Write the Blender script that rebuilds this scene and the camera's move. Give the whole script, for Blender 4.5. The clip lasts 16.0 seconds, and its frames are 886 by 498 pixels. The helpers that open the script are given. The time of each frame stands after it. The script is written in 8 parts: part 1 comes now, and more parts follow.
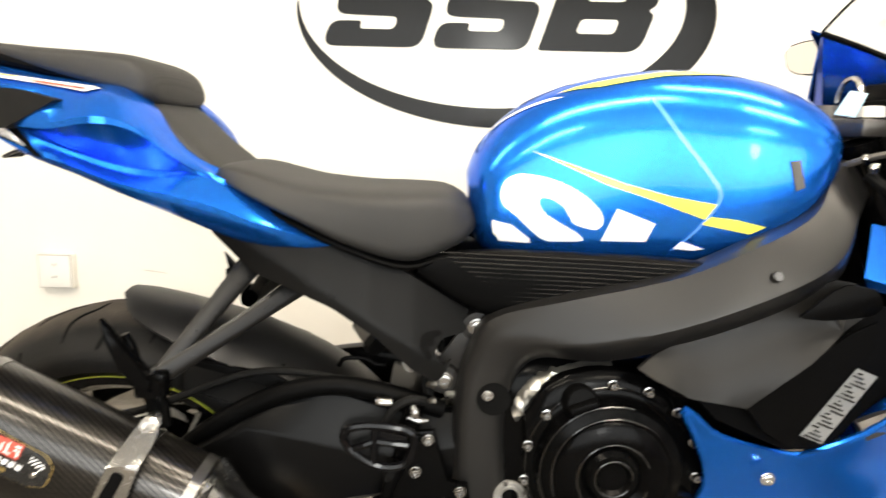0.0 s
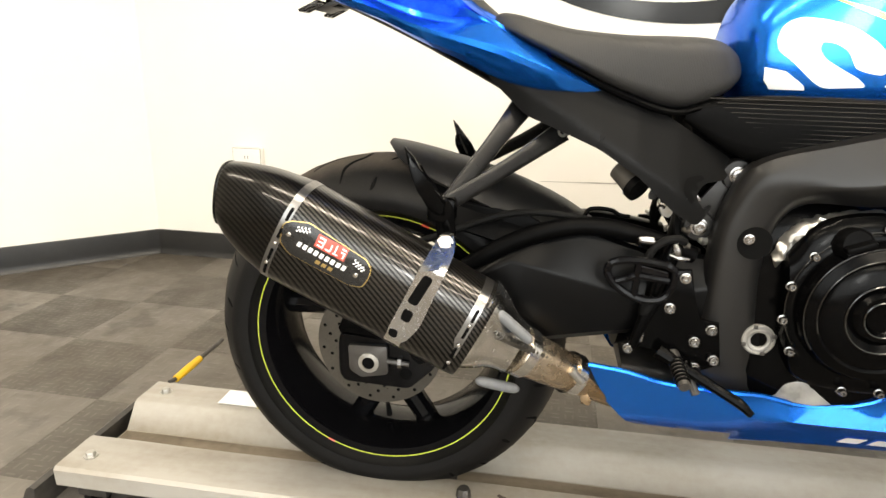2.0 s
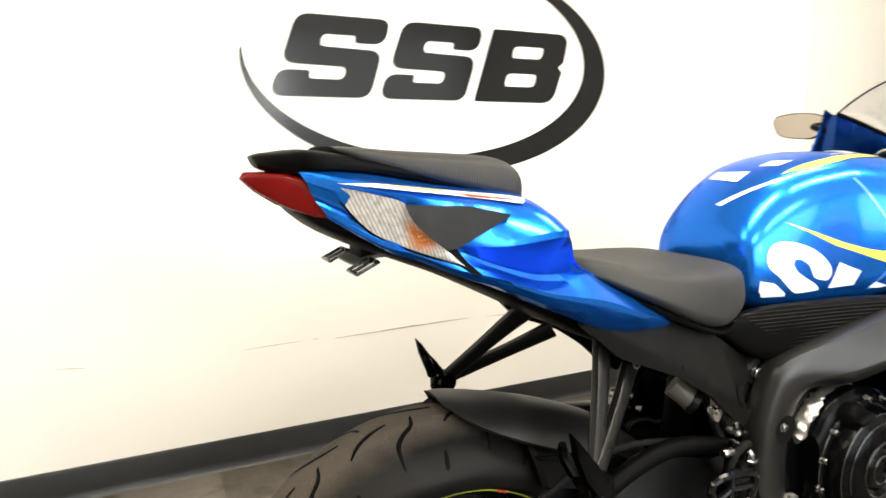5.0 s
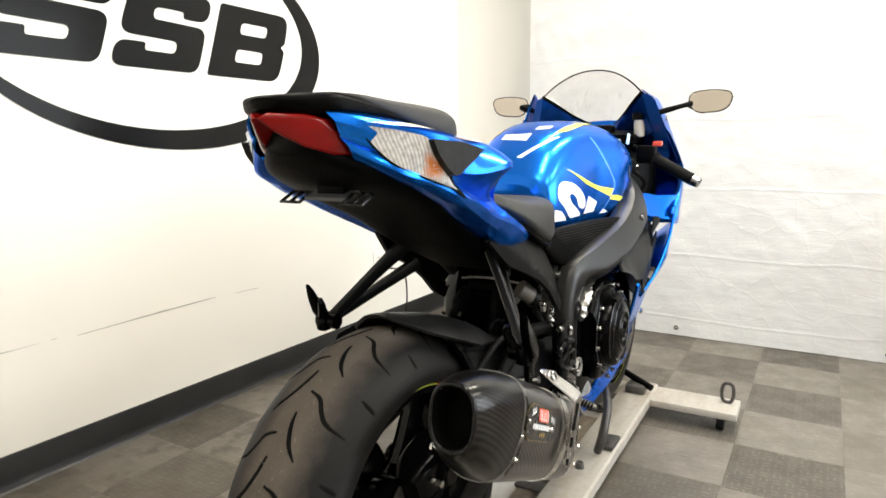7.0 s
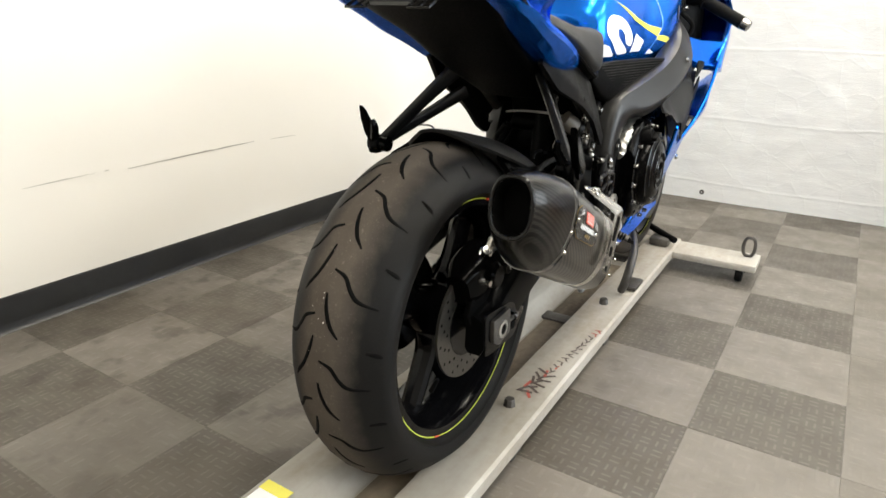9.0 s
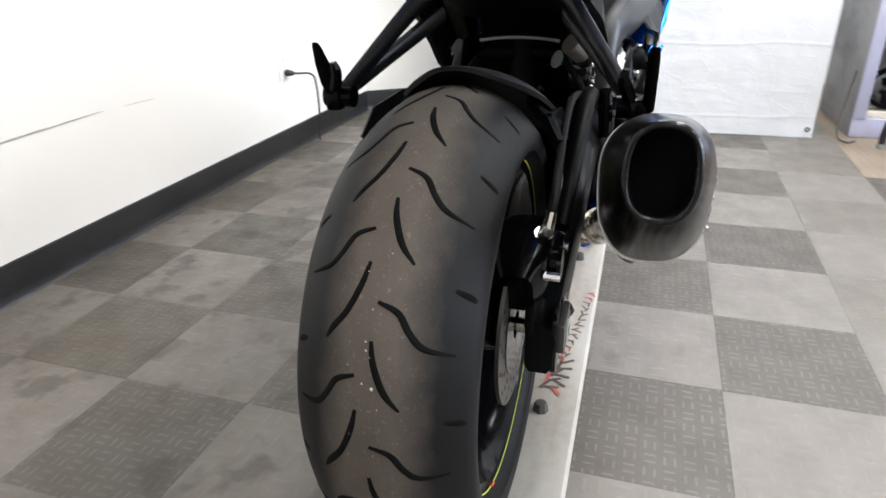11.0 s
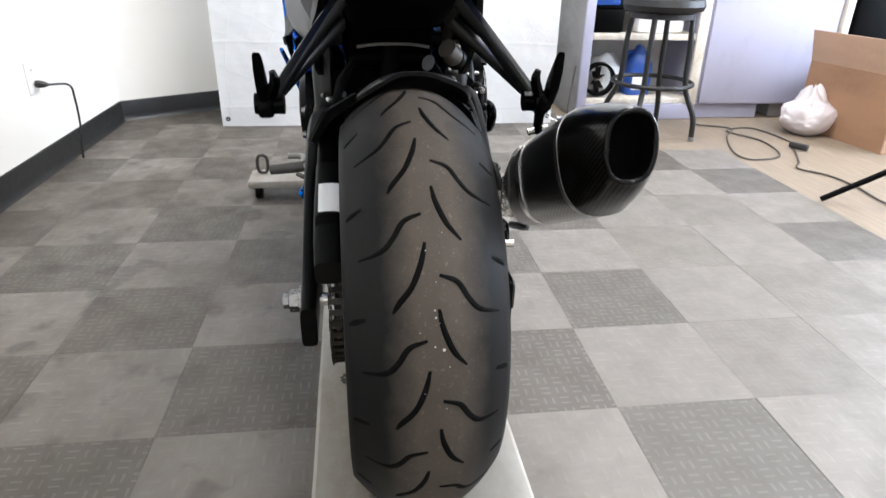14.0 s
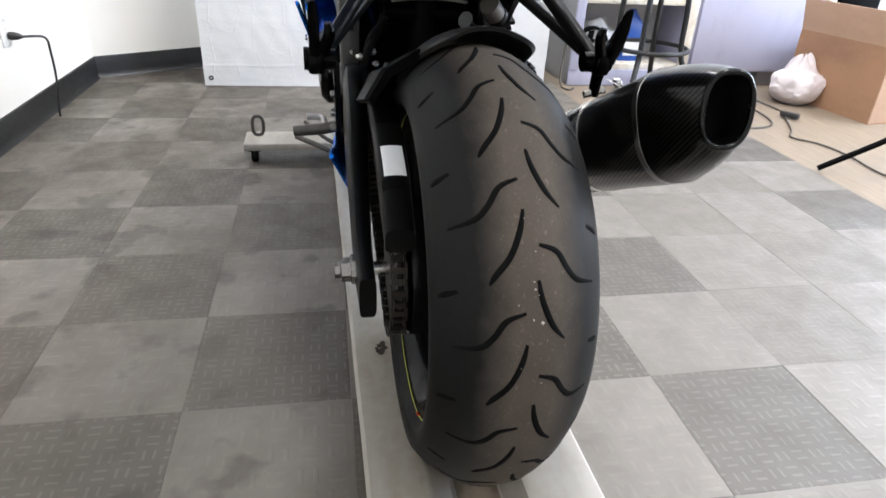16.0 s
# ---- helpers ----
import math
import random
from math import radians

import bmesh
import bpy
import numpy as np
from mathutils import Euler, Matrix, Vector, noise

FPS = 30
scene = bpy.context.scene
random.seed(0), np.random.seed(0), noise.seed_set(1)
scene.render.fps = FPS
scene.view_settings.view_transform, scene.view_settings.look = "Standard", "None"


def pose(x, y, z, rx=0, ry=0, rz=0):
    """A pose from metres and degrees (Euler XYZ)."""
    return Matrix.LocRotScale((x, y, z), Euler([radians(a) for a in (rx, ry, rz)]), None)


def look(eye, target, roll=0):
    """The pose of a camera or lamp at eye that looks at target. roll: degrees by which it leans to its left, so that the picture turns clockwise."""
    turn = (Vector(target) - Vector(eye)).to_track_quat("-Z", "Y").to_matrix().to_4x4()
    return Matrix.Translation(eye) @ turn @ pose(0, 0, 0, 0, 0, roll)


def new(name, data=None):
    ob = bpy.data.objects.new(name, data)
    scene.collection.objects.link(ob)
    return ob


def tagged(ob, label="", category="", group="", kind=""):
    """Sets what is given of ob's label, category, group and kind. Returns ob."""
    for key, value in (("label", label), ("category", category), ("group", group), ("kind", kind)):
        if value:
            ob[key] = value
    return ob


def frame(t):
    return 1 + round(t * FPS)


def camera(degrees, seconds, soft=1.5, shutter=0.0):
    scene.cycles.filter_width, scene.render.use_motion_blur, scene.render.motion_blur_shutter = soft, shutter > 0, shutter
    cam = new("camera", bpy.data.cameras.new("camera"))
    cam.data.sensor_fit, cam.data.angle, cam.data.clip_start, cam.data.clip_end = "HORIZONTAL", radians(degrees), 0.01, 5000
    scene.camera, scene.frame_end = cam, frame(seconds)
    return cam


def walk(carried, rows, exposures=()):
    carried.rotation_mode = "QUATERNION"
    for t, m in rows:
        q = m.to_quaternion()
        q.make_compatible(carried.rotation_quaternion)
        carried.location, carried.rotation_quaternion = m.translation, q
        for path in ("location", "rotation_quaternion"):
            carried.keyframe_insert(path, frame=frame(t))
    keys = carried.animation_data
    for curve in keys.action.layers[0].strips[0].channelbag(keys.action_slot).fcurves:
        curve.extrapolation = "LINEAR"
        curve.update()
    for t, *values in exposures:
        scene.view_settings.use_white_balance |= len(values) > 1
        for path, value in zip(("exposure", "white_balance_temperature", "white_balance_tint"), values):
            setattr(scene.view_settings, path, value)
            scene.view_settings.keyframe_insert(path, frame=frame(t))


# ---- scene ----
cam = camera(69.9, 16.0, shutter=0.5)
PATH = [
    (0, (0.366, -0.987, 0.934), (0.359, 0.983, 0.584), 1.4),
    (0.5, (0.333, -1.011, 0.905), (0.12, 0.943, 0.535), 1.0),
    (1, (0.28, -1.031, 0.872), (-0.058, 0.887, 0.414), 1.4),
    (1.5, (0.204, -1.069, 0.83), (-0.134, 0.843, 0.35), 0.2),
    (2, (0.159, -1.092, 0.82), (-0.169, 0.799, 0.257), 1.4),
    (2.5, (0.127, -1.084, 0.825), (-0.181, 0.81, 0.259), 1.2),
    (3, (0.065, -1.059, 0.853), (-0.205, 0.863, 0.372), 0.4),
    (3.5, (-0.034, -1.028, 0.926), (-0.166, 0.925, 0.514), 0.5),
    (6, (-0.721, -0.748, 1.038), (0.677, 0.66, 0.79), -1.4),
    (6.5, (-0.817, -0.728, 1.014), (0.752, 0.477, 0.716), -0.4),
    (7, (-0.933, -0.66, 0.973), (0.759, 0.357, 0.65), -0.6),
    (7.5, (-0.976, -0.657, 0.959), (0.728, 0.326, 0.593), 0.6),
    (8, (-1.016, -0.68, 0.931), (0.644, 0.328, 0.451), 0.0),
    (8.5, (-1.033, -0.673, 0.9), (0.58, 0.348, 0.304), 0.6),
    (9, (-1.037, -0.652, 0.882), (0.545, 0.357, 0.19), 0.8),
    (11.5, (-0.833, -0.184, 0.811), (0.93, 0.091, -0.092), -0.9),
    (12, (-0.846, -0.137, 0.808), (0.949, -0.194, -0.073), 1.7),
    (12.5, (-0.942, -0.114, 0.844), (0.895, -0.175, 0.056), 0.2),
    (13, (-0.999, -0.083, 0.878), (0.867, -0.193, 0.167), -1.0),
    (13.5, (-0.993, -0.009, 0.859), (0.84, -0.192, 0.082), 0.3),
    (14, (-0.994, 0.03, 0.844), (0.802, -0.203, -0.004), 1.2),
    (14.5, (-0.99, 0.056, 0.833), (0.771, -0.24, -0.067), 2.0),
    (15, (-0.974, 0.099, 0.82), (0.762, -0.221, -0.12), 2.2),
    (15.5, (-0.948, 0.138, 0.813), (0.77, -0.179, -0.161), 2.6),
    (16, (-0.936, 0.163, 0.823), (0.796, -0.177, -0.117), 3.1),
]
EXPOSURES = [(0.0, 0.12, 7450, 10), (2.0, 0.1, 7500, 10), (3.7, 0.30, 7500, 10), (6.0, 0.05, 7000, 9), (9.2, 0.04, 6800, 8), (11.3, 0.30, 6000, 12), (16.0, 0.28, 6000, 12)]
walk(cam, [(t, look(eye, target, roll)) for t, eye, target, roll in PATH], EXPOSURES)

# ---- light ----
world = bpy.data.worlds.new("world")
scene.world = world
world.use_nodes = True
world.node_tree.nodes["Background"].inputs[0].default_value = (0.9, 0.95, 1.0, 1)
world.node_tree.nodes["Background"].inputs[1].default_value = 0.6


def area_lamp(name, m, size_x, size_y, watts, colour):
    data = bpy.data.lights.new(name, "AREA")
    data.shape, data.size, data.size_y, data.energy, data.color = "RECTANGLE", size_x, size_y, watts, colour
    ob = new(name, data)
    ob.matrix_world = m
    return ob


CEILING = 2.75
# The sixth lamp, last in the row, is added to brighten the hanging sheet.
LAMPS = [(-1.6, -0.9, 0.60), (0.1, -0.9, 1.05), (1.6, -1.1, 1.0), (-0.6, -2.6, 1.0), (1.4, -3.0, 1.0), (1.35, -0.1, 0.7)]
for lx, ly, share in LAMPS:
    area_lamp("ceiling_lamp", pose(lx, ly, CEILING - 0.075), 1.15, 0.26, 30 * share, (1.0, 0.955, 0.87))
# Broad fill through an unseen window made wider than its one bright pane.
area_lamp("window_lamp", look((1.0, -4.42, 1.5), (1.0, 0.0, 0.9)), 5.0, 2.1, 135, (0.80, 0.89, 1.0))
area_lamp("bright_pane_lamp", look((0.90, -4.40, 1.78), (0.90, 0.0, 1.1)), 0.44, 0.80, 42, (0.86, 0.93, 1.0))


# ---- materials ----
class Nodes:
    """A node material with short calls: n.add('ShaderNode...')."""

    def __init__(self, name):
        self.mat = bpy.data.materials.new(name)
        self.mat.use_nodes = True
        self.tree = self.mat.node_tree
        self.out = self.tree.nodes["Material Output"]
        self.bsdf = self.tree.nodes["Principled BSDF"]
        self.coord = self.add("ShaderNodeTexCoord").outputs["Object"]

    def add(self, kind):
        return self.tree.nodes.new(kind)

    def put(self, socket, value):
        if isinstance(value, bpy.types.NodeSocket):
            self.tree.links.new(value, socket)
        else:
            if socket.type == "RGBA" and len(value) == 3:
                value = (*value, 1)
            socket.default_value = value

    def math(self, op, a, b=0.0, c=0.0):
        node = self.add("ShaderNodeMath")
        node.operation = op
        self.put(node.inputs[0], a), self.put(node.inputs[1], b)
        if len(node.inputs) > 2:
            self.put(node.inputs[2], c)
        return node.outputs[0]

    def axes(self):
        node = self.add("ShaderNodeSeparateXYZ")
        self.put(node.inputs[0], self.coord)
        return node.outputs

    def noise(self, scale, detail=4.0, rough=0.55, stretch=(1, 1, 1)):
        mapping = self.add("ShaderNodeMapping")
        self.put(mapping.inputs["Vector"], self.coord)
        mapping.inputs["Scale"].default_value = stretch
        node = self.add("ShaderNodeTexNoise")
        self.put(node.inputs["Vector"], mapping.outputs[0])
        node.inputs["Scale"].default_value, node.inputs["Detail"].default_value, node.inputs["Roughness"].default_value = scale, detail, rough
        return node.outputs["Fac"]

    def span(self, value, a, b, c=0.0, d=1.0):
        node = self.add("ShaderNodeMapRange")
        node.clamp = True
        for socket, v in zip(node.inputs, (value, a, b, c, d)):
            self.put(socket, v)
        return node.outputs[0]

    def mix(self, fac, a, b, kind="MIX"):
        node = self.add("ShaderNodeMix")
        node.data_type, node.blend_type = "RGBA", kind
        self.put(node.inputs[0], fac), self.put(node.inputs[6], a), self.put(node.inputs[7], b)
        return node.outputs[2]

    def bump(self, height, strength=0.3, distance=0.002):
        node = self.add("ShaderNodeBump")
        self.put(node.inputs["Strength"], strength), self.put(node.inputs["Distance"], distance), self.put(node.inputs["Height"], height)
        self.put(self.bsdf.inputs["Normal"], node.outputs[0])

    def set(self, **values):
        names = dict(colour="Base Color", rough="Roughness", metal="Metallic", coat="Coat Weight", coat_rough="Coat Roughness", ior="IOR",
                     clear="Transmission Weight", alpha="Alpha", sheen="Sheen Weight", glow="Emission Color", power="Emission Strength", spec="Specular IOR Level")
        for key, value in values.items():
            self.put(self.bsdf.inputs[names[key]], value)
        return self


def worn(name, colour, rough, metal=0.0, vary=0.18, grain=60.0, blotch=6.0, bump=0.15, depth=0.0006, coat=0.0, spec=0.5):
    """A plain surface with blotches, grain and a little relief."""
    n = Nodes(name)
    big, fine = n.noise(blotch), n.noise(grain, 6)
    dark = tuple(c * (1 - vary) for c in colour)
    light = tuple(min(c * (1 + vary), 1) for c in colour)
    tone = n.mix(n.span(big, 0.35, 0.65), dark, light)
    n.set(colour=n.mix(n.span(fine, 0.4, 0.6, 0, 0.35), tone, dark), metal=metal, coat=coat, spec=spec)
    n.set(rough=n.span(fine, 0.3, 0.7, max(rough - 0.06, 0.02), min(rough + 0.08, 1)))
    if bump:
        n.bump(fine, bump, depth)
    return n.mat


def flake_paint(name, deep, bright):
    """Metallic lacquer: fine flakes under a clear coat."""
    n = Nodes(name)
    cells = n.add("ShaderNodeTexVoronoi")
    n.put(cells.inputs["Vector"], n.coord)
    cells.inputs["Scale"].default_value = 1400
    n.set(colour=n.mix(n.span(cells.outputs["Color"], 0.2, 0.8), deep, bright), metal=0.84, rough=0.23, coat=0.32, coat_rough=0.03)
    n.put(n.bsdf.inputs["Specular Tint"], (0.10, 0.42, 1.0))
    return n.mat


def carbon_weave(name, thread_colour=(0.058, 0.053, 0.048)):
    """Twill: two sets of tows crossing, under lacquer."""
    n = Nodes(name)
    x, y, z = n.axes()
    along = n.math("ADD", n.math("MULTIPLY", x, 0.896), n.math("MULTIPLY", z, -0.444))
    across = n.math("ADD", n.math("ADD", n.math("MULTIPLY", x, 0.444), n.math("MULTIPLY", z, 0.896)), n.math("MULTIPLY", y, 0.8))
    diagonal = n.math("ADD", n.math("MULTIPLY", along, 62.0), n.math("MULTIPLY", across, 150.0))
    band = n.math("FRACT", diagonal)
    tow = n.span(n.math("ABSOLUTE", n.math("SUBTRACT", band, 0.5)), 0.18, 0.3)
    thread = n.math("ABSOLUTE", n.math("SINE", n.math("MULTIPLY", across, 900.0)))
    shade = n.math("MULTIPLY", tow, n.span(thread, 0, 1, 0.6, 1.0))
    n.set(colour=n.mix(shade, (0.003, 0.0027, 0.0025), thread_colour), rough=0.28, metal=0.85, coat=0.3, coat_rough=0.05)
    n.bump(n.noise(25), 0.05, 0.002)
    return n.mat


def tyre_rubber(name):
    """Rubber, scuffed brown where it has run on the road, grey-black shoulders."""
    n = Nodes(name)
    x, y, z = n.axes()
    ragged = n.math("ADD", n.math("ABSOLUTE", n.math("ADD", y, 0.006)), n.math("MULTIPLY", n.math("SUBTRACT", n.noise(38, 5), 0.5), 0.022))
    run = n.span(ragged, 0.024, 0.062, 1.0, 0.0)
    specks = n.math("ADD", n.span(n.noise(420, 3), 0.60, 0.72, 0, 0.4), n.math("MULTIPLY", n.span(n.noise(150, 4), 0.62, 0.70, 0, 0.5), run))
    base = n.mix(run, (0.0062, 0.006, 0.006), n.mix(n.noise(14), (0.056, 0.047, 0.039), (0.088, 0.074, 0.061)))
    n.set(colour=n.mix(n.math("MULTIPLY", specks, n.span(run, 0, 1, 0.1, 1.0)), base, (0.15, 0.13, 0.11)), rough=n.span(run, 0, 1, 0.52, 0.82), spec=0.13)
    n.bump(n.noise(520, 4), 0.25, 0.0006)
    return n.mat


def tile_surface(name, dark_colour, light_colour, cell, strength):
    """Moulded floor tile: short raised dashes, turned cell by cell, with dirt rubbed between them."""
    n = Nodes(name)
    x, y, z = n.axes()
    u, v = n.math("DIVIDE", x, cell), n.math("DIVIDE", y, cell)
    odd = n.math("FLOORED_MODULO", n.math("ADD", n.math("FLOOR", u), n.math("FLOOR", v)), 2.0)
    fu = n.math("ABSOLUTE", n.math("SUBTRACT", n.math("FRACT", u), 0.5))
    fv = n.math("ABSOLUTE", n.math("SUBTRACT", n.math("FRACT", v), 0.5))
    bars_u = n.math("ABSOLUTE", n.math("SUBTRACT", n.math("FRACT", n.math("MULTIPLY", u, 2.0)), 0.5))
    bars_v = n.math("ABSOLUTE", n.math("SUBTRACT", n.math("FRACT", n.math("MULTIPLY", v, 2.0)), 0.5))
    flat = n.math("MULTIPLY", n.span(fu, 0.26, 0.33, 1, 0), n.span(bars_v, 0.10, 0.19, 1, 0))
    tall = n.math("MULTIPLY", n.span(fv, 0.26, 0.33, 1, 0), n.span(bars_u, 0.10, 0.19, 1, 0))
    dash = n.math("ADD", n.math("MULTIPLY", flat, odd), n.math("MULTIPLY", tall, n.math("SUBTRACT", 1.0, odd)))
    info = n.add("ShaderNodeObjectInfo").outputs["Random"]
    dirt = n.span(n.noise(9, 6, 0.6), 0.38, 0.66)
    grit = n.noise(260, 4)
    tone = n.mix(n.math("MULTIPLY", dash, strength), dark_colour, light_colour)
    tone = n.mix(n.math("MULTIPLY", dirt, 0.45), tone, tuple(c * 0.62 for c in dark_colour))
    tone = n.mix(n.span(grit, 0.35, 0.65, 0, 0.3), tone, tuple(c * 0.7 for c in dark_colour))
    tone = n.mix(n.span(info, 0, 1, 0.0, 0.32), tone, (0.105, 0.096, 0.081))
    place = n.add("ShaderNodeNewGeometry").outputs["Position"]
    spots = n.add("ShaderNodeTexNoise")
    n.put(spots.inputs["Vector"], place)
    spots.inputs["Scale"].default_value, spots.inputs["Detail"].default_value = 7.5, 3.0
    where = n.add("ShaderNodeSeparateXYZ")
    n.put(where.inputs[0], place)
    walked = n.span(where.outputs[1], -0.5, 0.2, 0.1, 1.0)
    tone = n.mix(n.math("MULTIPLY", walked, n.span(spots.outputs["Fac"], 0.55, 0.63, 0, 0.62)), tone, (0.035, 0.029, 0.023))
    broad = n.add("ShaderNodeTexNoise")
    n.put(broad.inputs["Vector"], place)
    broad.inputs["Scale"].default_value, broad.inputs["Detail"].default_value = 1.6, 5.0
    tone = n.mix(n.math("MULTIPLY", walked, n.span(broad.outputs["Fac"], 0.38, 0.60, 0, 0.58)), tone, (0.076, 0.062, 0.046))
    n.set(colour=tone, rough=n.span(dirt, 0, 1, 0.40, 0.62), spec=0.5)
    n.bump(n.math("ADD", dash, n.math("MULTIPLY", grit, 0.35)), 0.4, 0.001)
    return n.mat


def wall_paint(name, colour):
    n = Nodes(name)
    big, fine = n.noise(1.3, 3), n.noise(180, 5)
    n.set(colour=n.mix(n.span(big, 0.35, 0.65), tuple(c * 0.96 for c in colour), colour), rough=0.55, spec=0.3)
    n.bump(fine, 0.12, 0.001)
    return n.mat


def dirty_paint(name, colour, dirt_colour, rough, amount):
    """Paint or metal with dirt and rub marks of uneven shape."""
    n = Nodes(name)
    dirt = n.span(n.math("MULTIPLY", n.noise(5, 5, 0.55, (0.4, 2.0, 1)), n.span(n.noise(55, 5), 0.2, 0.8, 0.88, 1.12)), 0.5 - amount * 0.25, 0.72)
    n.set(colour=n.mix(dirt, colour, dirt_colour), rough=n.span(dirt, 0, 1, rough, 0.75), spec=0.4)
    n.bump(n.noise(90, 5), 0.12, 0.0008)
    return n.mat


def ply_floor(name):
    n = Nodes(name)
    grain = n.noise(9, 6, 0.6, (0.6, 7, 1))
    tone = n.mix(n.span(grain, 0.3, 0.7), (0.185, 0.145, 0.105), (0.25, 0.198, 0.145))
    n.set(colour=n.mix(n.span(n.noise(3, 6, 0.65), 0.45, 0.7, 0, 0.6), tone, (0.17, 0.142, 0.115)), rough=0.6, spec=0.35)
    n.bump(grain, 0.2, 0.001)
    return n.mat


def crinkled_sheet(name):
    """White coated sheet: fold lines and crumples."""
    n = Nodes(name)
    ridges = n.add("ShaderNodeTexVoronoi")
    ridges.feature = "DISTANCE_TO_EDGE"
    n.put(ridges.inputs["Vector"], n.coord)
    ridges.inputs["Scale"].default_value = 9
    crease = n.span(ridges.outputs["Distance"], 0.0, 0.05, 1, 0)
    x, y, z = n.axes()
    fold = n.span(n.math("ABSOLUTE", n.math("SUBTRACT", n.math("FRACT", n.math("ADD", n.math("MULTIPLY", z, 3.1), n.math("MULTIPLY", n.noise(1.2, 2), 0.35))), 0.5)), 0.0, 0.03, 1, 0)
    height = n.math("ADD", n.math("MULTIPLY", fold, 0.35), n.math("ADD", n.math("MULTIPLY", crease, 0.10), n.noise(11, 7, 0.6, (1, 0.5, 1.8))))
    n.set(colour=n.mix(n.span(n.noise(3, 5), 0.3, 0.7), (0.90, 0.905, 0.91), (0.94, 0.94, 0.94)), rough=0.42, spec=0.35)
    n.bump(height, 0.38, 0.010)
    return n.mat


def ribbed_cloth(name, colour):
    """Seat cover: fine woven ribs running across, with a soft sheen."""
    n = Nodes(name)
    x, y, z = n.axes()
    rib = n.math("ABSOLUTE", n.math("SINE", n.math("ADD", n.math("MULTIPLY", x, 1450.0), n.math("MULTIPLY", n.noise(3, 2), 9.0))))
    big = n.noise(8, 4)
    tone = n.mix(n.span(big, 0.35, 0.65), tuple(c * 0.85 for c in colour), tuple(c * 1.15 for c in colour))
    n.set(colour=n.mix(n.span(rib, 0.15, 0.8, 0.55, 0.0), tone, tuple(c * 0.35 for c in colour)), rough=0.6, spec=0.35)
    n.bump(n.math("ADD", rib, n.math("MULTIPLY", n.noise(900, 3), 0.5)), 0.3, 0.0007)
    return n.mat


def burnt_steel(name):
    n = Nodes(name)
    x, y, z = n.axes()
    heat = n.span(n.math("ADD", x, n.math("MULTIPLY", n.noise(22), 0.05)), 0.24, 0.42)
    n.set(colour=n.mix(heat, (0.62, 0.56, 0.47), (0.30, 0.19, 0.09)), metal=0.95, rough=n.span(n.noise(60), 0.3, 0.7, 0.16, 0.34))
    return n.mat


def signal_glass(name):
    """Moulded lamp lens: fine flutes over a silvered bowl, amber bulb glass showing through in flecks."""
    n = Nodes(name)
    x, y, z = n.axes()
    flute = n.math("ABSOLUTE", n.math("SINE", n.math("ADD", n.math("MULTIPLY", x, 900.0), n.math("MULTIPLY", z, 380.0))))
    across = n.math("ABSOLUTE", n.math("SINE", n.math("MULTIPLY", z, 700.0)))
    d1 = n.math("ADD", n.math("POWER", n.math("DIVIDE", n.math("ADD", x, 0.060), 0.019), 2.0), n.math("POWER", n.math("DIVIDE", n.math("SUBTRACT", z, 0.944), 0.017), 2.0))
    d2 = n.math("ADD", n.math("POWER", n.math("DIVIDE", n.math("ADD", n.math("ADD", x, 0.066), n.math("MULTIPLY", n.math("SUBTRACT", z, 0.945), 0.7)), 0.010), 2.0), n.math("POWER", n.math("DIVIDE", n.math("SUBTRACT", z, 0.945), 0.020), 2.0))
    near = n.span(n.math("MINIMUM", d1, d2), 0.1, 1.1, 1.0, 0.0)
    fleck = n.math("MULTIPLY", near, n.span(n.noise(230, 3), 0.30, 0.44))
    grey = n.mix(n.math("MULTIPLY", n.math("POWER", flute, 0.5), n.span(n.noise(160, 2), 0.3, 0.6, 0.45, 1.0)), (0.24, 0.235, 0.23), (0.80, 0.79, 0.78))
    n.set(colour=n.mix(fleck, grey, (0.62, 0.17, 0.02)), rough=0.12, metal=0.25, coat=1.0, coat_rough=0.03)
    n.bump(flute, 0.25, 0.0008)
    return n.mat


M = {}
M["signal_lens"] = signal_glass("fluted_signal_lens")
M["screw"] = worn("zinc_screw_steel", (0.26, 0.255, 0.25), 0.22, metal=1.0, vary=0.25, grain=150, bump=0.1)
M["air_grey"] = worn("grey_textured_duct_plastic", (0.0078, 0.0076, 0.0074), 0.45, vary=0.12, grain=600, bump=0.3, spec=0.2)
M["rib"] = worn("black_rib_plastic", (0.0065, 0.0063, 0.006), 0.45, vary=0.2, bump=0.0, spec=0.16)
M["label_grey"] = worn("grey_printed_label", (0.20, 0.20, 0.195), 0.5, vary=0.1, bump=0.0)
# Copy of the blue paint, darkened to imitate shade inside the fairing.
M["blue_shaded"] = flake_paint("dark_blue_inner_paint", (0.001, 0.032, 0.19), (0.001, 0.055, 0.28))
M["blue"] = flake_paint("blue_metallic_paint", (0.001, 0.108, 0.56), (0.002, 0.200, 0.84))
M["white_decal"] = worn("white_vinyl", (0.82, 0.83, 0.84), 0.2, vary=0.03, bump=0.0, coat=0.6)
M["yellow_decal"] = worn("yellow_vinyl", (0.80, 0.72, 0.10), 0.2, vary=0.04, bump=0.0, coat=0.6)
M["red_decal"] = worn("red_vinyl", (0.62, 0.06, 0.03), 0.25, vary=0.05, bump=0.0, coat=0.5)
M["black_plastic"] = worn("black_moulded_plastic", (0.0014, 0.0014, 0.0015), 0.46, vary=0.25, grain=220, bump=0.2, spec=0.045)
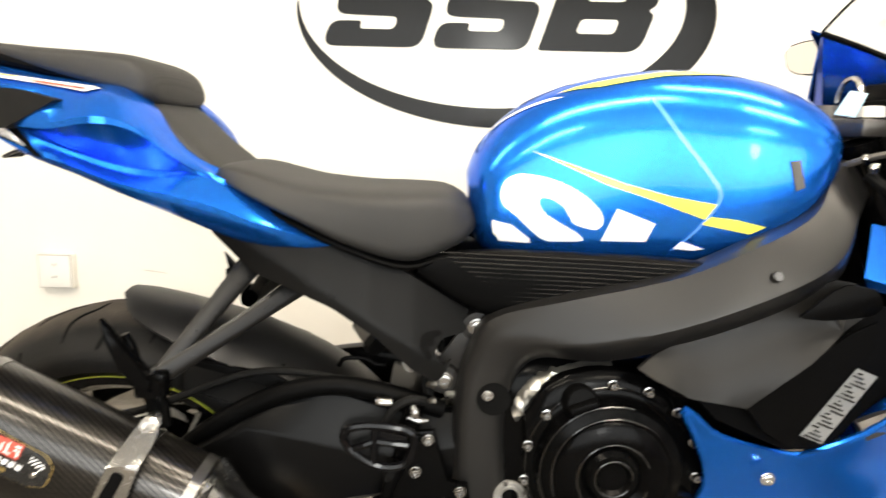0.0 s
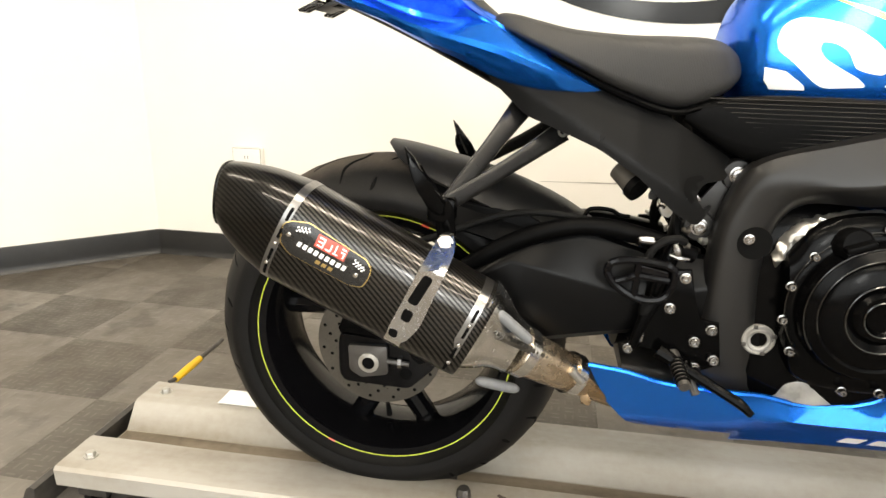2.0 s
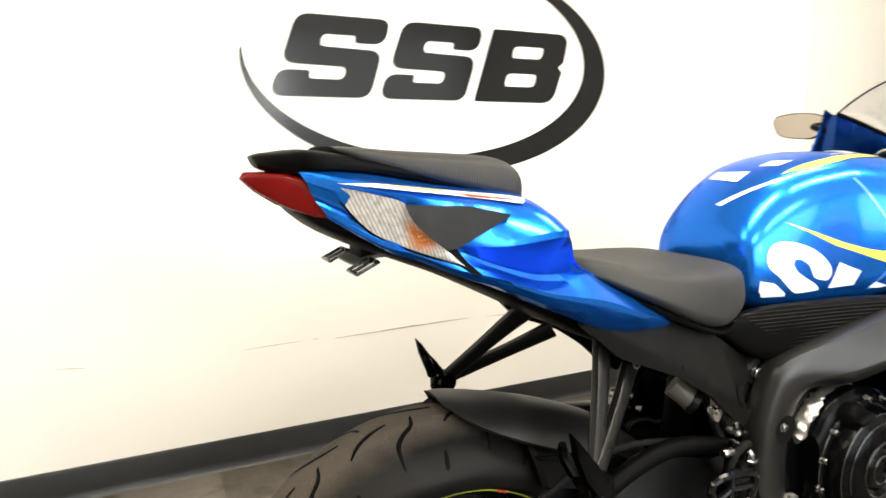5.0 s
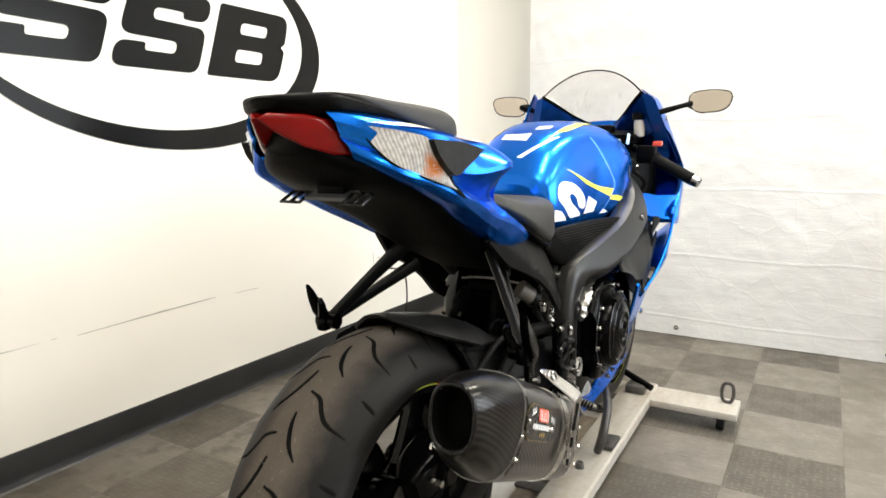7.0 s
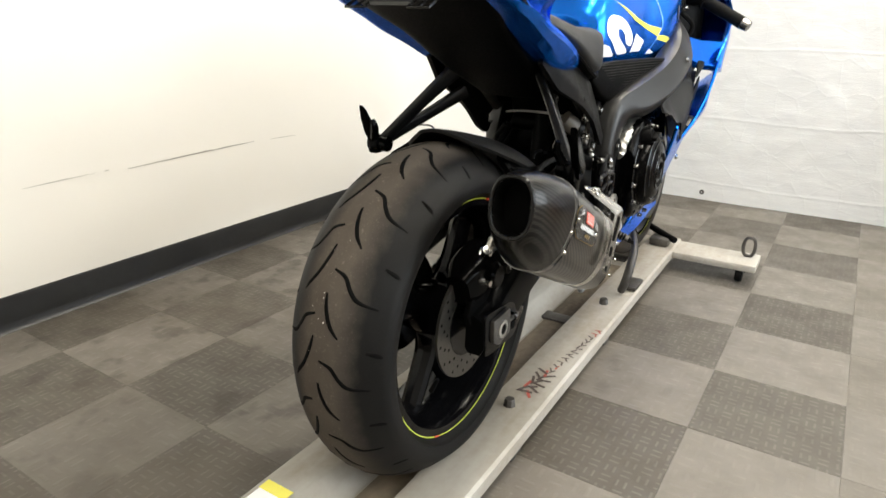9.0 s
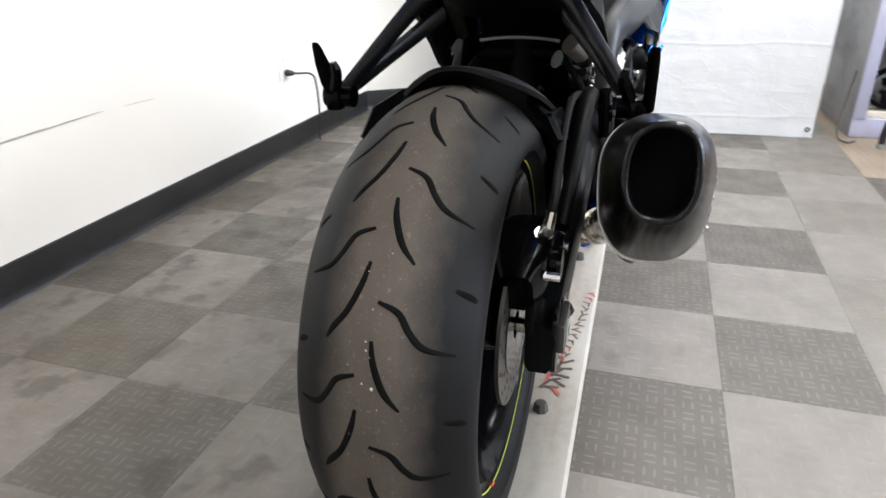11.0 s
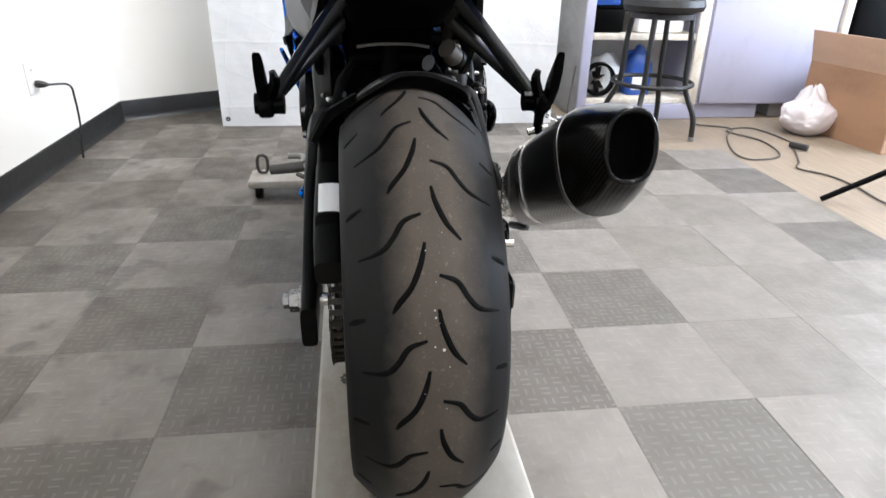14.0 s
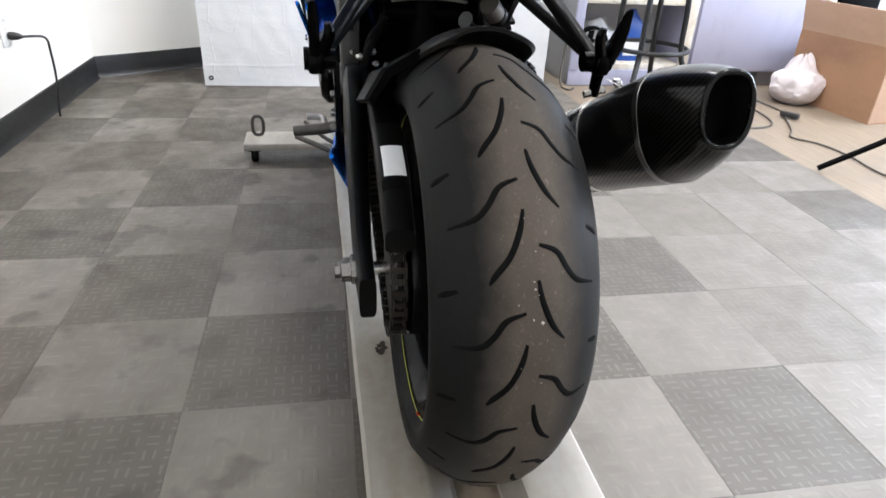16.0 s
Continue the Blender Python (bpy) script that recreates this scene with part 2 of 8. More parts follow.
M["grey_plastic"] = worn("dark_grey_textured_plastic", (0.0034, 0.0033, 0.0032), 0.38, vary=0.15, grain=500, bump=0.3, spec=0.09)
M["frame"] = Nodes("satin_black_painted_aluminium").set(colour=(0.0068, 0.0066, 0.0066), rough=0.35, spec=0.36).mat
M["swingarm"] = Nodes("satin_black_swingarm_paint").set(colour=(0.0018, 0.0018, 0.0019), rough=0.30, spec=0.08).mat
M["hanger"] = worn("satin_grey_black_hanger_paint", (0.0045, 0.0044, 0.0044), 0.32, vary=0.04, grain=300, bump=0.0, spec=0.26)
M["hugger"] = worn("dark_grey_hugger_plastic", (0.0065, 0.0063, 0.006), 0.46, vary=0.15, grain=500, bump=0.25, spec=0.6)
M["sleeve"] = worn("grey_silicone_sleeve", (0.13, 0.135, 0.14), 0.5, vary=0.2, grain=120, bump=0.1)
M["engine"] = worn("black_engine_paint", (0.0012, 0.0012, 0.0013), 0.18, vary=0.3, grain=150, bump=0.08, coat=0.0, spec=0.06)
M["gloss_black"] = worn("gloss_black_paint", (0.0025, 0.0025, 0.003), 0.12, vary=0.2, grain=80, bump=0.0, coat=0.03, spec=0.14)
M["gloss_edge"] = worn("polished_black_edge", (0.004, 0.004, 0.004), 0.14, vary=0.3, grain=90, bump=0.1, spec=0.7)
M["steel"] = worn("bright_steel", (0.62, 0.61, 0.59), 0.20, metal=1.0, vary=0.12, grain=120, bump=0.05)
M["alloy"] = worn("dull_cast_alloy", (0.50, 0.49, 0.46), 0.38, metal=0.9, vary=0.2, grain=90, bump=0.15)
M["rough_alloy"] = worn("rough_cast_alloy", (0.34, 0.33, 0.31), 0.55, metal=0.6, vary=0.4, grain=60, blotch=30, bump=0.5, depth=0.003)
M["disc"] = worn("brake_disc_steel", (0.125, 0.117, 0.105), 0.33, metal=0.9, vary=0.2, grain=200, bump=0.1)
M["rubber"] = worn("black_rubber", (0.005, 0.005, 0.005), 0.62, vary=0.25, grain=150, bump=0.2, spec=0.08)
M["groove"] = worn("groove_rubber", (0.003, 0.003, 0.003), 0.85, vary=0.2, bump=0.0, spec=0.08)
M["tyre"] = tyre_rubber("worn_tyre_rubber")
M["seat"] = ribbed_cloth("dark_grey_seat_vinyl", (0.023, 0.0226, 0.0222))
M["carbon"] = carbon_weave("lacquered_carbon_twill")
# Same twill for the end cap; its dark rear reflection is put into the colour.
M["carbon_dimmed"] = carbon_weave("dark_lacquered_carbon_twill", (0.021, 0.0195, 0.0175))
M["band"] = worn("brushed_steel_band", (0.25, 0.245, 0.24), 0.34, metal=1.0, vary=0.15, grain=200, bump=0.05)
M["brushed"] = worn("brushed_strap_steel", (0.40, 0.395, 0.385), 0.22, metal=1.0, vary=0.12, grain=160, blotch=20, bump=0.03)
M["lip"] = worn("gloss_black_lip", (0.003, 0.003, 0.003), 0.22, vary=0.2, bump=0.0, spec=0.22)
M["red_lens"] = worn("red_lamp_lens", (0.15, 0.003, 0.003), 0.12, vary=0.25, grain=40, bump=0.0, coat=0.35, spec=0.2)
M["lime"] = worn("lime_rim_tape", (0.46, 0.52, 0.06), 0.3, vary=0.05, bump=0.0)
M["badge_black"] = worn("black_badge", (0.012, 0.012, 0.012), 0.25, vary=0.1, bump=0.0)
M["gold"] = worn("gold_badge_edge", (0.55, 0.40, 0.16), 0.28, metal=0.9, vary=0.1, bump=0.0)
M["badge_red"] = worn("red_badge_field", (0.55, 0.075, 0.05), 0.3, vary=0.15, bump=0.0)
M["pipe"] = burnt_steel("heat_tinted_steel")
M["mirror"] = Nodes("mirror_glass").set(colour=(0.84, 0.79, 0.73), metal=1.0, rough=0.02).mat
M["screen"] = Nodes("smoked_windscreen").set(colour=(0.40, 0.355, 0.31), rough=0.04, alpha=0.19).mat
M["chain"] = worn("oily_chain_steel", (0.030, 0.026, 0.021), 0.42, metal=0.7, vary=0.4, grain=300, bump=0.2)
M["paper"] = worn("white_paper_label", (0.80, 0.80, 0.80), 0.6, vary=0.04, bump=0.0)
M["orange"] = worn("orange_printed_label", (0.55, 0.16, 0.05), 0.5, vary=0.1, bump=0.0)
M["rail"] = dirty_paint("silver_grey_rail_paint", (0.37, 0.352, 0.318), (0.26, 0.228, 0.185), 0.42, 0.4)
M["fluid_pot"] = worn("milky_reservoir_plastic", (0.46, 0.43, 0.39), 0.3, vary=0.12, bump=0.0)
M["oil"] = worn("dark_oil", (0.030, 0.019, 0.010), 0.35, vary=0.4, grain=40, bump=0.1)
M["faded_red"] = worn("faded_red_marker", (0.34, 0.07, 0.05), 0.7, vary=0.4, grain=90, bump=0.0)
M["faded_black"] = worn("faded_black_marker", (0.062, 0.045, 0.038), 0.7, vary=0.4, grain=90, bump=0.0)
M["grime"] = dirty_paint("oily_brown_grime", (0.30, 0.25, 0.19), (0.06, 0.045, 0.03), 0.6, 1.0)
M["dark_steel"] = worn("dark_bare_steel", (0.085, 0.08, 0.075), 0.45, metal=0.7, vary=0.3, grain=60, bump=0.2)
M["yellow_grip"] = worn("yellow_plastic_grip", (0.72, 0.42, 0.02), 0.45, vary=0.12, bump=0.1)
M["wall"] = wall_paint("white_wall_paint", (0.79, 0.765, 0.712))
M["wall_cool"] = wall_paint("grey_wall_paint", (0.66, 0.66, 0.66))
M["wall_tan"] = wall_paint("tan_wall_paint", (0.40, 0.365, 0.32))
M["ceiling"] = wall_paint("ceiling_paint", (0.78, 0.78, 0.77))
M["base"] = worn("black_vinyl_baseboard", (0.012, 0.012, 0.012), 0.38, vary=0.3, grain=60, bump=0.1)
M["logo"] = worn("dark_grey_wall_vinyl", (0.009, 0.0088, 0.0086), 0.14, vary=0.06, grain=400, bump=0.02, spec=0.12)
M["scuff"] = worn("grey_scuff", (0.40, 0.385, 0.35), 0.6, vary=0.3, bump=0.0)
M["tile_dark"] = tile_surface("dark_moulded_tile", (0.076, 0.066, 0.053), (0.150, 0.135, 0.114), 0.034, 0.74)
M["tile_light"] = tile_surface("light_moulded_tile", (0.178, 0.160, 0.138), (0.222, 0.202, 0.176), 0.05, 0.4)
M["tile_faded"] = tile_surface("faded_moulded_tile", (0.146, 0.130, 0.108), (0.190, 0.172, 0.146), 0.034, 0.35)
M["joint"] = worn("dark_floor_base", (0.13, 0.118, 0.10), 0.8, vary=0.2)
M["ply"] = ply_floor("scuffed_plywood_floor")
M["sheet"] = crinkled_sheet("white_coated_sheet")
M["cabinet"] = dirty_paint("pale_grey_cabinet_paint", (0.37, 0.37, 0.475), (0.34, 0.34, 0.43), 0.4, 0.0)
M["cabinet_side"] = dirty_paint("grey_cabinet_side", (0.30, 0.295, 0.29), (0.2, 0.19, 0.18), 0.5, 0.3)
M["cream"] = dirty_paint("cream_shelf_edge", (0.68, 0.64, 0.56), (0.42, 0.36, 0.28), 0.5, 0.3)
M["stool"] = worn("black_stool_vinyl", (0.006, 0.006, 0.006), 0.42, vary=0.2, grain=200, bump=0.2)
M["tan_trim"] = worn("tan_stool_top", (0.15, 0.122, 0.085), 0.55, vary=0.25, grain=80, bump=0.1)
M["card"] = dirty_paint("brown_cardboard", (0.31, 0.175, 0.10), (0.24, 0.135, 0.08), 0.7, 0.3)
M["card_light"] = dirty_paint("pale_cardboard", (0.42, 0.275, 0.19), (0.34, 0.22, 0.15), 0.7, 0.2)
M["bag"] = worn("white_plastic_bag", (0.60, 0.55, 0.56), 0.35, vary=0.06, grain=30, bump=0.5, depth=0.004)
M["cord_grey"] = worn("grey_cord", (0.07, 0.062, 0.052), 0.5, vary=0.2, bump=0.0)
M["cord"] = worn("black_cord", (0.02, 0.019, 0.018), 0.5, vary=0.2, bump=0.0)
M["outlet"] = worn("white_outlet_plastic", (0.74, 0.73, 0.70), 0.35, vary=0.03, bump=0.0)
M["slot"] = worn("dark_slot", (0.003, 0.003, 0.003), 0.8, bump=0.0, spec=0.05)
M["bin_blue"] = worn("blue_plastic", (0.02, 0.08, 0.36), 0.35, vary=0.15, bump=0.05)
M["red_cloth"] = worn("red_cloth", (0.45, 0.03, 0.03), 0.8, vary=0.2, grain=200, bump=0.3)
M["lamp"] = Nodes("lamp_diffuser").set(colour=(0.9, 0.9, 0.88), glow=(1.0, 0.96, 0.88), power=7.0).mat
M["daylight"] = Nodes("bright_daylight_beyond").set(colour=(0.8, 0.85, 0.9), glow=(0.80, 0.89, 1.0), power=1.6).mat


# ---- tools ----
def link(name, bm, material, smooth=35):
    mesh = bpy.data.meshes.new(name)
    bmesh.ops.recalc_face_normals(bm, faces=bm.faces)
    bm.to_mesh(mesh)
    bm.free()
    mesh.materials.append(material)
    if smooth:
        mesh.polygons.foreach_set("use_smooth", [True] * len(mesh.polygons))
        mesh.set_sharp_from_angle(angle=radians(smooth))
    return mesh


def part(name, bm, material, parent, label="", smooth=35):
    """One mesh object under a thing or under a part."""
    ob = new(name, link(name, bm, material, smooth))
    ob.parent = parent
    if label:
        tagged(ob, label)
    return ob


def thing(name, label, category, m=None, group="", kind=""):
    ob = tagged(new(name), label, category, group, kind)
    ob.empty_display_size = 0.1
    if m is not None:
        ob.matrix_world = m
    return ob


def solid(name, bm, material, label, category="", kind="", group="", smooth=35):
    """A thing or a piece of the setting that is one mesh."""
    return tagged(new(name, link(name, bm, material, smooth)), label, category, group, kind)


def box(bm, lo, hi, bevel=0.0, seg=2, m=None):
    size = [b - a for a, b in zip(lo, hi)]
    mid = [(a + b) / 2 for a, b in zip(lo, hi)]
    turn = Matrix.Translation(mid) @ Matrix.Diagonal((*size, 1))
    made = bmesh.ops.create_cube(bm, size=1, matrix=(m @ turn) if m is not None else turn)["verts"]
    if bevel:
        edges = list({e for v in made for e in v.link_edges})
        bmesh.ops.bevel(bm, geom=edges, offset=bevel, segments=seg, profile=0.5, affect="EDGES", clamp_overlap=True)
    return bm


def boxed(lo, hi, bevel=0.0, seg=2, m=None):
    return box(bmesh.new(), lo, hi, bevel, seg, m)


def frame_along(direction):
    d = Vector(direction).normalized()
    side = d.cross(Vector((0, 0, 1)) if abs(d.z) < 0.95 else Vector((1, 0, 0))).normalized()
    return d, side, side.cross(d).normalized()


def skin(bm, rings, caps=True, loop=False):
    """Faces between rings of equal length."""
    rows = [[bm.verts.new(p) for p in ring] for ring in rings]
    n = len(rows[0])
    pairs = list(zip(rows, rows[1:])) + ([(rows[-1], rows[0])] if loop else [])
    for a, b in pairs:
        for i in range(n):
            bm.faces.new((a[i], a[(i + 1) % n], b[(i + 1) % n], b[i]))
    if caps and not loop:
        bm.faces.new(rows[0]), bm.faces.new(list(reversed(rows[-1])))
    return rows


def curve(points, steps=6):
    """Catmull-Rom through tuples of any length."""
    pts = [np.array(p, float) for p in points]
    pts = [2 * pts[0] - pts[1]] + pts + [2 * pts[-1] - pts[-2]]
    out = []
    for a, b, c, d in zip(pts, pts[1:], pts[2:], pts[3:]):
        for k in range(steps):
            t = k / steps
            out.append(0.5 * (2 * b + (c - a) * t + (2 * a - 5 * b + 4 * c - d) * t * t + (3 * b - a - 3 * c + d) * t ** 3))
    return out + [pts[-2]]


def tube(bm, points, radius, sides=10, smooth_steps=5):
    """A round bar through points; radius may be one number or one for each point."""
    radii = radius if isinstance(radius, (list, tuple)) else [radius] * len(points)
    path = curve([(*p, r) for p, r in zip(points, radii)], smooth_steps) if len(points) > 2 else [np.array((*p, r), float) for p, r in zip(points, radii)]
    centres = [Vector(p[:3]) for p in path]
    rings, up = [], None
    for i, c in enumerate(centres):
        d = (centres[min(i + 1, len(centres) - 1)] - centres[max(i - 1, 0)]).normalized()
        if up is None:
            up = frame_along(d)[2]
        side = d.cross(up).normalized()
        up = side.cross(d).normalized()
        rings.append([c + float(path[i][3]) * (math.cos(a) * side + math.sin(a) * up) for a in np.linspace(0, 2 * math.pi, sides, endpoint=False)])
    skin(bm, rings)
    return bm


def tubed(points, radius, sides=10, smooth_steps=5):
    return tube(bmesh.new(), points, radius, sides, smooth_steps)


def lathe(bm, profile, axis_point, axis, sides=32, loop=False):
    """Turn (radius, distance along the axis) pairs round an axis."""
    d, side, up = frame_along(axis)
    base = Vector(axis_point)
    rings = [[base + d * float(h) + float(r) * (math.cos(a) * side + math.sin(a) * up) for a in np.linspace(0, 2 * math.pi, sides, endpoint=False)] for r, h in profile]
    skin(bm, rings, caps=not loop, loop=loop)
    return bm


def lathed(profile, axis_point, axis, sides=32, loop=False):
    return lathe(bmesh.new(), profile, axis_point, axis, sides, loop)


def bolt(bm, place, axis, r=0.008, h=0.006):
    """A flanged cap screw with a socket."""
    lathe(bm, [(r, 0), (r, h * 0.25), (r * 0.78, h * 0.3), (r * 0.78, h * 0.9), (r * 0.68, h), (r * 0.38, h), (r * 0.36, h * 0.5), (0.0006, h * 0.5)], place, axis, 12)
    return bm


def body(stations, sides=24, steps=5, bm=None):
    """A rounded body. Stations: top x, top z, bottom x, bottom z, middle y, half width, squareness, flare (wider at the bottom if over 0)."""
    bm = bm or bmesh.new()
    rings = []
    for xt, zt, xb, zb, y, w, p, k in curve(stations, steps):
        ring = []
        for a in np.linspace(0, 2 * math.pi, sides, endpoint=False):
            c, s = math.cos(a), math.sin(a)
            u = math.copysign(abs(c) ** (2 / p), c)
            v = math.copysign(abs(s) ** (2 / p), s)
            ring.append(((xt + xb) / 2 + u * (xt - xb) / 2, y + v * w * (1 - k * u), (zt + zb) / 2 + u * (zt - zb) / 2))
        rings.append(ring)
    skin(bm, rings)
    return bm


def prism(outline, y0, y1, bevel=0.003, bm=None, seg=2):
    """An outline in x and z, given depth in y, with rounded edges."""
    bm = bm or bmesh.new()
    a = [bm.verts.new((x, y0, z)) for x, z in outline]
    b = [bm.verts.new((x, y1, z)) for x, z in outline]
    faces = [bm.faces.new(a), bm.faces.new(list(reversed(b)))]
    n = len(a)
    for i in range(n):
        faces.append(bm.faces.new((a[i], b[i], b[(i + 1) % n], a[(i + 1) % n])))
    if bevel:
        bmesh.ops.bevel(bm, geom=faces[0].edges[:] + faces[1].edges[:], offset=bevel, segments=seg, profile=0.5, affect="EDGES", clamp_overlap=True)
    return bm


def dense(bm, longest):
    """Cut a flat outline into small triangles."""
    bm.normal_update()
    bmesh.ops.triangulate(bm, faces=bm.faces)
    for _ in range(7):
        long = [e for e in bm.edges if e.calc_length() > longest]
        if not long:
            break
        bmesh.ops.subdivide_edges(bm, edges=long, cuts=1)
        bm.normal_update()
        bmesh.ops.triangulate(bm, faces=bm.faces)
    return bm


def shell(outline, depth, thick=0.004, longest=0.04, creases=()):
    """A curved panel: an outline in x and z, laid on y = depth(x, z), with thickness."""
    bm = bmesh.new()
    bm.faces.new([bm.verts.new((x, 0, z)) for x, z in outline])
    bm.normal_update()
    bmesh.ops.triangulate(bm, faces=bm.faces)
    for z in creases:
        bmesh.ops.bisect_plane(bm, geom=bm.verts[:] + bm.edges[:] + bm.faces[:], dist=0.0005, plane_co=(0, 0, z), plane_no=(0, 0, 1))
    dense(bm, longest)
    for v in bm.verts:
        v.co.y = depth(v.co.x, v.co.z)
    made = bmesh.ops.solidify(bm, geom=bm.faces[:], thickness=thick)
    return bm


def decal(target, outline, axis="y", sign=-1, lift=0.0012, longest=0.012, floor=None):
    """A sticker: an outline laid from one side on the surface of a mesh object."""
    from mathutils.bvhtree import BVHTree
    mesh = target.data
    tree = BVHTree.FromPolygons([v.co for v in mesh.vertices], [p.vertices for p in mesh.polygons])
    bm = bmesh.new()
    away = Vector((0, sign, 0)) if axis == "y" else Vector((0, 0, 1)) if axis == "z" else Vector((sign, 0, 0))
    spot = {"y": lambda a, b: (a, 0, b), "z": lambda a, b: (a, b, 0), "x": lambda a, b: (0, a, b)}[axis]
    bm.faces.new([bm.verts.new(spot(a, b)) for a, b in outline])
    dense(bm, longest)
    lost = []
    for v in bm.verts:
        start = v.co + away * 2
        place, normal, _, _ = tree.ray_cast(start, -away)
        if place is None:
            lost.append(v)
            continue
        if normal.dot(away) < 0:
            normal = -normal
        v.co = place + away * (lift / max(0.5, normal.dot(away)))
    if lost:
        bmesh.ops.delete(bm, geom=lost, context="VERTS")
    return bm


def mirrored(bm):
    """The same mesh on the other side of y = 0."""
    for v in bm.verts:
        v.co.y = -v.co.y
    bmesh.ops.reverse_faces(bm, faces=bm.faces)
    return bm


def smoothstep(a, b, x):
    t = min(max((x - a) / (b - a), 0), 1)
    return t * t * (3 - 2 * t)


def rounded(points, r):
    """Corners of an outline turned into arcs."""
    out, n = [], len(points)
    for i in range(n):
        a, b, c = Vector(points[i - 1]), Vector(points[i]), Vector(points[(i + 1) % n])
        u, w = a - b, c - b
        k = min(r, 0.46 * u.length, 0.46 * w.length)
        p, q = b + u.normalized() * k, b + w.normalized() * k
        for t in (0.0, 0.2, 0.4, 0.6, 0.8, 1.0):
            out.append(tuple((1 - t) ** 2 * p + 2 * t * (1 - t) * b + t * t * q))
    return out


# ---- the room ----
WALL = 1.298
CORNER_W, CORNER_E = (-1.50, WALL), (2.52, WALL)
T = 0.305
TILE_Y = -0.47


def wall_run(name, a, b, label, material="wall", height=CEILING, thick=0.12, holes=()):
    """An upright wall from a to b, its face on the left-hand side of the way from a to b turned inwards; holes: along, wide, low, high."""
    length = math.dist(a, b)
    bm = bmesh.new()
    spans = [(0, length, 0, height)]
    for at, wide, low, high in holes:
        spans = [(0, at, 0, height), (at + wide, length, 0, height), (at, at + wide, 0, low), (at, at + wide, high, height)]
    for x0, x1, z0, z1 in spans:
        if x1 - x0 > 0.001 and z1 - z0 > 0.001:
            box(bm, (x0, 0, z0), (x1, thick, z1))
    ob = solid(name, bm, M[material], label, "wall", "structure", smooth=0)
    ob.matrix_world = pose(a[0], a[1], 0, 0, 0, math.degrees(math.atan2(b[1] - a[1], b[0] - a[0])))
    return ob


def base_run(a, b):
    """Vinyl cove base: flat strip with a rounded top and a toe."""
    length = math.dist(a, b)
    bm = bmesh.new()
    profile = [(0, 0), (-0.016, 0), (-0.013, 0.004), (-0.008, 0.012), (-0.006, 0.03), (-0.006, 0.098), (-0.004, 0.104), (0, 0.106)]
    skin(bm, [[(x, y, z) for y, z in profile] for x in (0, length)])
    ob = solid("baseboard", bm, M["base"], "black vinyl cove baseboard along the white wall", "baseboard", "structure")
    ob.matrix_world = pose(a[0], a[1], 0.0, 0, 0, math.degrees(math.atan2(b[1] - a[1], b[0] - a[0])))
    return ob


SW, SE = (-2.75, -4.5), (3.75, -4.5)
wall_run("wall_north", CORNER_W, CORNER_E, "white painted wall with a large dark emblem and a long scuff")
wall_run("wall_east_short", CORNER_E, (2.83, 0.80), "white painted wall running off at an angle")
wall_run("wall_east", (2.83, 0.80), (3.75, 0.2), "plain white wall behind the hanging sheet")
wall_run("wall_east_far", (3.75, 0.2), SE, "plain grey wall behind the cabinets", "wall_cool")
wall_run("wall_west_short", (-2.75, 0.02), CORNER_W, "white painted wall meeting the emblem wall at an angle")
wall_run("wall_west", SW, (-2.75, 0.02), "plain tan wall", "wall_tan")
wall_run("wall_south", SE, SW, "plain tan wall with a wide window", "wall_tan", holes=[(0.2, 5.2, 0.45, 2.6)])
base_run(CORNER_W, CORNER_E)
base_run(CORNER_E, (2.83, 0.80))
base_run((-2.75, 0.02), CORNER_W)

bm = boxed((-3.0, -4.7, CEILING), (4.0, 1.6, CEILING + 0.1))
solid("ceiling", bm, M["ceiling"], "plain white ceiling", "ceiling", "structure", smooth=0)

window = thing("window_1", "unseen shop window with a white frame, widened for soft fill", "window", kind="structure")
for lo, hi in (((-1.65, -4.58, 0.45), (3.55, -4.5, 0.51)), ((-1.65, -4.58, 2.54), (3.55, -4.5, 2.6)), ((-1.65, -4.58, 0.51), (-1.59, -4.5, 2.54)),
               ((3.49, -4.58, 0.51), (3.55, -4.5, 2.54)), ((0.92, -4.58, 0.51), (0.98, -4.5, 2.54))):
    part("window_frame", boxed(lo, hi, 0.004), M["outlet"], window)
bm = boxed((-2.1, -5.2, 0.1), (4.0, -5.15, 2.75))
solid("backdrop", bm, M["daylight"], "bright overcast daylight outside the window", "daylight", "structure", smooth=0)

# Fixtures for all lamps, the added sixth one too.
for lx, ly, share in LAMPS:
    lamp = thing("ceiling_light", "long white ceiling light with a glowing diffuser", "ceiling light", pose(lx, ly, CEILING), "ceiling lights")
    part("housing", boxed((-0.62, -0.16, -0.045), (0.62, 0.16, 0.0), 0.006), M["outlet"], lamp)
    part("diffuser", boxed((-0.60, -0.14, -0.062), (0.60, 0.14, -0.045), 0.005), M["lamp"], lamp)

# the floor: a base slab, plywood past the tiles
bm = boxed((-3.0, -4.7, -0.12), (4.0, 1.6, -0.012))
floor = solid("floor", bm, M["joint"], "floor of moulded grey tiles in a chequer of dark and light", "floor", "structure", smooth=0)


def is_tile(i, j):
    x, y = (i + 0.5) * T, TILE_Y + (j + 0.5) * T
    return j >= -4 and not (i >= 6 and j < -2)


bm = bmesh.new()
box(bm, (-3.0, -4.7, -0.012), (4.0, TILE_Y - 4 * T - 0.002, -0.003))
box(bm, (6 * T + 0.002, TILE_Y - 4 * T - 0.002, -0.012), (4.0, TILE_Y - 2 * T - 0.002, -0.003))
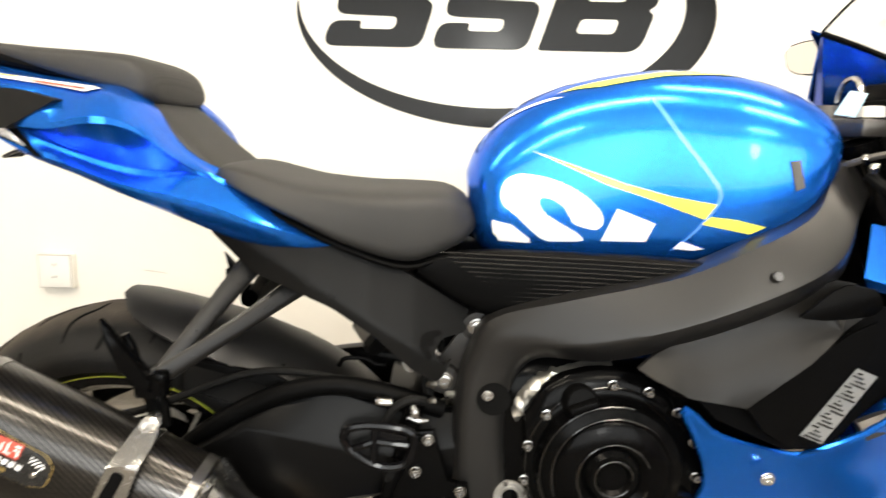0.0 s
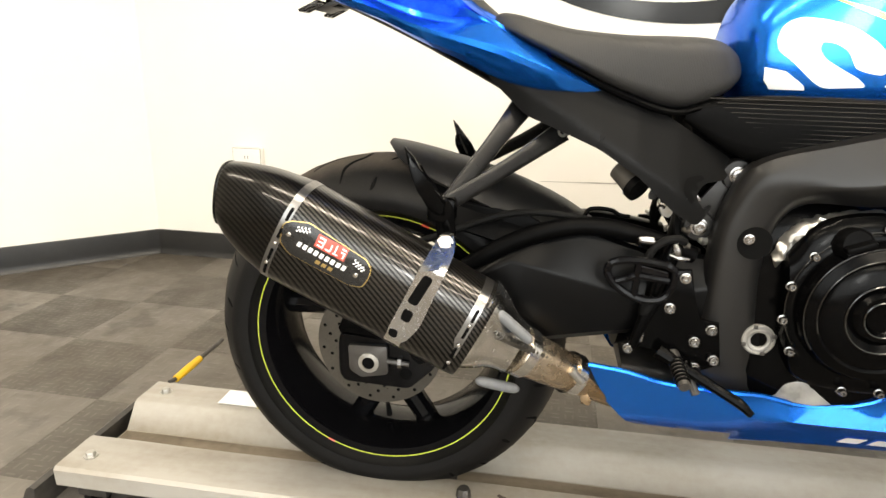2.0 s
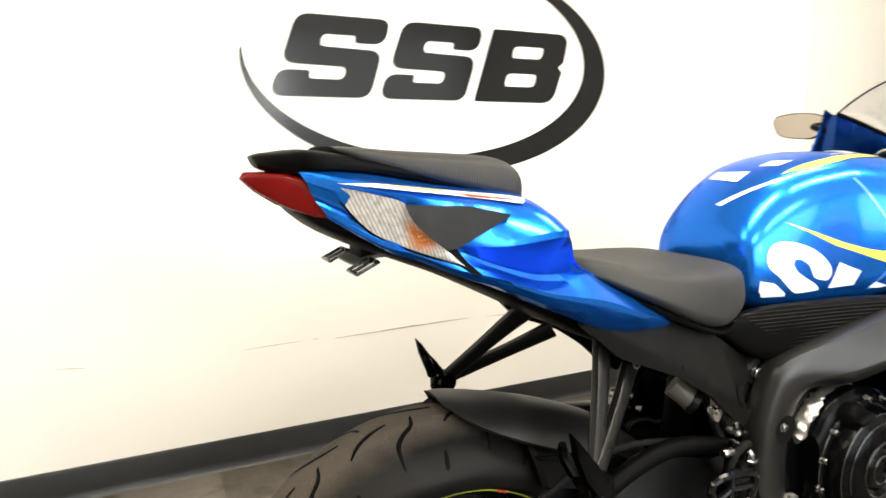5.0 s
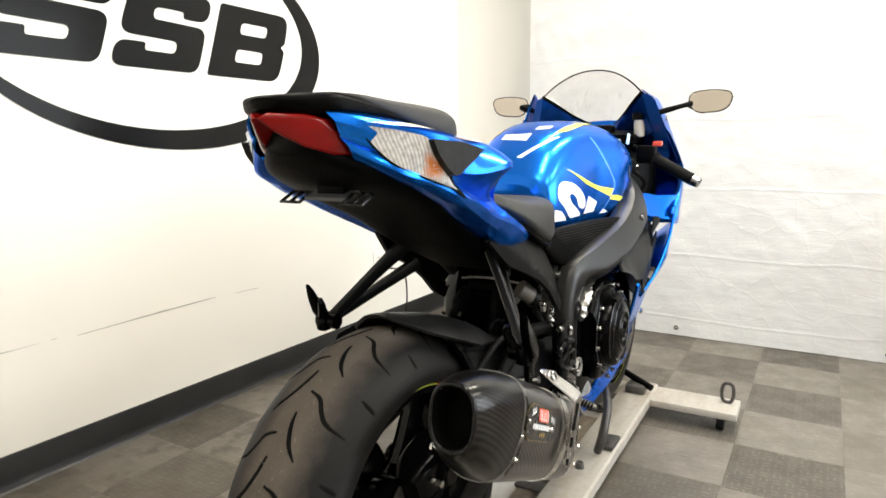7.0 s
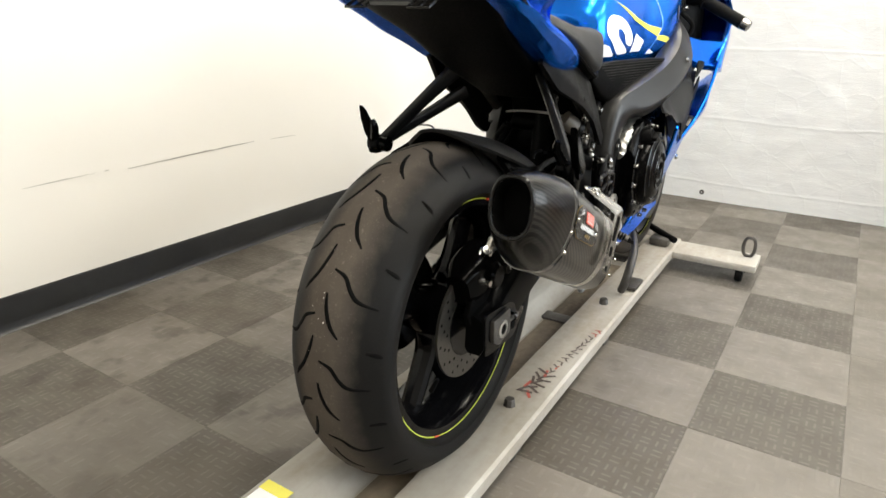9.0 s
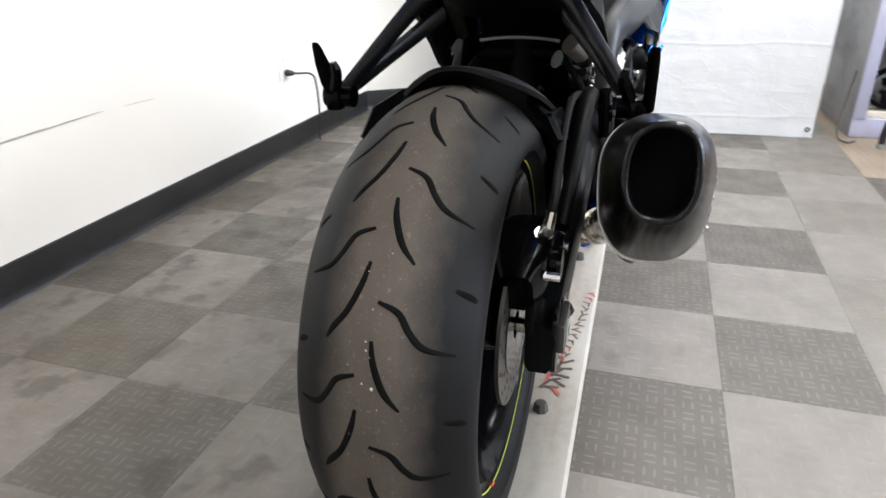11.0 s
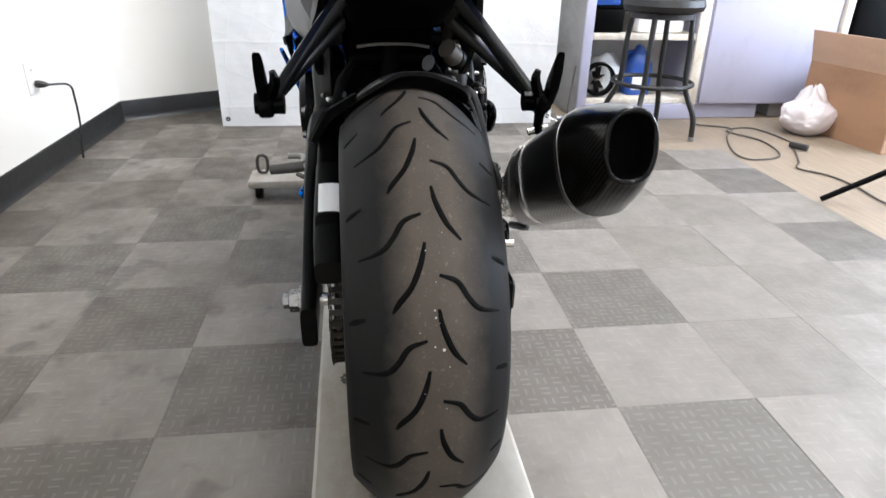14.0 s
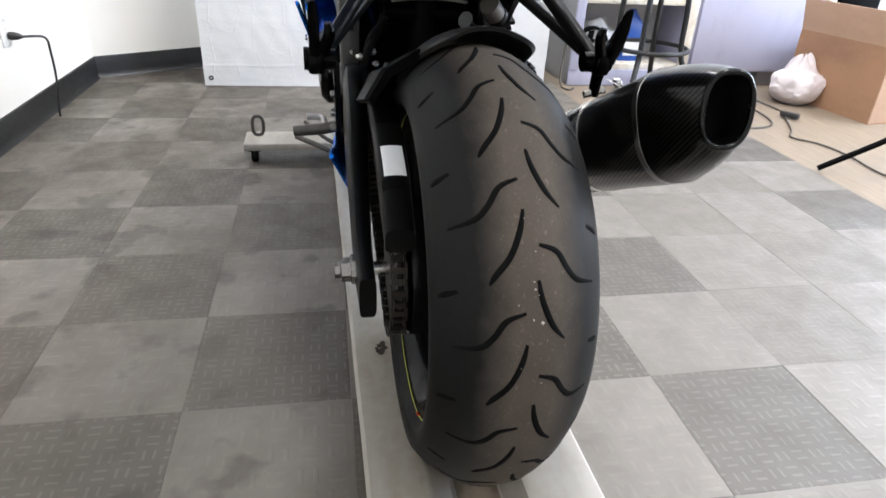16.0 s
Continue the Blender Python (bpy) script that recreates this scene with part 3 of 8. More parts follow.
solid("plywood_floor", bm, M["ply"], "scuffed tan plywood floor beyond the tiles", "floor", "structure", smooth=0)

# hanging sheet
bm = bmesh.new()
cols, rows = 120, 150
grid = []
for r in range(rows + 1):
    line = []
    for c in range(cols + 1):
        v, z = c / cols, 0.006 + r / rows * 2.45
        y = 0.757 - v * (0.757 + 0.985)
        sway = 0.008 * math.sin(v * 9 + 1.2 * math.sin(z * 1.6)) + 0.003 * math.sin(v * 31 + z * 3)
        lump = 0.010 * (noise.noise(Vector((y * 2.5, z * 2.5, 0.3)))) + 0.014 * abs(noise.noise(Vector((y * 4.5 + z * 2, z * 6.5, 2.0)))) + 0.007 * abs(noise.noise(Vector((y * 11 - z * 5, z * 9, 5.0))))
        line.append(bm.verts.new((2.352 + (sway * 0.5 + lump) * (0.4 + 0.6 * min(z, 1)) + 0.02 * (v - 0.5) ** 2, y, z)))
    grid.append(line)
for a, b in zip(grid, grid[1:]):
    for i in range(cols):
        bm.faces.new((a[i], a[i + 1], b[i + 1], b[i]))
bmesh.ops.solidify(bm, geom=bm.faces[:], thickness=0.0015)
sheet = thing("hanging_sheet", "crumpled white coated sheet hanging to the floor from a rod", "sheet")
part("sheet", bm, M["sheet"], sheet, smooth=60)
part("rod", tubed([(2.36, 0.75, 2.46), (2.36, -0.98, 2.46)], 0.014, 12), M["steel"], sheet)
for y in (0.70, -0.93):
    part("upright", tubed([(2.40, y, 0.0), (2.40, y, 2.46)], 0.012, 12), M["steel"], sheet)
for y in (0.72, -0.07, -0.955):
    part("eyelet", lathed([(0.004, 0), (0.011, 0), (0.012, 0.002), (0.011, 0.004), (0.004, 0.004)], (2.332, y, 0.05), (-1, 0, 0), 16, True), M["dark_steel"], sheet)

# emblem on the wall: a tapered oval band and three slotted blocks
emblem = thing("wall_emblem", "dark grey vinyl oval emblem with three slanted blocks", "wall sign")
FACE = WALL - 0.002


def flat_sign(outline, slots=()):
    bm = bmesh.new()
    bm.faces.new([bm.verts.new((x, FACE, z)) for x, z in outline])
    bm.normal_update()
    made = bmesh.ops.extrude_face_region(bm, geom=bm.faces[:])
    for v in [g for g in made["geom"] if isinstance(g, bmesh.types.BMVert)]:
        v.co.y -= 0.001
    return bm


def oval(t):
    return 0.556 + 0.720 * math.cos(t), 1.355 + 0.388 * math.sin(t), 0.506 + 0.662 * math.cos(t), 1.382 + 0.347 * math.sin(t)


bm = bmesh.new()
turns = [radians(-182 + k * 3.0) for k in range(0, 100)]
ring = [[bm.verts.new((oval(t)[0], FACE - d, oval(t)[1])) for t in turns] for d in (0, 0.001)]
inner = [[bm.verts.new((oval(t)[2], FACE - d, oval(t)[3])) for t in turns] for d in (0, 0.001)]
for i in range(len(turns) - 1):
    bm.faces.new((ring[1][i], ring[1][i + 1], inner[1][i + 1], inner[1][i]))
    bm.faces.new((ring[0][i], ring[0][i + 1], ring[1][i + 1], ring[1][i]))
    bm.faces.new((inner[0][i], inner[0][i + 1], inner[1][i + 1], inner[1][i]))
part("oval_band", bm, M["logo"], emblem)


def slanted(points, x0, x1, z0=1.235, z1=1.500, lean=0.085):
    """Points of a unit block laid between x0 and x1, leaning forwards."""
    return [(x0 + a * (x1 - x0) + lean * b, z0 + b * (z1 - z0)) for a, b in points]


hook = [(-0.02, 0.0), (1.0, 0.0), (1.0, 0.60), (0.33, 0.62), (0.33, 0.77), (0.68, 0.77), (0.68, 0.68), (1.0, 0.68), (1.0, 1.0), (0.02, 1.0), (0.0, 0.40), (0.67, 0.38), (0.67, 0.22), (0.31, 0.22), (0.31, 0.32), (-0.02, 0.32)]
part("block", flat_sign(rounded(slanted(hook, -0.070, 0.262), 0.045)), M["logo"], emblem)
part("block", flat_sign(rounded(slanted(hook, 0.305, 0.628), 0.045)), M["logo"], emblem)
outline = rounded(slanted([(1.02, 0.0), (1.03, 0.47), (0.955, 0.525), (1.02, 0.58), (1.0, 1.0)], 0.668, 1.012)[0:5] + slanted([(0.02, 1.0), (0.0, 0.98), (0.0, 0.02), (0.02, 0.0)], 0.668, 1.012), 0.055)
part("block", flat_sign(outline), M["logo"], emblem)
for z0, z1 in ((0.22, 0.40), (0.62, 0.78)):
    hole = rounded(slanted([(0.32, z0), (0.70, z0), (0.70, z1), (0.32, z1)], 0.668, 1.012), 0.018)
    bm = bmesh.new()
    bm.faces.new([bm.verts.new((x, FACE - 0.0022, z)) for x, z in hole])
    part("window", bm, M["wall"], emblem)

# scuffs on the wall
bm = bmesh.new()
for x0, x1, z0, z1, thick in ((-0.75, -0.66, 0.422, 0.412, 0.004), (-0.21, 0.0, 0.403, 0.408, 0.003), (0.03, 0.05, 0.408, 0.409, 0.003), (0.11, 0.64, 0.402, 0.412, 0.006), (0.72, 0.86, 0.408, 0.404, 0.003)):
    n = 14
    top = [bm.verts.new((x0 + (x1 - x0) * k / n, FACE, z0 + (z1 - z0) * k / n + thick * (0.5 + 0.5 * noise.noise(Vector((k * 0.7, x0, 1))))  * math.sin(math.pi * (k + 0.3) / (n + 0.6)))) for k in range(n + 1)]
    low = [bm.verts.new((v.co.x, FACE, z0 + (z1 - z0) * k / n - 0.25 * thick)) for k, v in enumerate(top)]
    for i in range(n):
        bm.faces.new((top[i], top[i + 1], low[i + 1], low[i]))
solid("wall_scuff", bm, M["scuff"], "long grey scuff rubbed along the white wall", "scuff mark", "structure", smooth=0)


def outlet(x, z, cord=False):
    ob = thing("wall_outlet", "white double wall outlet with a plug and black cord" if cord else "white double wall outlet on the white wall", "outlet", pose(x, WALL, z))
    part("plate", boxed((-0.038, -0.007, -0.06), (0.038, 0.0, 0.06), 0.003), M["outlet"], ob)
    for dz in (-0.026, 0.026):
        socket = part("socket", lathed([(0.0005, 0), (0.016, 0), (0.017, -0.002), (0.017, -0.006)], (0, -0.0085, dz), (0, -1, 0), 20), M["outlet"], ob)
        for dx in (-0.006, 0.006):
            part("slot", boxed((dx - 0.001, -0.0091, dz - 0.004), (dx + 0.001, -0.0084, dz + 0.006)), M["slot"], socket)
    part("screw", lathed([(0.0005, 0.001), (0.003, 0.001), (0.003, 0)], (0, -0.0072, 0), (0, -1, 0), 10), M["steel"], ob)
    return ob


box_outlet = thing("wall_outlet", "pale surface-mounted outlet box low on the white wall", "outlet", pose(-1.055, WALL, 0.417))
part("box", boxed((-0.062, -0.032, -0.066), (0.062, 0.0, 0.062), 0.006), M["wall"], box_outlet)
# Grey rim imitates the shadow line round the plate.
part("gasket", boxed((-0.060, -0.0335, -0.064), (0.060, -0.032, 0.060)), M["scuff"], box_outlet, "grey rim put in for the shadow round the plate")
part("plate", boxed((-0.057, -0.037, -0.061), (0.057, -0.0335, 0.057), 0.002), M["outlet"], box_outlet)
for dz in (-0.022, 0.022):
    socket = part("socket", lathed([(0.0005, 0), (0.015, 0), (0.016, -0.002), (0.016, -0.005)], (0, -0.0375, dz), (0, -1, 0), 20), M["outlet"], box_outlet)
    for dx in (-0.006, 0.006):
        part("slot", boxed((dx - 0.001, -0.0381, dz - 0.004), (dx + 0.001, -0.0374, dz + 0.006)), M["slot"], socket)
outlet(1.662, 0.377, True)
plug = thing("plug_and_cord", "black plug in the outlet with its cord drooping to the floor", "power cord")
part("plug", lathed([(0.002, -0.002), (0.013, 0), (0.015, 0.012), (0.012, 0.03), (0.006, 0.042)], (1.667, WALL - 0.01, 0.352), (0.25, -1, -0.1), 14), M["cord"], plug)
part("cord", tubed([(1.676, WALL - 0.05, 0.348), (1.74, WALL - 0.10, 0.335), (1.79, WALL - 0.09, 0.27), (1.81, WALL - 0.08, 0.16), (1.825, WALL - 0.06, 0.05), (1.84, WALL - 0.05, 0.006)], 0.0045, 8), M["cord"], plug)

# cabinet, shelf bay and worktop
FX = 2.45
bay = thing("shelf_unit", "pale open shelf unit with grey side panel and cluttered shelves", "shelf")
part("side_panel", boxed((FX, -1.175, 0.0), (FX + 0.62, -1.15, 0.765), 0.002), M["cabinet_side"], bay, "grey side panel")
part("side_panel", boxed((FX, -1.845, 0.0), (FX + 0.62, -1.82, 0.765), 0.002), M["cabinet"], bay)
part("back_panel", boxed((FX + 0.40, -1.82, 0.08), (FX + 0.42, -1.175, 0.765)), M["paper"], bay)
part("shelf", boxed((FX + 0.01, -1.82, 0.085), (FX + 0.58, -1.175, 0.115), 0.002), M["cream"], bay)
part("shelf", boxed((FX + 0.01, -1.82, 0.43), (FX + 0.58, -1.175, 0.46), 0.002), M["cream"], bay)
part("face_frame", boxed((FX - 0.018, -1.845, 0.085), (FX, -1.79, 0.735), 0.002), M["cream"], bay)
part("face_frame", boxed((FX - 0.018, -1.20, 0.085), (FX, -1.15, 0.735), 0.002), M["cabinet"], bay)
part("toe_board", boxed((FX - 0.01, -1.845, 0.0), (FX + 0.02, -1.15, 0.085), 0.002), M["cabinet"], bay)
cupboard = thing("cupboard", "pale grey floor cupboard with a plain closed door", "cabinet")
part("carcass", boxed((FX, -2.62, 0.08), (FX + 0.6, -1.85, 0.765), 0.002), M["cabinet"], cupboard)
door = part("door", boxed((FX - 0.02, -2.60, 0.09), (FX - 0.002, -1.865, 0.745), 0.003), M["cabinet"], cupboard)
part("knob", lathed([(0.004, 0), (0.006, 0.008), (0.011, 0.014), (0.01, 0.02), (0.0005, 0.022)], (FX - 0.02, -1.915, 0.655), (-1, 0, 0), 14), M["steel"], door)
part("toe_board", boxed((FX + 0.02, -2.25, 0.0), (FX + 0.05, -1.85, 0.08)), M["cabinet"], cupboard)
part("side_panel", boxed((FX - 0.03, -2.665, 0.0), (FX + 0.6, -2.625, 0.765), 0.002), M["cream"], cupboard)
part("foot", boxed((FX + 0.05, -2.55, 0.0), (FX + 0.5, -2.35, 0.08)), M["cabinet_side"], cupboard)
worktop = thing("worktop", "pale grey worktop with a thick front edge across the cabinets", "worktop")
part("top", boxed((FX - 0.045, -2.68, 0.767), (FX + 0.62, -1.13, 0.812), 0.004), M["cabinet"], worktop)


def bin_box(name, label, category, lo, hi, material, lid=None):
    ob = thing(name, label, category, pose((lo[0] + hi[0]) / 2, (lo[1] + hi[1]) / 2, lo[2]))
    w, d, h = (hi[0] - lo[0]) / 2, (hi[1] - lo[1]) / 2, hi[2] - lo[2]
    part("body", boxed((-w, -d, 0), (w, d, h * 0.9), min(w, d) * 0.15), M[material], ob)
    part("lid", boxed((-w * 1.03, -d * 1.03, h * 0.9), (w * 1.03, d * 1.03, h), 0.004), M[lid or material], ob)
    return ob


bin_box("storage_box", "dark plastic storage box on the shelf", "box", (2.52, -1.40, 0.461), (2.80, -1.20, 0.60), "black_plastic")
bin_box("storage_box", "blue lidded plastic box on the shelf", "box", (2.50, -1.36, 0.602), (2.78, -1.20, 0.67), "bin_blue")
bin_box("storage_box", "white lidded box on the upper shelf", "box", (2.50, -1.74, 0.461), (2.75, -1.47, 0.70), "paper", "bin_blue")
bin_box("storage_box", "dark crate on the shelf", "box", (2.58, -1.46, 0.461), (2.80, -1.41, 0.58), "dark_steel")
def supply_box(lo, hi, label, patches):
    ob = bin_box("supply_box", label, "box", lo, hi, "outlet")
    w, d, h = (hi[0] - lo[0]) / 2, (hi[1] - lo[1]) / 2, hi[2] - lo[2]
    for y0, y1, z0, z1, c in patches:
        part("print_patch", boxed((-w * 1.0 - 0.0012, -d + y0 * 2 * d, z0 * h), (-w * 1.0 - 0.0002, -d + y1 * 2 * d, z1 * h)), M[c], ob)
    return ob


supply_box((2.47, -1.64, 0.813), (2.75, -1.18, 1.08), "pale carton with printed bars and a yellow label on the worktop", ((0.62, 0.80, 0.20, 0.34, "yellow_decal"), (0.63, 0.79, 0.10, 0.17, "faded_black"), (0.34, 0.52, 0.10, 0.15, "faded_black"), (0.34, 0.52, 0.20, 0.24, "label_grey"), (0.06, 0.12, 0.10, 0.30, "slot"), (0.86, 0.95, 0.10, 0.26, "label_grey"), (0.18, 0.30, 0.10, 0.22, "label_grey")))
supply_box((2.47, -2.60, 0.813), (2.75, -2.20, 1.08), "pale carton with yellow and orange labels on the worktop", ((0.60, 0.84, 0.20, 0.34, "yellow_decal"), (0.16, 0.30, 0.08, 0.30, "orange"), (0.60, 0.92, 0.08, 0.13, "label_grey"), (0.40, 0.52, 0.10, 0.20, "faded_black")))
bin_box("tool_case", "black tool case on the worktop", "case", (2.52, -2.02, 0.813), (2.72, -1.80, 0.92), "black_plastic")
def cloth_lump():
    cloth = bmesh.new()
    bmesh.ops.create_icosphere(cloth, subdivisions=3, radius=1)
    for v in cloth.verts:
        k = 1 + 0.45 * noise.noise(v.co * 2.6)
        v.co = Vector((v.co.x * 0.055 * k, v.co.y * 0.085 * k, max(v.co.z * 0.034 * k, 0.0)))
    return cloth


rag = solid("rag", cloth_lump(), M["red_cloth"], "crumpled red shop rag on the worktop", "rag")
rag.matrix_world = pose(2.48, -1.72, 0.813)
for y, turn, mat, label in ((-1.86, 40, "slot", "crumpled black cloth on the worktop"), (-1.99, 80, "paper", "crumpled white cloth on the worktop"), (-2.09, 20, "red_cloth", "crumpled red shop rag on the worktop")):
    other = solid("rag", cloth_lump(), M[mat], label, "rag")
    other.matrix_world = pose(2.475, y, 0.813, 0, 0, turn)
fan = thing("round_fan", "small black round fan on the lower shelf", "fan", pose(2.53, -1.285, 0.102))
part("housing", lathed([(0.078, 0), (0.090, 0.0), (0.094, 0.02), (0.090, 0.05), (0.078, 0.05), (0.076, 0.025)], (0, 0, 0.112), (-1, 0, 0), 28, True), M["black_plastic"], fan)
for k in range(6):
    a = k * math.pi / 3
    part("blade", prism([(0, 0), (0.030, 0.02), (0.026, 0.068), (-0.008, 0.072)], -0.002, 0.002, 0.0008), M["grey_plastic"], fan).matrix_local = pose(-0.03, 0, 0.112, math.degrees(a), 0, 90)
part("hub", lathed([(0.0005, 0.03), (0.022, 0.028), (0.024, 0.0)], (-0.01, 0, 0.112), (-1, 0, 0), 16), M["alloy"], fan)
bm = bmesh.new()
bmesh.ops.create_icosphere(bm, subdivisions=4, radius=1)
for v in bm.verts:
    k = 1 + 0.22 * noise.noise(v.co * 1.8 + Vector((3, 1, 0))) + 0.06 * noise.noise(v.co * 5)
    v.co = Vector((v.co.x * 0.11 * k, v.co.y * 0.12 * k, max((v.co.z * 0.11 + 0.10) * k, 0.0)))
sack = solid("cloth_sack", bm, M["paper"], "soft white cloth sack on the lower shelf", "sack", smooth=50)
sack.matrix_world = pose(2.66, -1.37, 0.116)
jug = thing("jug", "blue plastic jug on the lower shelf", "jug", pose(2.60, -1.545, 0.116))
part("body", body([(0.055, 0.001, -0.055, 0.0, 0, 0.075, 4, 0), (0.055, 0.17, -0.055, 0.169, 0, 0.075, 4, 0), (0.02, 0.25, -0.02, 0.249, 0, 0.03, 3, 0), (0.015, 0.275, -0.015, 0.274, 0, 0.018, 2, 0)], 20, 3), M["bin_blue"], jug)
part("label", boxed((-0.0580, -0.045, 0.03), (-0.0560, 0.045, 0.12)), M["paper"], jug, "white paper label")
part("handle", tubed([(-0.0, 0.03, 0.24), (0.0, 0.075, 0.22), (0.0, 0.07, 0.15)], 0.009, 8), M["bin_blue"], jug)


def stool(x, y, turn):
    ob = thing("bar_stool", "black padded bar stool with splayed tubular legs and a foot ring", "stool", pose(x, y, 0, 0, 0, turn))
    part("seat", lathed([(0.0005, 0.600), (0.15, 0.600), (0.185, 0.612), (0.195, 0.635), (0.188, 0.662), (0.165, 0.678), (0.0005, 0.684)], (0, 0, 0), (0, 0, 1), 36), M["stool"], ob)
    part("seat_top", lathed([(0.0005, 0.690), (0.11, 0.688), (0.155, 0.682), (0.160, 0.676)], (0, 0, 0), (0, 0, 1), 36), M["tan_trim"], ob, "worn tan seat top")
    for k in range(4):
        a = radians(45 + 90 * k)
        c, s = math.cos(a), math.sin(a)
        leg = part("leg", tubed([(0.14 * c, 0.14 * s, 0.60), (0.155 * c, 0.155 * s, 0.45), (0.165 * c, 0.165 * s, 0.26), (0.225 * c, 0.225 * s, 0.12), (0.235 * c, 0.235 * s, 0.015)], 0.0135, 12), M["stool"], ob)
        part("foot_cap", lathed([(0.0005, 0), (0.015, 0), (0.016, 0.02)], (0.236 * c, 0.236 * s, 0), (0, 0, 1), 12), M["label_grey"], leg)
    bm = bmesh.new()
    n = 40
    rings = [[(math.cos(2 * math.pi * i / n) * (0.195 + 0.011 * math.cos(b)), math.sin(2 * math.pi * i / n) * (0.195 + 0.011 * math.cos(b)), 0.27 + 0.011 * math.sin(b)) for b in np.linspace(0, 2 * math.pi, 10, endpoint=False)] for i in range(n)]
    skin(bm, rings, loop=True)
    part("foot_ring", bm, M["stool"], ob)
    part("ring", lathed([(0.12, 0.575), (0.15, 0.575), (0.15, 0.6), (0.12, 0.6)], (0, 0, 0), (0, 0, 1), 30, True), M["stool"], ob)


stool(2.125, -1.425, 8)

# carrier bag, carton, cords and a tripod leg on the plywood
bm = bmesh.new()
bmesh.ops.create_icosphere(bm, subdivisions=5, radius=1)
for v in bm.verts:
    p = v.co.copy()
    k = 1 + 0.14 * noise.noise(p * 1.7) + 0.05 * noise.noise(p * 4.2) - 0.05 * abs(noise.noise(p * 6.5))
    peak = 0.16 * max(0.0, p.z - 0.80) * (1.2 + math.sin(3 * math.atan2(p.y, p.x)))
    v.co = Vector((p.x * 0.125 * k, p.y * 0.135 * k, max((p.z * 0.105 + 0.095) * k + peak, 0.0)))
bag = solid("plastic_bag", bm, M["bag"], "tied white plastic carrier bag on the floor", "bag", smooth=50)
bag.matrix_world = pose(2.10, -2.31, -0.003)
carton = thing("cardboard_box", "open brown cardboard box with its flaps up", "cardboard box", pose(2.02, -2.72, -0.003, 0, 0, 8))
W2, D2, H2 = 0.28, 0.32, 0.36
part("bottom", boxed((-W2, -D2, 0), (W2, D2, 0.006)), M["card"], carton)
for lo, hi, mat in (((-W2, -D2, 0.006), (-W2 + 0.006, D2, H2), "card_light"), ((W2 - 0.006, -D2, 0.006), (W2, D2, H2), "card"), ((-W2 + 0.006, -D2, 0.006), (W2 - 0.006, -D2 + 0.006, H2), "card"), ((-W2 + 0.006, D2 - 0.006, 0.006), (W2 - 0.006, D2, H2), "card")):
    part("side", boxed(lo, hi), M[mat], carton)
part("flap", boxed((-0.003, -D2, 0), (0.003, D2, 0.16), m=pose(-W2 + 0.003, 0, H2, 0, -14, 0)), M["card"], carton)
part("flap", boxed((-W2, -0.003, 0), (W2, 0.003, 0.16), m=pose(0, D2 - 0.003, H2, -12, 0, 0)), M["card_light"], carton)
case = bin_box("tool_case", "dark tool case behind the cardboard box", "case", (2.42, -2.95, -0.003), (2.72, -2.69, 0.75), "black_plastic")


def cable(points, label, r=0.0042):
    solid("cable", tubed([(x, y, z) for x, y, z in points], r, 8, 8), M["cord_grey"], label, "cable", group="cables on the floor")


cable([(2.30, -1.80, 0.003), (2.20, -1.95, 0.003), (2.02, -1.83, 0.003), (1.75, -1.72, 0.003), (1.64, -1.75, 0.003), (1.70, -1.92, 0.003), (1.95, -1.98, 0.003), (2.15, -1.90, 0.003), (2.2, -2.08, 0.003), (1.9, -2.12, 0.003), (1.78, -2.05, 0.004), (1.60, -1.95, 0.003), (1.50, -1.88, 0.003), (1.40, -1.95, 0.003), (1.25, -1.97, 0.003), (1.05, -1.95, 0.003), (0.85, -2.05, 0.003)], "black extension cord looped on the plywood floor")
cable([(2.36, -1.16, 0.003), (2.33, -1.12, 0.003), (2.38, -1.09, 0.02), (2.42, -1.10, 0.12), (2.43, -1.12, 0.3)], "pale cord hanging by the shelf side", 0.005)
plugbox = thing("cord_plug", "black plug on the floor cord", "plug", pose(1.80, -2.08, 0.003, 0, 0, 30))
part("body", boxed((-0.045, -0.016, 0), (0.045, 0.016, 0.028), 0.008), M["cord"], plugbox)
tripod = thing("tripod", "black tripod leg standing on the plywood floor", "tripod")
part("leg", tubed([(1.10, -1.70, 0.012), (1.02, -1.90, 0.16), (0.96, -2.06, 0.30)], 0.011, 10), M["black_plastic"], tripod)
part("leg", tubed([(0.70, -2.22, 0.012), (0.84, -2.12, 0.16), (0.96, -2.06, 0.30)], 0.011, 10), M["black_plastic"], tripod)
part("leg", tubed([(1.12, -2.40, 0.012), (1.03, -2.22, 0.16), (0.96, -2.06, 0.30)], 0.011, 10), M["black_plastic"], tripod)
part("column", tubed([(0.96, -2.06, 0.26), (0.96, -2.06, 1.2)], 0.013, 12), M["black_plastic"], tripod)


# ---- wheel dolly ----
BASE = pose(-0.135, -0.04, 0, 0, 0, 1.0)
dolly = thing("motorcycle_dolly", "silver-grey steel rail dolly with a wheel channel, cross arm and castors", "dolly", BASE)
R0, R1 = -0.585, 1.545


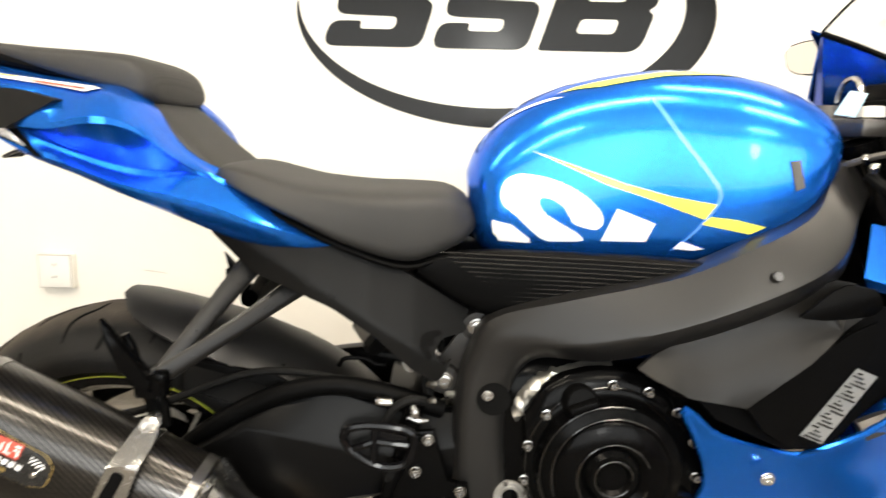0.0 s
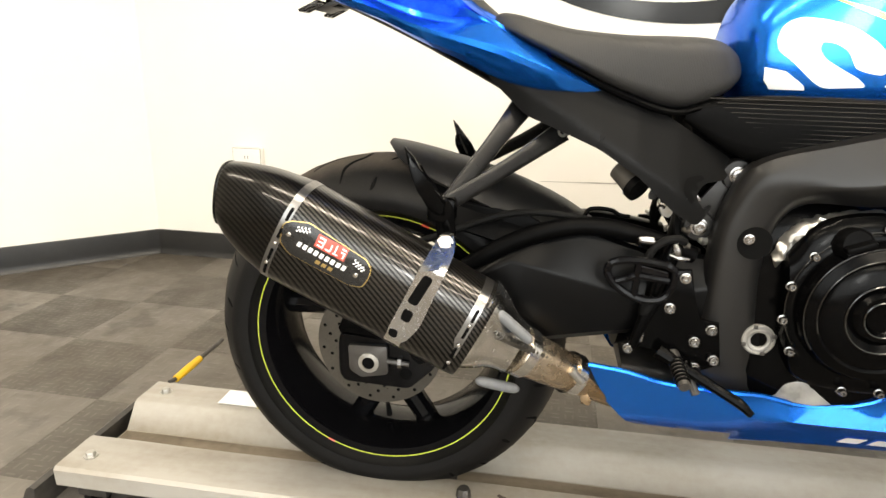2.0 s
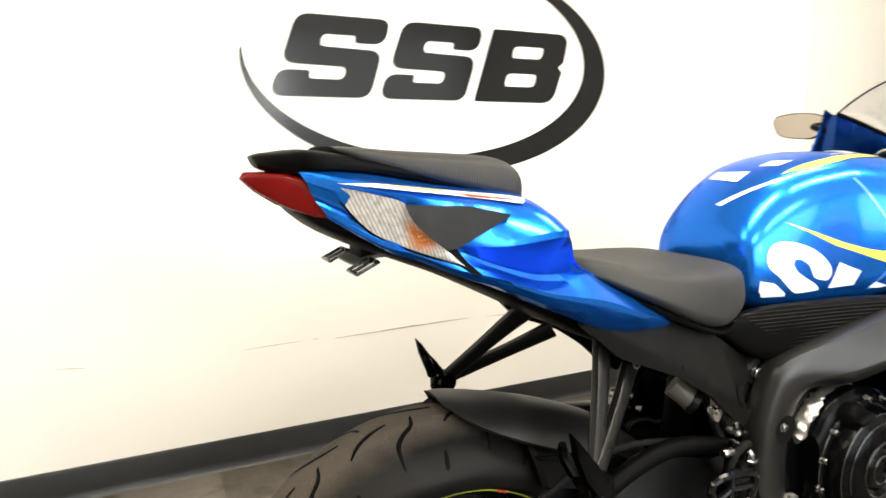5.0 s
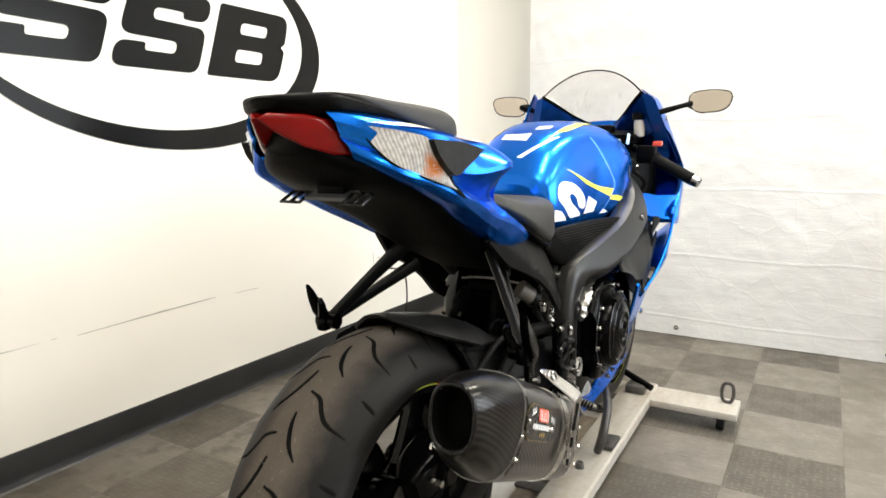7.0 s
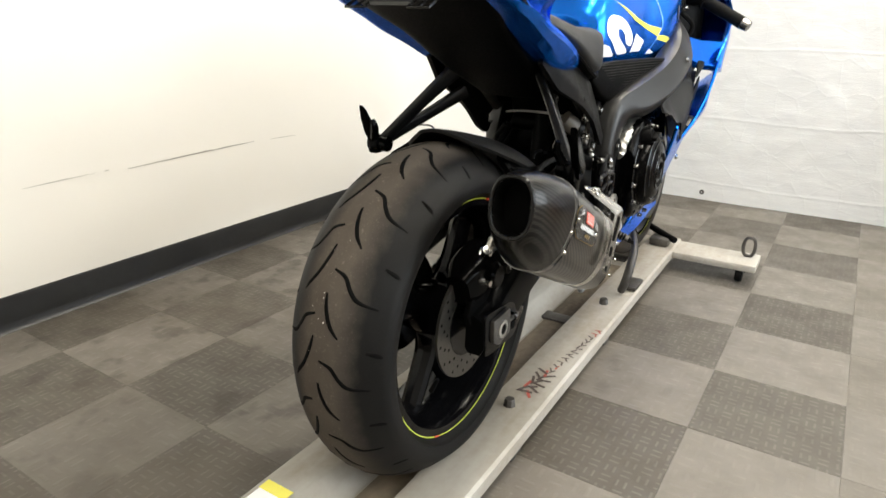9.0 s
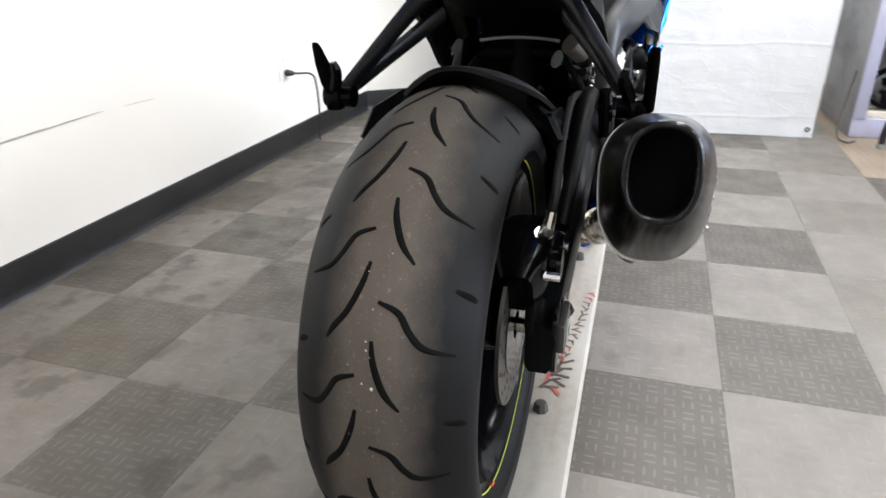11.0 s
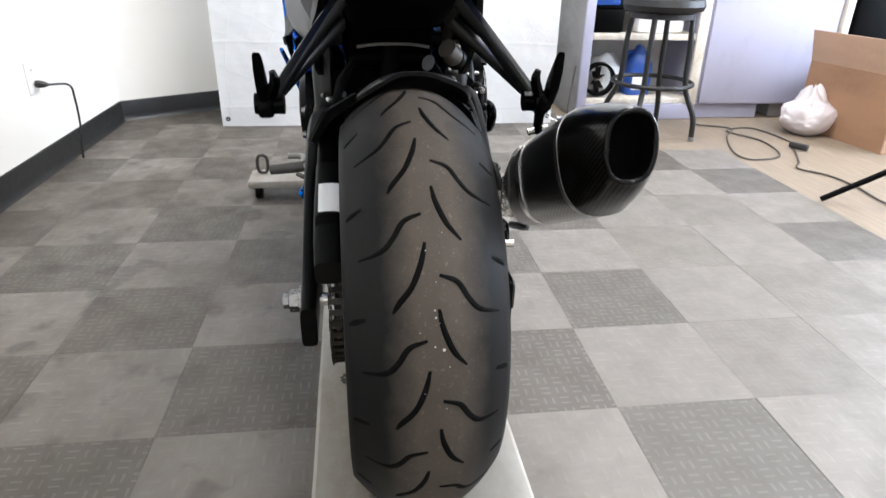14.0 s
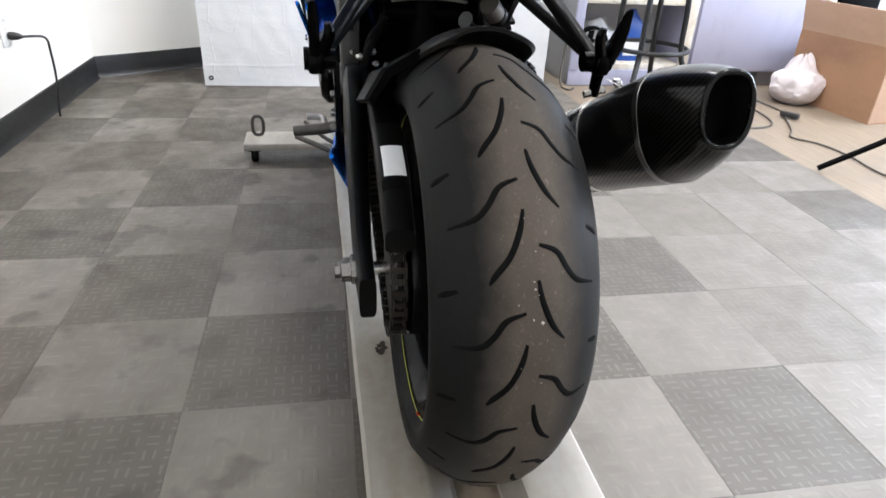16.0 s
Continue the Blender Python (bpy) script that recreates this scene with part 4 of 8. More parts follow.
def rail_profile():
    """Right flange with a turned-down lip, sloped channel, left flange."""
    top = [(-0.168, 0.045), (-0.170, 0.078), (-0.164, 0.084), (-0.068, 0.085), (-0.058, 0.081), (-0.036, 0.034), (0.040, 0.034), (0.076, 0.081), (0.086, 0.085), (0.166, 0.084), (0.172, 0.078), (0.170, 0.045)]
    return top + [(0.166, 0.045), (0.164, 0.074), (0.086, 0.079), (0.046, 0.029), (-0.042, 0.029), (-0.066, 0.079), (-0.160, 0.076), (-0.164, 0.045)]


bm = bmesh.new()
rings = []
for k in range(60):
    x = R0 + (R1 - R0) * k / 59
    rings.append([(x, y + 0.0012 * noise.noise(Vector((x * 6, y * 20, 0))), z + 0.0012 * noise.noise(Vector((x * 5, y * 15, 4)))) for y, z in rail_profile()])
skin(bm, rings)
part("channel_rail", bm, M["rail"], dolly)
bm = bmesh.new()
rings = [[(R0 + 0.004 + (R1 - R0 - 0.3) * k / 40, y, 0.0355 + 0.0004 * math.sin(k)) for y in (-0.032, 0.0, 0.034)] for k in range(41)]
rows = [[bm.verts.new(p) for p in r] for r in rings]
for a, b in zip(rows, rows[1:]):
    for i in range(2):
        bm.faces.new((a[i], a[i + 1], b[i + 1], b[i]))
part("channel_grime", bm, M["grime"], dolly, "brown oily grime in the channel")
arm = part("cross_arm", boxed((1.405, -0.452, 0.048), (1.550, 0.475, 0.074), 0.005), M["rail"], dolly)
for y in (-0.40, 0.44):
    fork = part("castor_fork", boxed((1.420, y - 0.022, 0.040), (1.470, y + 0.022, 0.049), 0.003), M["dark_steel"], dolly)
    part("castor_wheel", lathed([(0.006, -0.012), (0.024, -0.012), (0.027, -0.008), (0.027, 0.008), (0.024, 0.012), (0.006, 0.012)], (1.435, y, 0.0275), (0, 1, 0), 24, True), M["rubber"], fork)
    bm = bmesh.new()
    n = 36
    rings = []
    for i in range(n):
        a = 2 * math.pi * i / n
        cy, cz = 0.019 * math.copysign(abs(math.cos(a)) ** 0.7, math.cos(a)), 0.034 * math.copysign(abs(math.sin(a)) ** 0.8, math.sin(a))
        out = Vector((0, math.cos(a), math.sin(a)))
        rings.append([Vector((1.50, y - 0.012, 0.112)) + Vector((0, cy, cz)) + 0.0062 * (math.cos(b) * out + math.sin(b) * Vector((1, 0, 0))) for b in np.linspace(0, 2 * math.pi, 8, endpoint=False)])
    skin(bm, rings, loop=True)
    part("tie_ring", bm, M["dark_steel"], dolly, "dark steel oval tie ring")
for x, y in ((R0 + 0.045, -0.125), (R0 + 0.045, 0.125)):
    bm = lathed([(0.0005, 0.009), (0.008, 0.009), (0.009, 0.007), (0.009, 0.002), (0.014, 0.002), (0.014, 0)], (x, y, 0.0845), (0, 0, 1), 6)
    part("hex_bolt", bm, M["alloy"], dolly)
for x, y in ((0.175, -0.105), (0.80, -0.108)):
    bm = lathed([(0.0005, 0.016), (0.010, 0.016), (0.012, 0.013), (0.013, 0.004), (0.014, 0)], (x, y, 0.0845), (0, 0, 1), 8)
    part("rubber_stop", bm, M["dark_steel"], dolly, "dark rubber stop")
bm = prism([(R0 - 0.055, 0.002), (R0 - 0.02, 0.002), (R0 - 0.012, 0.06), (R0 - 0.022, 0.064), (R0 - 0.03, 0.058)], -0.205, 0.185, 0.001)
part("end_plate", bm, M["dark_steel"], dolly, "dark bent steel ramp plate")
for y in (-0.15, 0.14):
    fork = part("castor_fork", boxed((R0 + 0.04, y - 0.015, 0.026), (R0 + 0.1, y + 0.015, 0.046), 0.003), M["dark_steel"], dolly)
    part("castor_wheel", lathed([(0.006, -0.012), (0.020, -0.012), (0.022, -0.008), (0.022, 0.008), (0.020, 0.012), (0.006, 0.012)], (R0 + 0.07, y, 0.022), (0, 1, 0), 24, True), M["rubber"], fork)
for x in (0.1, 0.7, 1.3):
    part("cross_tie", boxed((x, -0.15, 0.0), (x + 0.05, 0.15, 0.042), 0.002), M["dark_steel"], dolly)
# faded red and black marker on the flange, as plain bars
for k in range(17):
    x = 0.235 + 0.0235 * k
    y = -0.112 - 0.0026 * k
    heavy = 1.5 if k < 5 else 0.85
    for j in range(3 if k < 5 else 2):
        m = pose(x + 0.007 * j, y + 0.007 * (j - 1) * heavy, 0.0854 + 0.0003 * j, 0, 0, (34, 96, -28)[j] + 23 * k)
        part("marker_bar", boxed((-0.0105 * heavy, -0.0022 * heavy, 0.0), (0.0105 * heavy, 0.0022 * heavy, 0.0003), m=m), M["faded_red" if k in (15, 16) or (k, j) in ((0, 0), (1, 2), (4, 1), (6, 0)) else "faded_black"], dolly)
bm = bmesh.new()
for k in range(24):
    a, r = random.random() * 6.28, 0.011 * random.random() ** 0.7
    lathe(bm, [(0.0005, 0.0006), (0.001 + 0.002 * random.random(), 0.0005), (0.004 * random.random() + 0.002, 0.0)], (0.175 + 1.9 * r * math.cos(a), 0.118 + 0.8 * r * math.sin(a), 0.0852), (0, 0, 1), 9)
part("oil_spatter", bm, M["oil"], dolly, "dark oil spatter under the chain")["kind"] = "stuff"
lever = thing("pry_lever", "short steel bar with a yellow grip leaning at the dolly's end", "lever")
part("grip", tubed([(-0.690, 0.135, 0.085), (-0.686, 0.18, 0.090), (-0.682, 0.228, 0.095)], [0.0085, 0.0095, 0.0085], 12), M["yellow_grip"], lever)
part("bar", tubed([(-0.682, 0.225, 0.095), (-0.674, 0.325, 0.103)], 0.0055, 10), M["dark_steel"], lever)
part("tang", tubed([(-0.690, 0.14, 0.085), (-0.694, 0.115, 0.0865)], 0.005, 10), M["dark_steel"], lever)
note = thing("paper_slip", "white paper slip with a yellow end lying on the dolly rail", "paper")
part("sheet", boxed((-0.535, 0.050, 0.0885), (-0.442, 0.108, 0.0893)), M["paper"], note, smooth=0)
part("yellow_end", boxed((-0.442, 0.048, 0.0885), (-0.418, 0.110, 0.0895)), M["yellow_decal"], note, "yellow printed end", smooth=0)


# ---- the motorcycle ----
bike = thing("motorcycle", "metallic blue sport motorcycle with carbon silencer on a dolly", "motorcycle", BASE)
AXLE, RADIUS = 0.352, 0.318


def wheel(name, x, width, z, radius, stripe_label, y=0.0):
    """Rim with three forked spokes; tyre, tape, valve as pieces of it."""
    h = width / 2
    rr = 0.2265
    bm = bmesh.new()
    lathe(bm, [(rr, -h * 0.82), (rr, -h * 0.78), (rr - 0.010, -h * 0.75), (rr - 0.022, -h * 0.5), (rr - 0.026, 0), (rr - 0.022, h * 0.5), (rr - 0.010, h * 0.75), (rr, h * 0.78), (rr, h * 0.82),
               (rr - 0.014, h * 0.80), (rr - 0.030, h * 0.52), (rr - 0.034, 0), (rr - 0.030, -h * 0.52), (rr - 0.014, -h * 0.80)], (0, 0, 0), (0, 1, 0), 72, True)
    ob = part(name, bm, M["gloss_black"], bike, "gloss black cast wheel")
    ob.location = (x, y, z)
    part("hub", lathed([(0.016, -0.075), (0.036, -0.07), (0.046, -0.05), (0.05, 0), (0.046, 0.05), (0.036, 0.08), (0.016, 0.085)], (0, 0, 0), (0, 1, 0), 28, True), M["gloss_black"], ob)
    for k in range(3):
        a = 2 * math.pi * k / 3 + 0.55
        for side in (-1, 1):
            b = a + side * 0.34
            c = a + side * 0.10
            p0 = (0.035 * math.cos(a), 0, 0.035 * math.sin(a))
            p1 = (0.09 * math.cos(c), 0, 0.09 * math.sin(c))
            p2 = (0.196 * math.cos(b), 0, 0.196 * math.sin(b))
            part("spoke", tubed([p0, p1, p2], [0.032, 0.023, 0.021], 10, 5), M["gloss_black"], ob)
    prof = []
    for k in range(29):
        s = -1 + k / 14
        prof.append((radius - 0.055 * abs(s) ** 2.2, s * h))
    drop = radius - 0.055
    tail = [(drop - 0.012, h * 1.015), (drop - 0.025, h * 0.98), (rr + 0.008, h * 0.88), (rr - 0.002, h * 0.80), (rr - 0.006, h * 0.6)]
    prof = prof + tail + [(rr - 0.012, 0)] + [(r, -y) for r, y in reversed(tail)]
    part("tyre", lathed(prof, (0, 0, 0), (0, 1, 0), 144, True), M["tyre"], ob, "worn sport tyre scuffed brown along the middle", smooth=50)
    for s in (-1, 1):
        tape = bmesh.new()
        lathe(tape, [(rr + 0.0005, s * h * 0.826), (rr - 0.0014, s * h * 0.823), (rr - 0.0014, s * h * 0.817), (rr + 0.0005, s * h * 0.814)], (0, 0, 0), (0, 1, 0), 96, True)
        part("rim_tape", tape, M["lime"], ob, stripe_label)
        for a0 in (4.25, 1.2):
            pts = [(rr - 0.001) * Vector((math.cos(a0 + 0.012 * i), 0, math.sin(a0 + 0.012 * i))) + Vector((0, s * h * 0.832, 0)) for i in range(6)]
            part("tape_mark", tubed([tuple(p) for p in pts], 0.0018, 6, 1), M["red_decal"], ob, "short red mark on the tape")
    part("valve", tubed([(0.182 * math.cos(4.7), -0.01, 0.182 * math.sin(4.7)), (0.150 * math.cos(4.7), -0.025, 0.150 * math.sin(4.7))], [0.006, 0.004], 8), M["rubber"], ob)
    return ob


rear = wheel("rear_wheel", 0.018, 0.196, AXLE, RADIUS, "thin lime green rim tape", 0.0065)


def tread_strip(points, width, radius, half):
    """A groove: a thin strip laid on the crown. Points: across in m (right side over 0), along in m."""
    bm = bmesh.new()
    path = curve([(*p, w) for p, w in zip(points, np.interp(np.linspace(0, 1, len(points)), [0, 0.25, 0.75, 1], [0.55, 1, 1, 0.4]))], 5)
    rows = []
    for i, p in enumerate(path):
        q0, q1 = path[max(i - 1, 0)], path[min(i + 1, len(path) - 1)]
        d = np.array([q1[0] - q0[0], q1[1] - q0[1]])
        d = d / (np.linalg.norm(d) + 1e-9)
        row = []
        for off, lift in ((-0.5, 0.0002), (-0.42, 0.0007), (0.42, 0.0007), (0.5, 0.0002)):
            s, l = p[0] - d[1] * off * width * p[2], p[1] + d[0] * off * width * p[2]
            r = radius - 0.055 * min(abs(s) / half, 1.15) ** 2.2 + lift
            a = l / radius
            row.append(bm.verts.new((-r * math.cos(a), -s, r * math.sin(a))))
        rows.append(row)
    for a, b in zip(rows, rows[1:]):
        for i in range(3):
            bm.faces.new((a[i], a[i + 1], b[i + 1], b[i]))
    return link("tread_groove", bm, M["groove"], 50)


PITCHES = 14
patterns = [
    ([(-0.006, 0.040), (-0.011, 0.018), (-0.022, -0.008), (-0.037, -0.027), (-0.044, -0.038)], 0.0066, 0.0),
    ([(-0.008, 0.074), (-0.028, 0.066), (-0.040, 0.048), (-0.054, 0.034), (-0.080, 0.028)], 0.0064, 0.0),
    ([(-0.074, -0.046), (-0.086, -0.050), (-0.092, -0.054)], 0.0075, 0.0),
    ([(0.006, 0.037), (0.010, 0.015), (0.021, -0.011), (0.036, -0.029)], 0.0066, 0.5),
    ([(0.008, 0.074), (0.028, 0.066), (0.040, 0.048), (0.054, 0.034), (0.080, 0.028)], 0.0064, 0.5),
    ([(0.074, -0.046), (0.086, -0.050), (0.092, -0.054)], 0.0075, 0.5),
]
for points, width, shift in patterns:
    mesh = tread_strip(points, width, RADIUS, 0.098)
    for k in range(PITCHES):
        groove = new("tread_groove", mesh)
        groove.parent = rear
        groove.rotation_euler = (0, 2 * math.pi * (k + shift) / PITCHES + 0.117, 0)
bm = bmesh.new()
for s, l, size in ((0.010, 0.0, 0.0030), (0.000, -0.004, 0.0016), (0.006, -0.030, 0.0012), (0.002, -0.036, 0.0020), (0.001, -0.044, 0.0016), (-0.012, 0.050, 0.0012), (0.012, 0.070, 0.0011), (0.016, 0.020, 0.0010), (-0.016, -0.020, 0.0009), (0.004, -0.075, 0.0010), (-0.006, -0.110, 0.0012), (0.014, -0.130, 0.0010)):
    r, a = RADIUS + 0.0004 - 0.055 * (abs(s) / 0.098) ** 2.2, 0.315 - l / RADIUS
    lathe(bm, [(0.0003, 0.0004), (size * 0.4, 0.0003), (size * 0.62, 0)], (-r * math.cos(a), -s, r * math.sin(a)), (-math.cos(a), 0, math.sin(a)), 7)
part("stone_fleck", bm, M["scuff"], rear, "pale flecks stuck to the tread")["kind"] = "stuff"

# brake disc, sprocket, axle
disc = part("brake_disc", lathed([(0.068, -0.0025), (0.110, -0.0025), (0.110, 0.0025), (0.068, 0.0025)], (0, -0.088, 0), (0, 1, 0), 72, True), M["disc"], rear, "drilled steel brake disc")
bm = bmesh.new()
for k in range(30):
    for j, r in enumerate((0.078, 0.089, 0.101)):
        a = 2 * math.pi * (k + j / 3) / 30
        if (k + j) % 2:
            lathe(bm, [(0.0003, 0.0002), (0.0032, 0.0)], (r * math.cos(a), -0.0909, r * math.sin(a)), (0, -1, 0), 8)
part("drill_hole", bm, M["slot"], rear)
bm = lathed([(0.02, -0.004), (0.068, -0.004), (0.070, 0.0), (0.068, 0.004), (0.02, 0.004)], (0, -0.088, 0), (0, 1, 0), 28, True)
part("disc_carrier", bm, M["gloss_black"], rear)
part("cush_drive", lathed([(0.03, 0.050), (0.098, 0.050), (0.104, 0.056), (0.100, 0.094), (0.085, 0.100), (0.03, 0.100)], (0, 0, 0), (0, 1, 0), 40, True), M["gloss_black"], rear, "black sprocket carrier")
bm = bmesh.new()
n = 43
ring = [(0.088 + (0.006 if i % 2 else 0.0)) for i in range(2 * n)]
a = [bm.verts.new((r * math.cos(math.pi * i / n), 0.108, r * math.sin(math.pi * i / n))) for i, r in enumerate(ring)]
b = [bm.verts.new((v.co.x, 0.114, v.co.z)) for v in a]
for i in range(2 * n):
    bm.faces.new((a[i], a[(i + 1) % (2 * n)], b[(i + 1) % (2 * n)], b[i]))
bm.faces.new(a), bm.faces.new(list(reversed(b)))
part("sprocket", bm, M["dark_steel"], rear)
axle = part("rear_axle", tubed([(0.018, -0.150, AXLE), (0.018, 0.178, AXLE)], 0.0105, 16), M["steel"], bike)
part("axle_nut", lathed([(0.0125, 0.0), (0.022, 0.0), (0.022, 0.006), (0.018, 0.007), (0.018, 0.02), (0.012, 0.022), (0.012, 0.03), (0.0005, 0.031)], (0.018, 0.1725, AXLE), (0, 1, 0), 6), M["screw"], axle, "steel axle nut")
part("axle_head", lathed([(0.0125, 0.0), (0.017, 0.0), (0.017, 0.008), (0.0105, 0.009), (0.0105, 0.002), (0.0005, 0.002)], (0.018, -0.148, AXLE), (0, -1, 0), 24), M["alloy"], axle)

# chain round the sprocket to the engine
chain_path = []
for k in range(11):
    a = radians(95 + 17 * k)
    chain_path.append((0.018 + 0.094 * math.cos(a), AXLE + 0.094 * math.sin(a)))
chain_path = [(0.50, 0.50)] + chain_path + [(0.50, 0.435)]
bm = bmesh.new()
pts = [Vector((x, 0, z)) for x, z in chain_path]
gap, carry, count = 0.0159, 0.0, 0
for p, q in zip(pts, pts[1:]):
    length = (q - p).length
    d = (q - p) / length
    while carry < length:
        c = p + d * carry
        turn = Matrix.Translation((c.x, 0.119, c.z)) @ Matrix.Rotation(-math.atan2(d.z, d.x), 4, "Y")
        wide = 0.0105 if count % 2 else 0.0075
        for s in (-1, 1):
            box(bm, (-0.0105, s * wide - 0.001, -0.0065), (0.0105, s * wide + 0.001, 0.0065), m=turn)
        box(bm, (-0.0042, -0.0105, -0.0042), (0.0042, 0.0105, 0.0042), m=turn)
        carry += gap
        count += 1
    carry -= length
part("drive_chain", bm, M["chain"], bike, "oily dark drive chain", smooth=0)

# swingarm: a boxed arm either side, braced
sw = part("swingarm", body([(0.60, 0.50, 0.60, 0.40, 0, 0.135, 5, 0), (0.50, 0.53, 0.49, 0.425, 0, 0.135, 5, 0), (0.42, 0.55, 0.40, 0.395, 0, 0.135, 5, 0)], 28, 4), M["swingarm"], bike)
ARM = [(0.520, 0.560, 0.520, 0.440), (0.440, 0.560, 0.500, 0.438), (0.392, 0.574, 0.507, 0.430), (0.340, 0.590, 0.518, 0.420), (0.300, 0.584, 0.527, 0.412), (0.238, 0.562, 0.541, 0.398), (0.150, 0.520, 0.492, 0.368),
       (0.080, 0.446, 0.420, 0.330), (0.020, 0.398, 0.380, 0.316), (-0.035, 0.392, 0.376, 0.316)]
bm = bmesh.new()
rings = []
for x, top, crease, low in ARM:
    bulge = 0.012 * smoothstep(0.02, 0.20, x)
    rings.append([(x, -0.108, top - 0.003), (x, -0.118, top), (x, -0.128, top - 0.004), (x, -0.142 - bulge, crease + 0.004), (x, -0.144 - bulge, crease - 0.004), (x, -0.143 - bulge * 0.6, low + 0.012), (x, -0.136, low), (x, -0.112, low), (x, -0.106, low + 0.010)])
skin(bm, rings)
part("swingarm_side", bm, M["swingarm"], bike, "satin black faceted swingarm side", smooth=28)
left_arm = [(0.50, 0.545, 0.49, 0.425, 0.135, 0.026, 5, 0), (0.36, 0.560, 0.34, 0.400, 0.148, 0.022, 5, 0), (0.22, 0.525, 0.20, 0.365, 0.154, 0.018, 5, 0), (0.10, 0.450, 0.09, 0.330, 0.158, 0.015, 5, 0), (0.02, 0.402, 0.02, 0.320, 0.160, 0.013, 5, 0), (-0.060, 0.380, -0.060, 0.318, 0.160, 0.012, 5, 0)]
part("swingarm_side", body(left_arm, 24, 5), M["swingarm"], bike, "satin black boxed swingarm side")
part("swingarm_brace", tubed([(0.50, -0.125, 0.56), (0.432, -0.135, 0.584), (0.351, -0.136, 0.597), (0.271, -0.136, 0.580), (0.189, -0.134, 0.536), (0.10, -0.131, 0.468)], [0.013, 0.014, 0.014, 0.014, 0.013, 0.010], 12), M["black_plastic"], bike)
adjuster = part("chain_adjuster", prism(rounded([(-0.034, 0.396), (0.060, 0.388), (0.128, 0.352), (0.084, 0.308), (-0.030, 0.312)], 0.010), -0.146, -0.138, 0.002), M["gloss_black"], bike, "gloss black axle plate")
part("plate_hole", lathed([(0.0005, 0.0006), (0.009, 0.0006), (0.010, 0.0)], (0.078, -0.1462, 0.334), (0, -1, 0), 16), M["slot"], adjuster)
part("axle_block", prism(rounded([(-0.016, 0.380), (0.048, 0.383), (0.050, 0.334), (0.006, 0.325), (-0.014, 0.336)], 0.004), -0.154, -0.146, 0.002), M["dark_steel"], bike, "dull grey axle block with a dark bored axle head")
part("axle_bore", lathed([(0.0005, 0.001), (0.0125, 0.001), (0.0135, 0.0)], (0.018, -0.1545, AXLE), (0, -1, 0), 20), M["slot"], axle)
part("adjuster_screw", tubed([(0.046, -0.150, 0.356), (0.084, -0.150, 0.354)], 0.0045, 8), M["dark_steel"], bike)
part("adjuster_nut", lathed([(0.004, 0.0), (0.009, 0.0), (0.009, 0.006), (0.004, 0.006)], (0.066, -0.150, 0.355), (1, 0, 0), 6, True), M["screw"], bike)

# caliper over the disc
bm = body([(-0.050, 0.462, -0.030, 0.404, -0.094, 0.022, 3.5, 0), (-0.020, 0.486, -0.006, 0.412, -0.094, 0.034, 4, 0), (0.040, 0.500, 0.040, 0.424, -0.094, 0.036, 4, 0), (0.090, 0.486, 0.080, 0.418, -0.094, 0.032, 4, 0), (0.112, 0.460, 0.098, 0.420, -0.094, 0.020, 3, 0)], 22, 4)
lathe(bm, [(0.024, 0.0), (0.024, 0.016), (0.019, 0.021), (0.0005, 0.021)], (0.018, -0.122, 0.452), (0, -1, 0), 22)
lathe(bm, [(0.020, 0.0), (0.020, 0.012), (0.016, 0.017), (0.0005, 0.017)], (0.066, -0.122, 0.456), (0, -1, 0), 22)
cal = part("brake_caliper", bm, M["engine"], bike, "black rear brake caliper with two round pistons")
part("caliper_bracket", prism([(-0.045, 0.392), (-0.02, 0.445), (0.09, 0.45), (0.108, 0.39), (0.07, 0.32), (-0.015, 0.32)], -0.118, -0.106, 0.003), M["black_plastic"], bike)
for x, z in ((-0.02, 0.452), (0.058, 0.458)):
    part("slide_pin", tubed([(x, -0.125, z), (x, -0.145, z)], 0.006, 8), M["steel"], cal)
part("banjo", lathed([(0.0005, 0.016), (0.008, 0.015), (0.009, 0.004), (0.012, 0.003), (0.012, 0)], (0.012, -0.116, 0.492), (-0.5, -0.5, 0.6), 12), M["steel"], cal, "bright banjo fitting")
part("brake_hose", tubed([(0.012, -0.122, 0.498), (0.03, -0.128, 0.535), (0.10, -0.122, 0.555), (0.24, -0.118, 0.606), (0.36, -0.122, 0.60), (0.44, -0.135, 0.575)], 0.0055, 10), M["rubber"], bike)
part("hose_fitting", tubed([(0.010, -0.121, 0.492), (0.020, -0.126, 0.522)], [0.0085, 0.007], 10), M["steel"], bike, "bright hose fitting")

# chain guard and its white label
guard = part("chain_guard", body([(0.060, 0.560, 0.060, 0.525, 0.122, 0.021, 4, 0), (0.02, 0.548, 0.02, 0.508, 0.122, 0.021, 4, 0), (-0.03, 0.530, -0.03, 0.485, 0.123, 0.021, 4, 0), (-0.08, 0.505, -0.076, 0.464, 0.124, 0.020, 4, 0), (-0.115, 0.480, -0.108, 0.445, 0.124, 0.019, 4, 0)], 20, 5), M["grey_plastic"], bike, "dark grey chain guard")
part("guard_root", body([(0.262, 0.588, 0.262, 0.562, 0.112, 0.016, 3, 0), (0.20, 0.590, 0.20, 0.550, 0.116, 0.024, 4, 0), (0.10, 0.568, 0.10, 0.530, 0.120, 0.022, 4, 0), (0.055, 0.555, 0.055, 0.522, 0.122, 0.019, 4, 0)], 20, 5), M["black_plastic"], guard, "black front half of the chain guard")
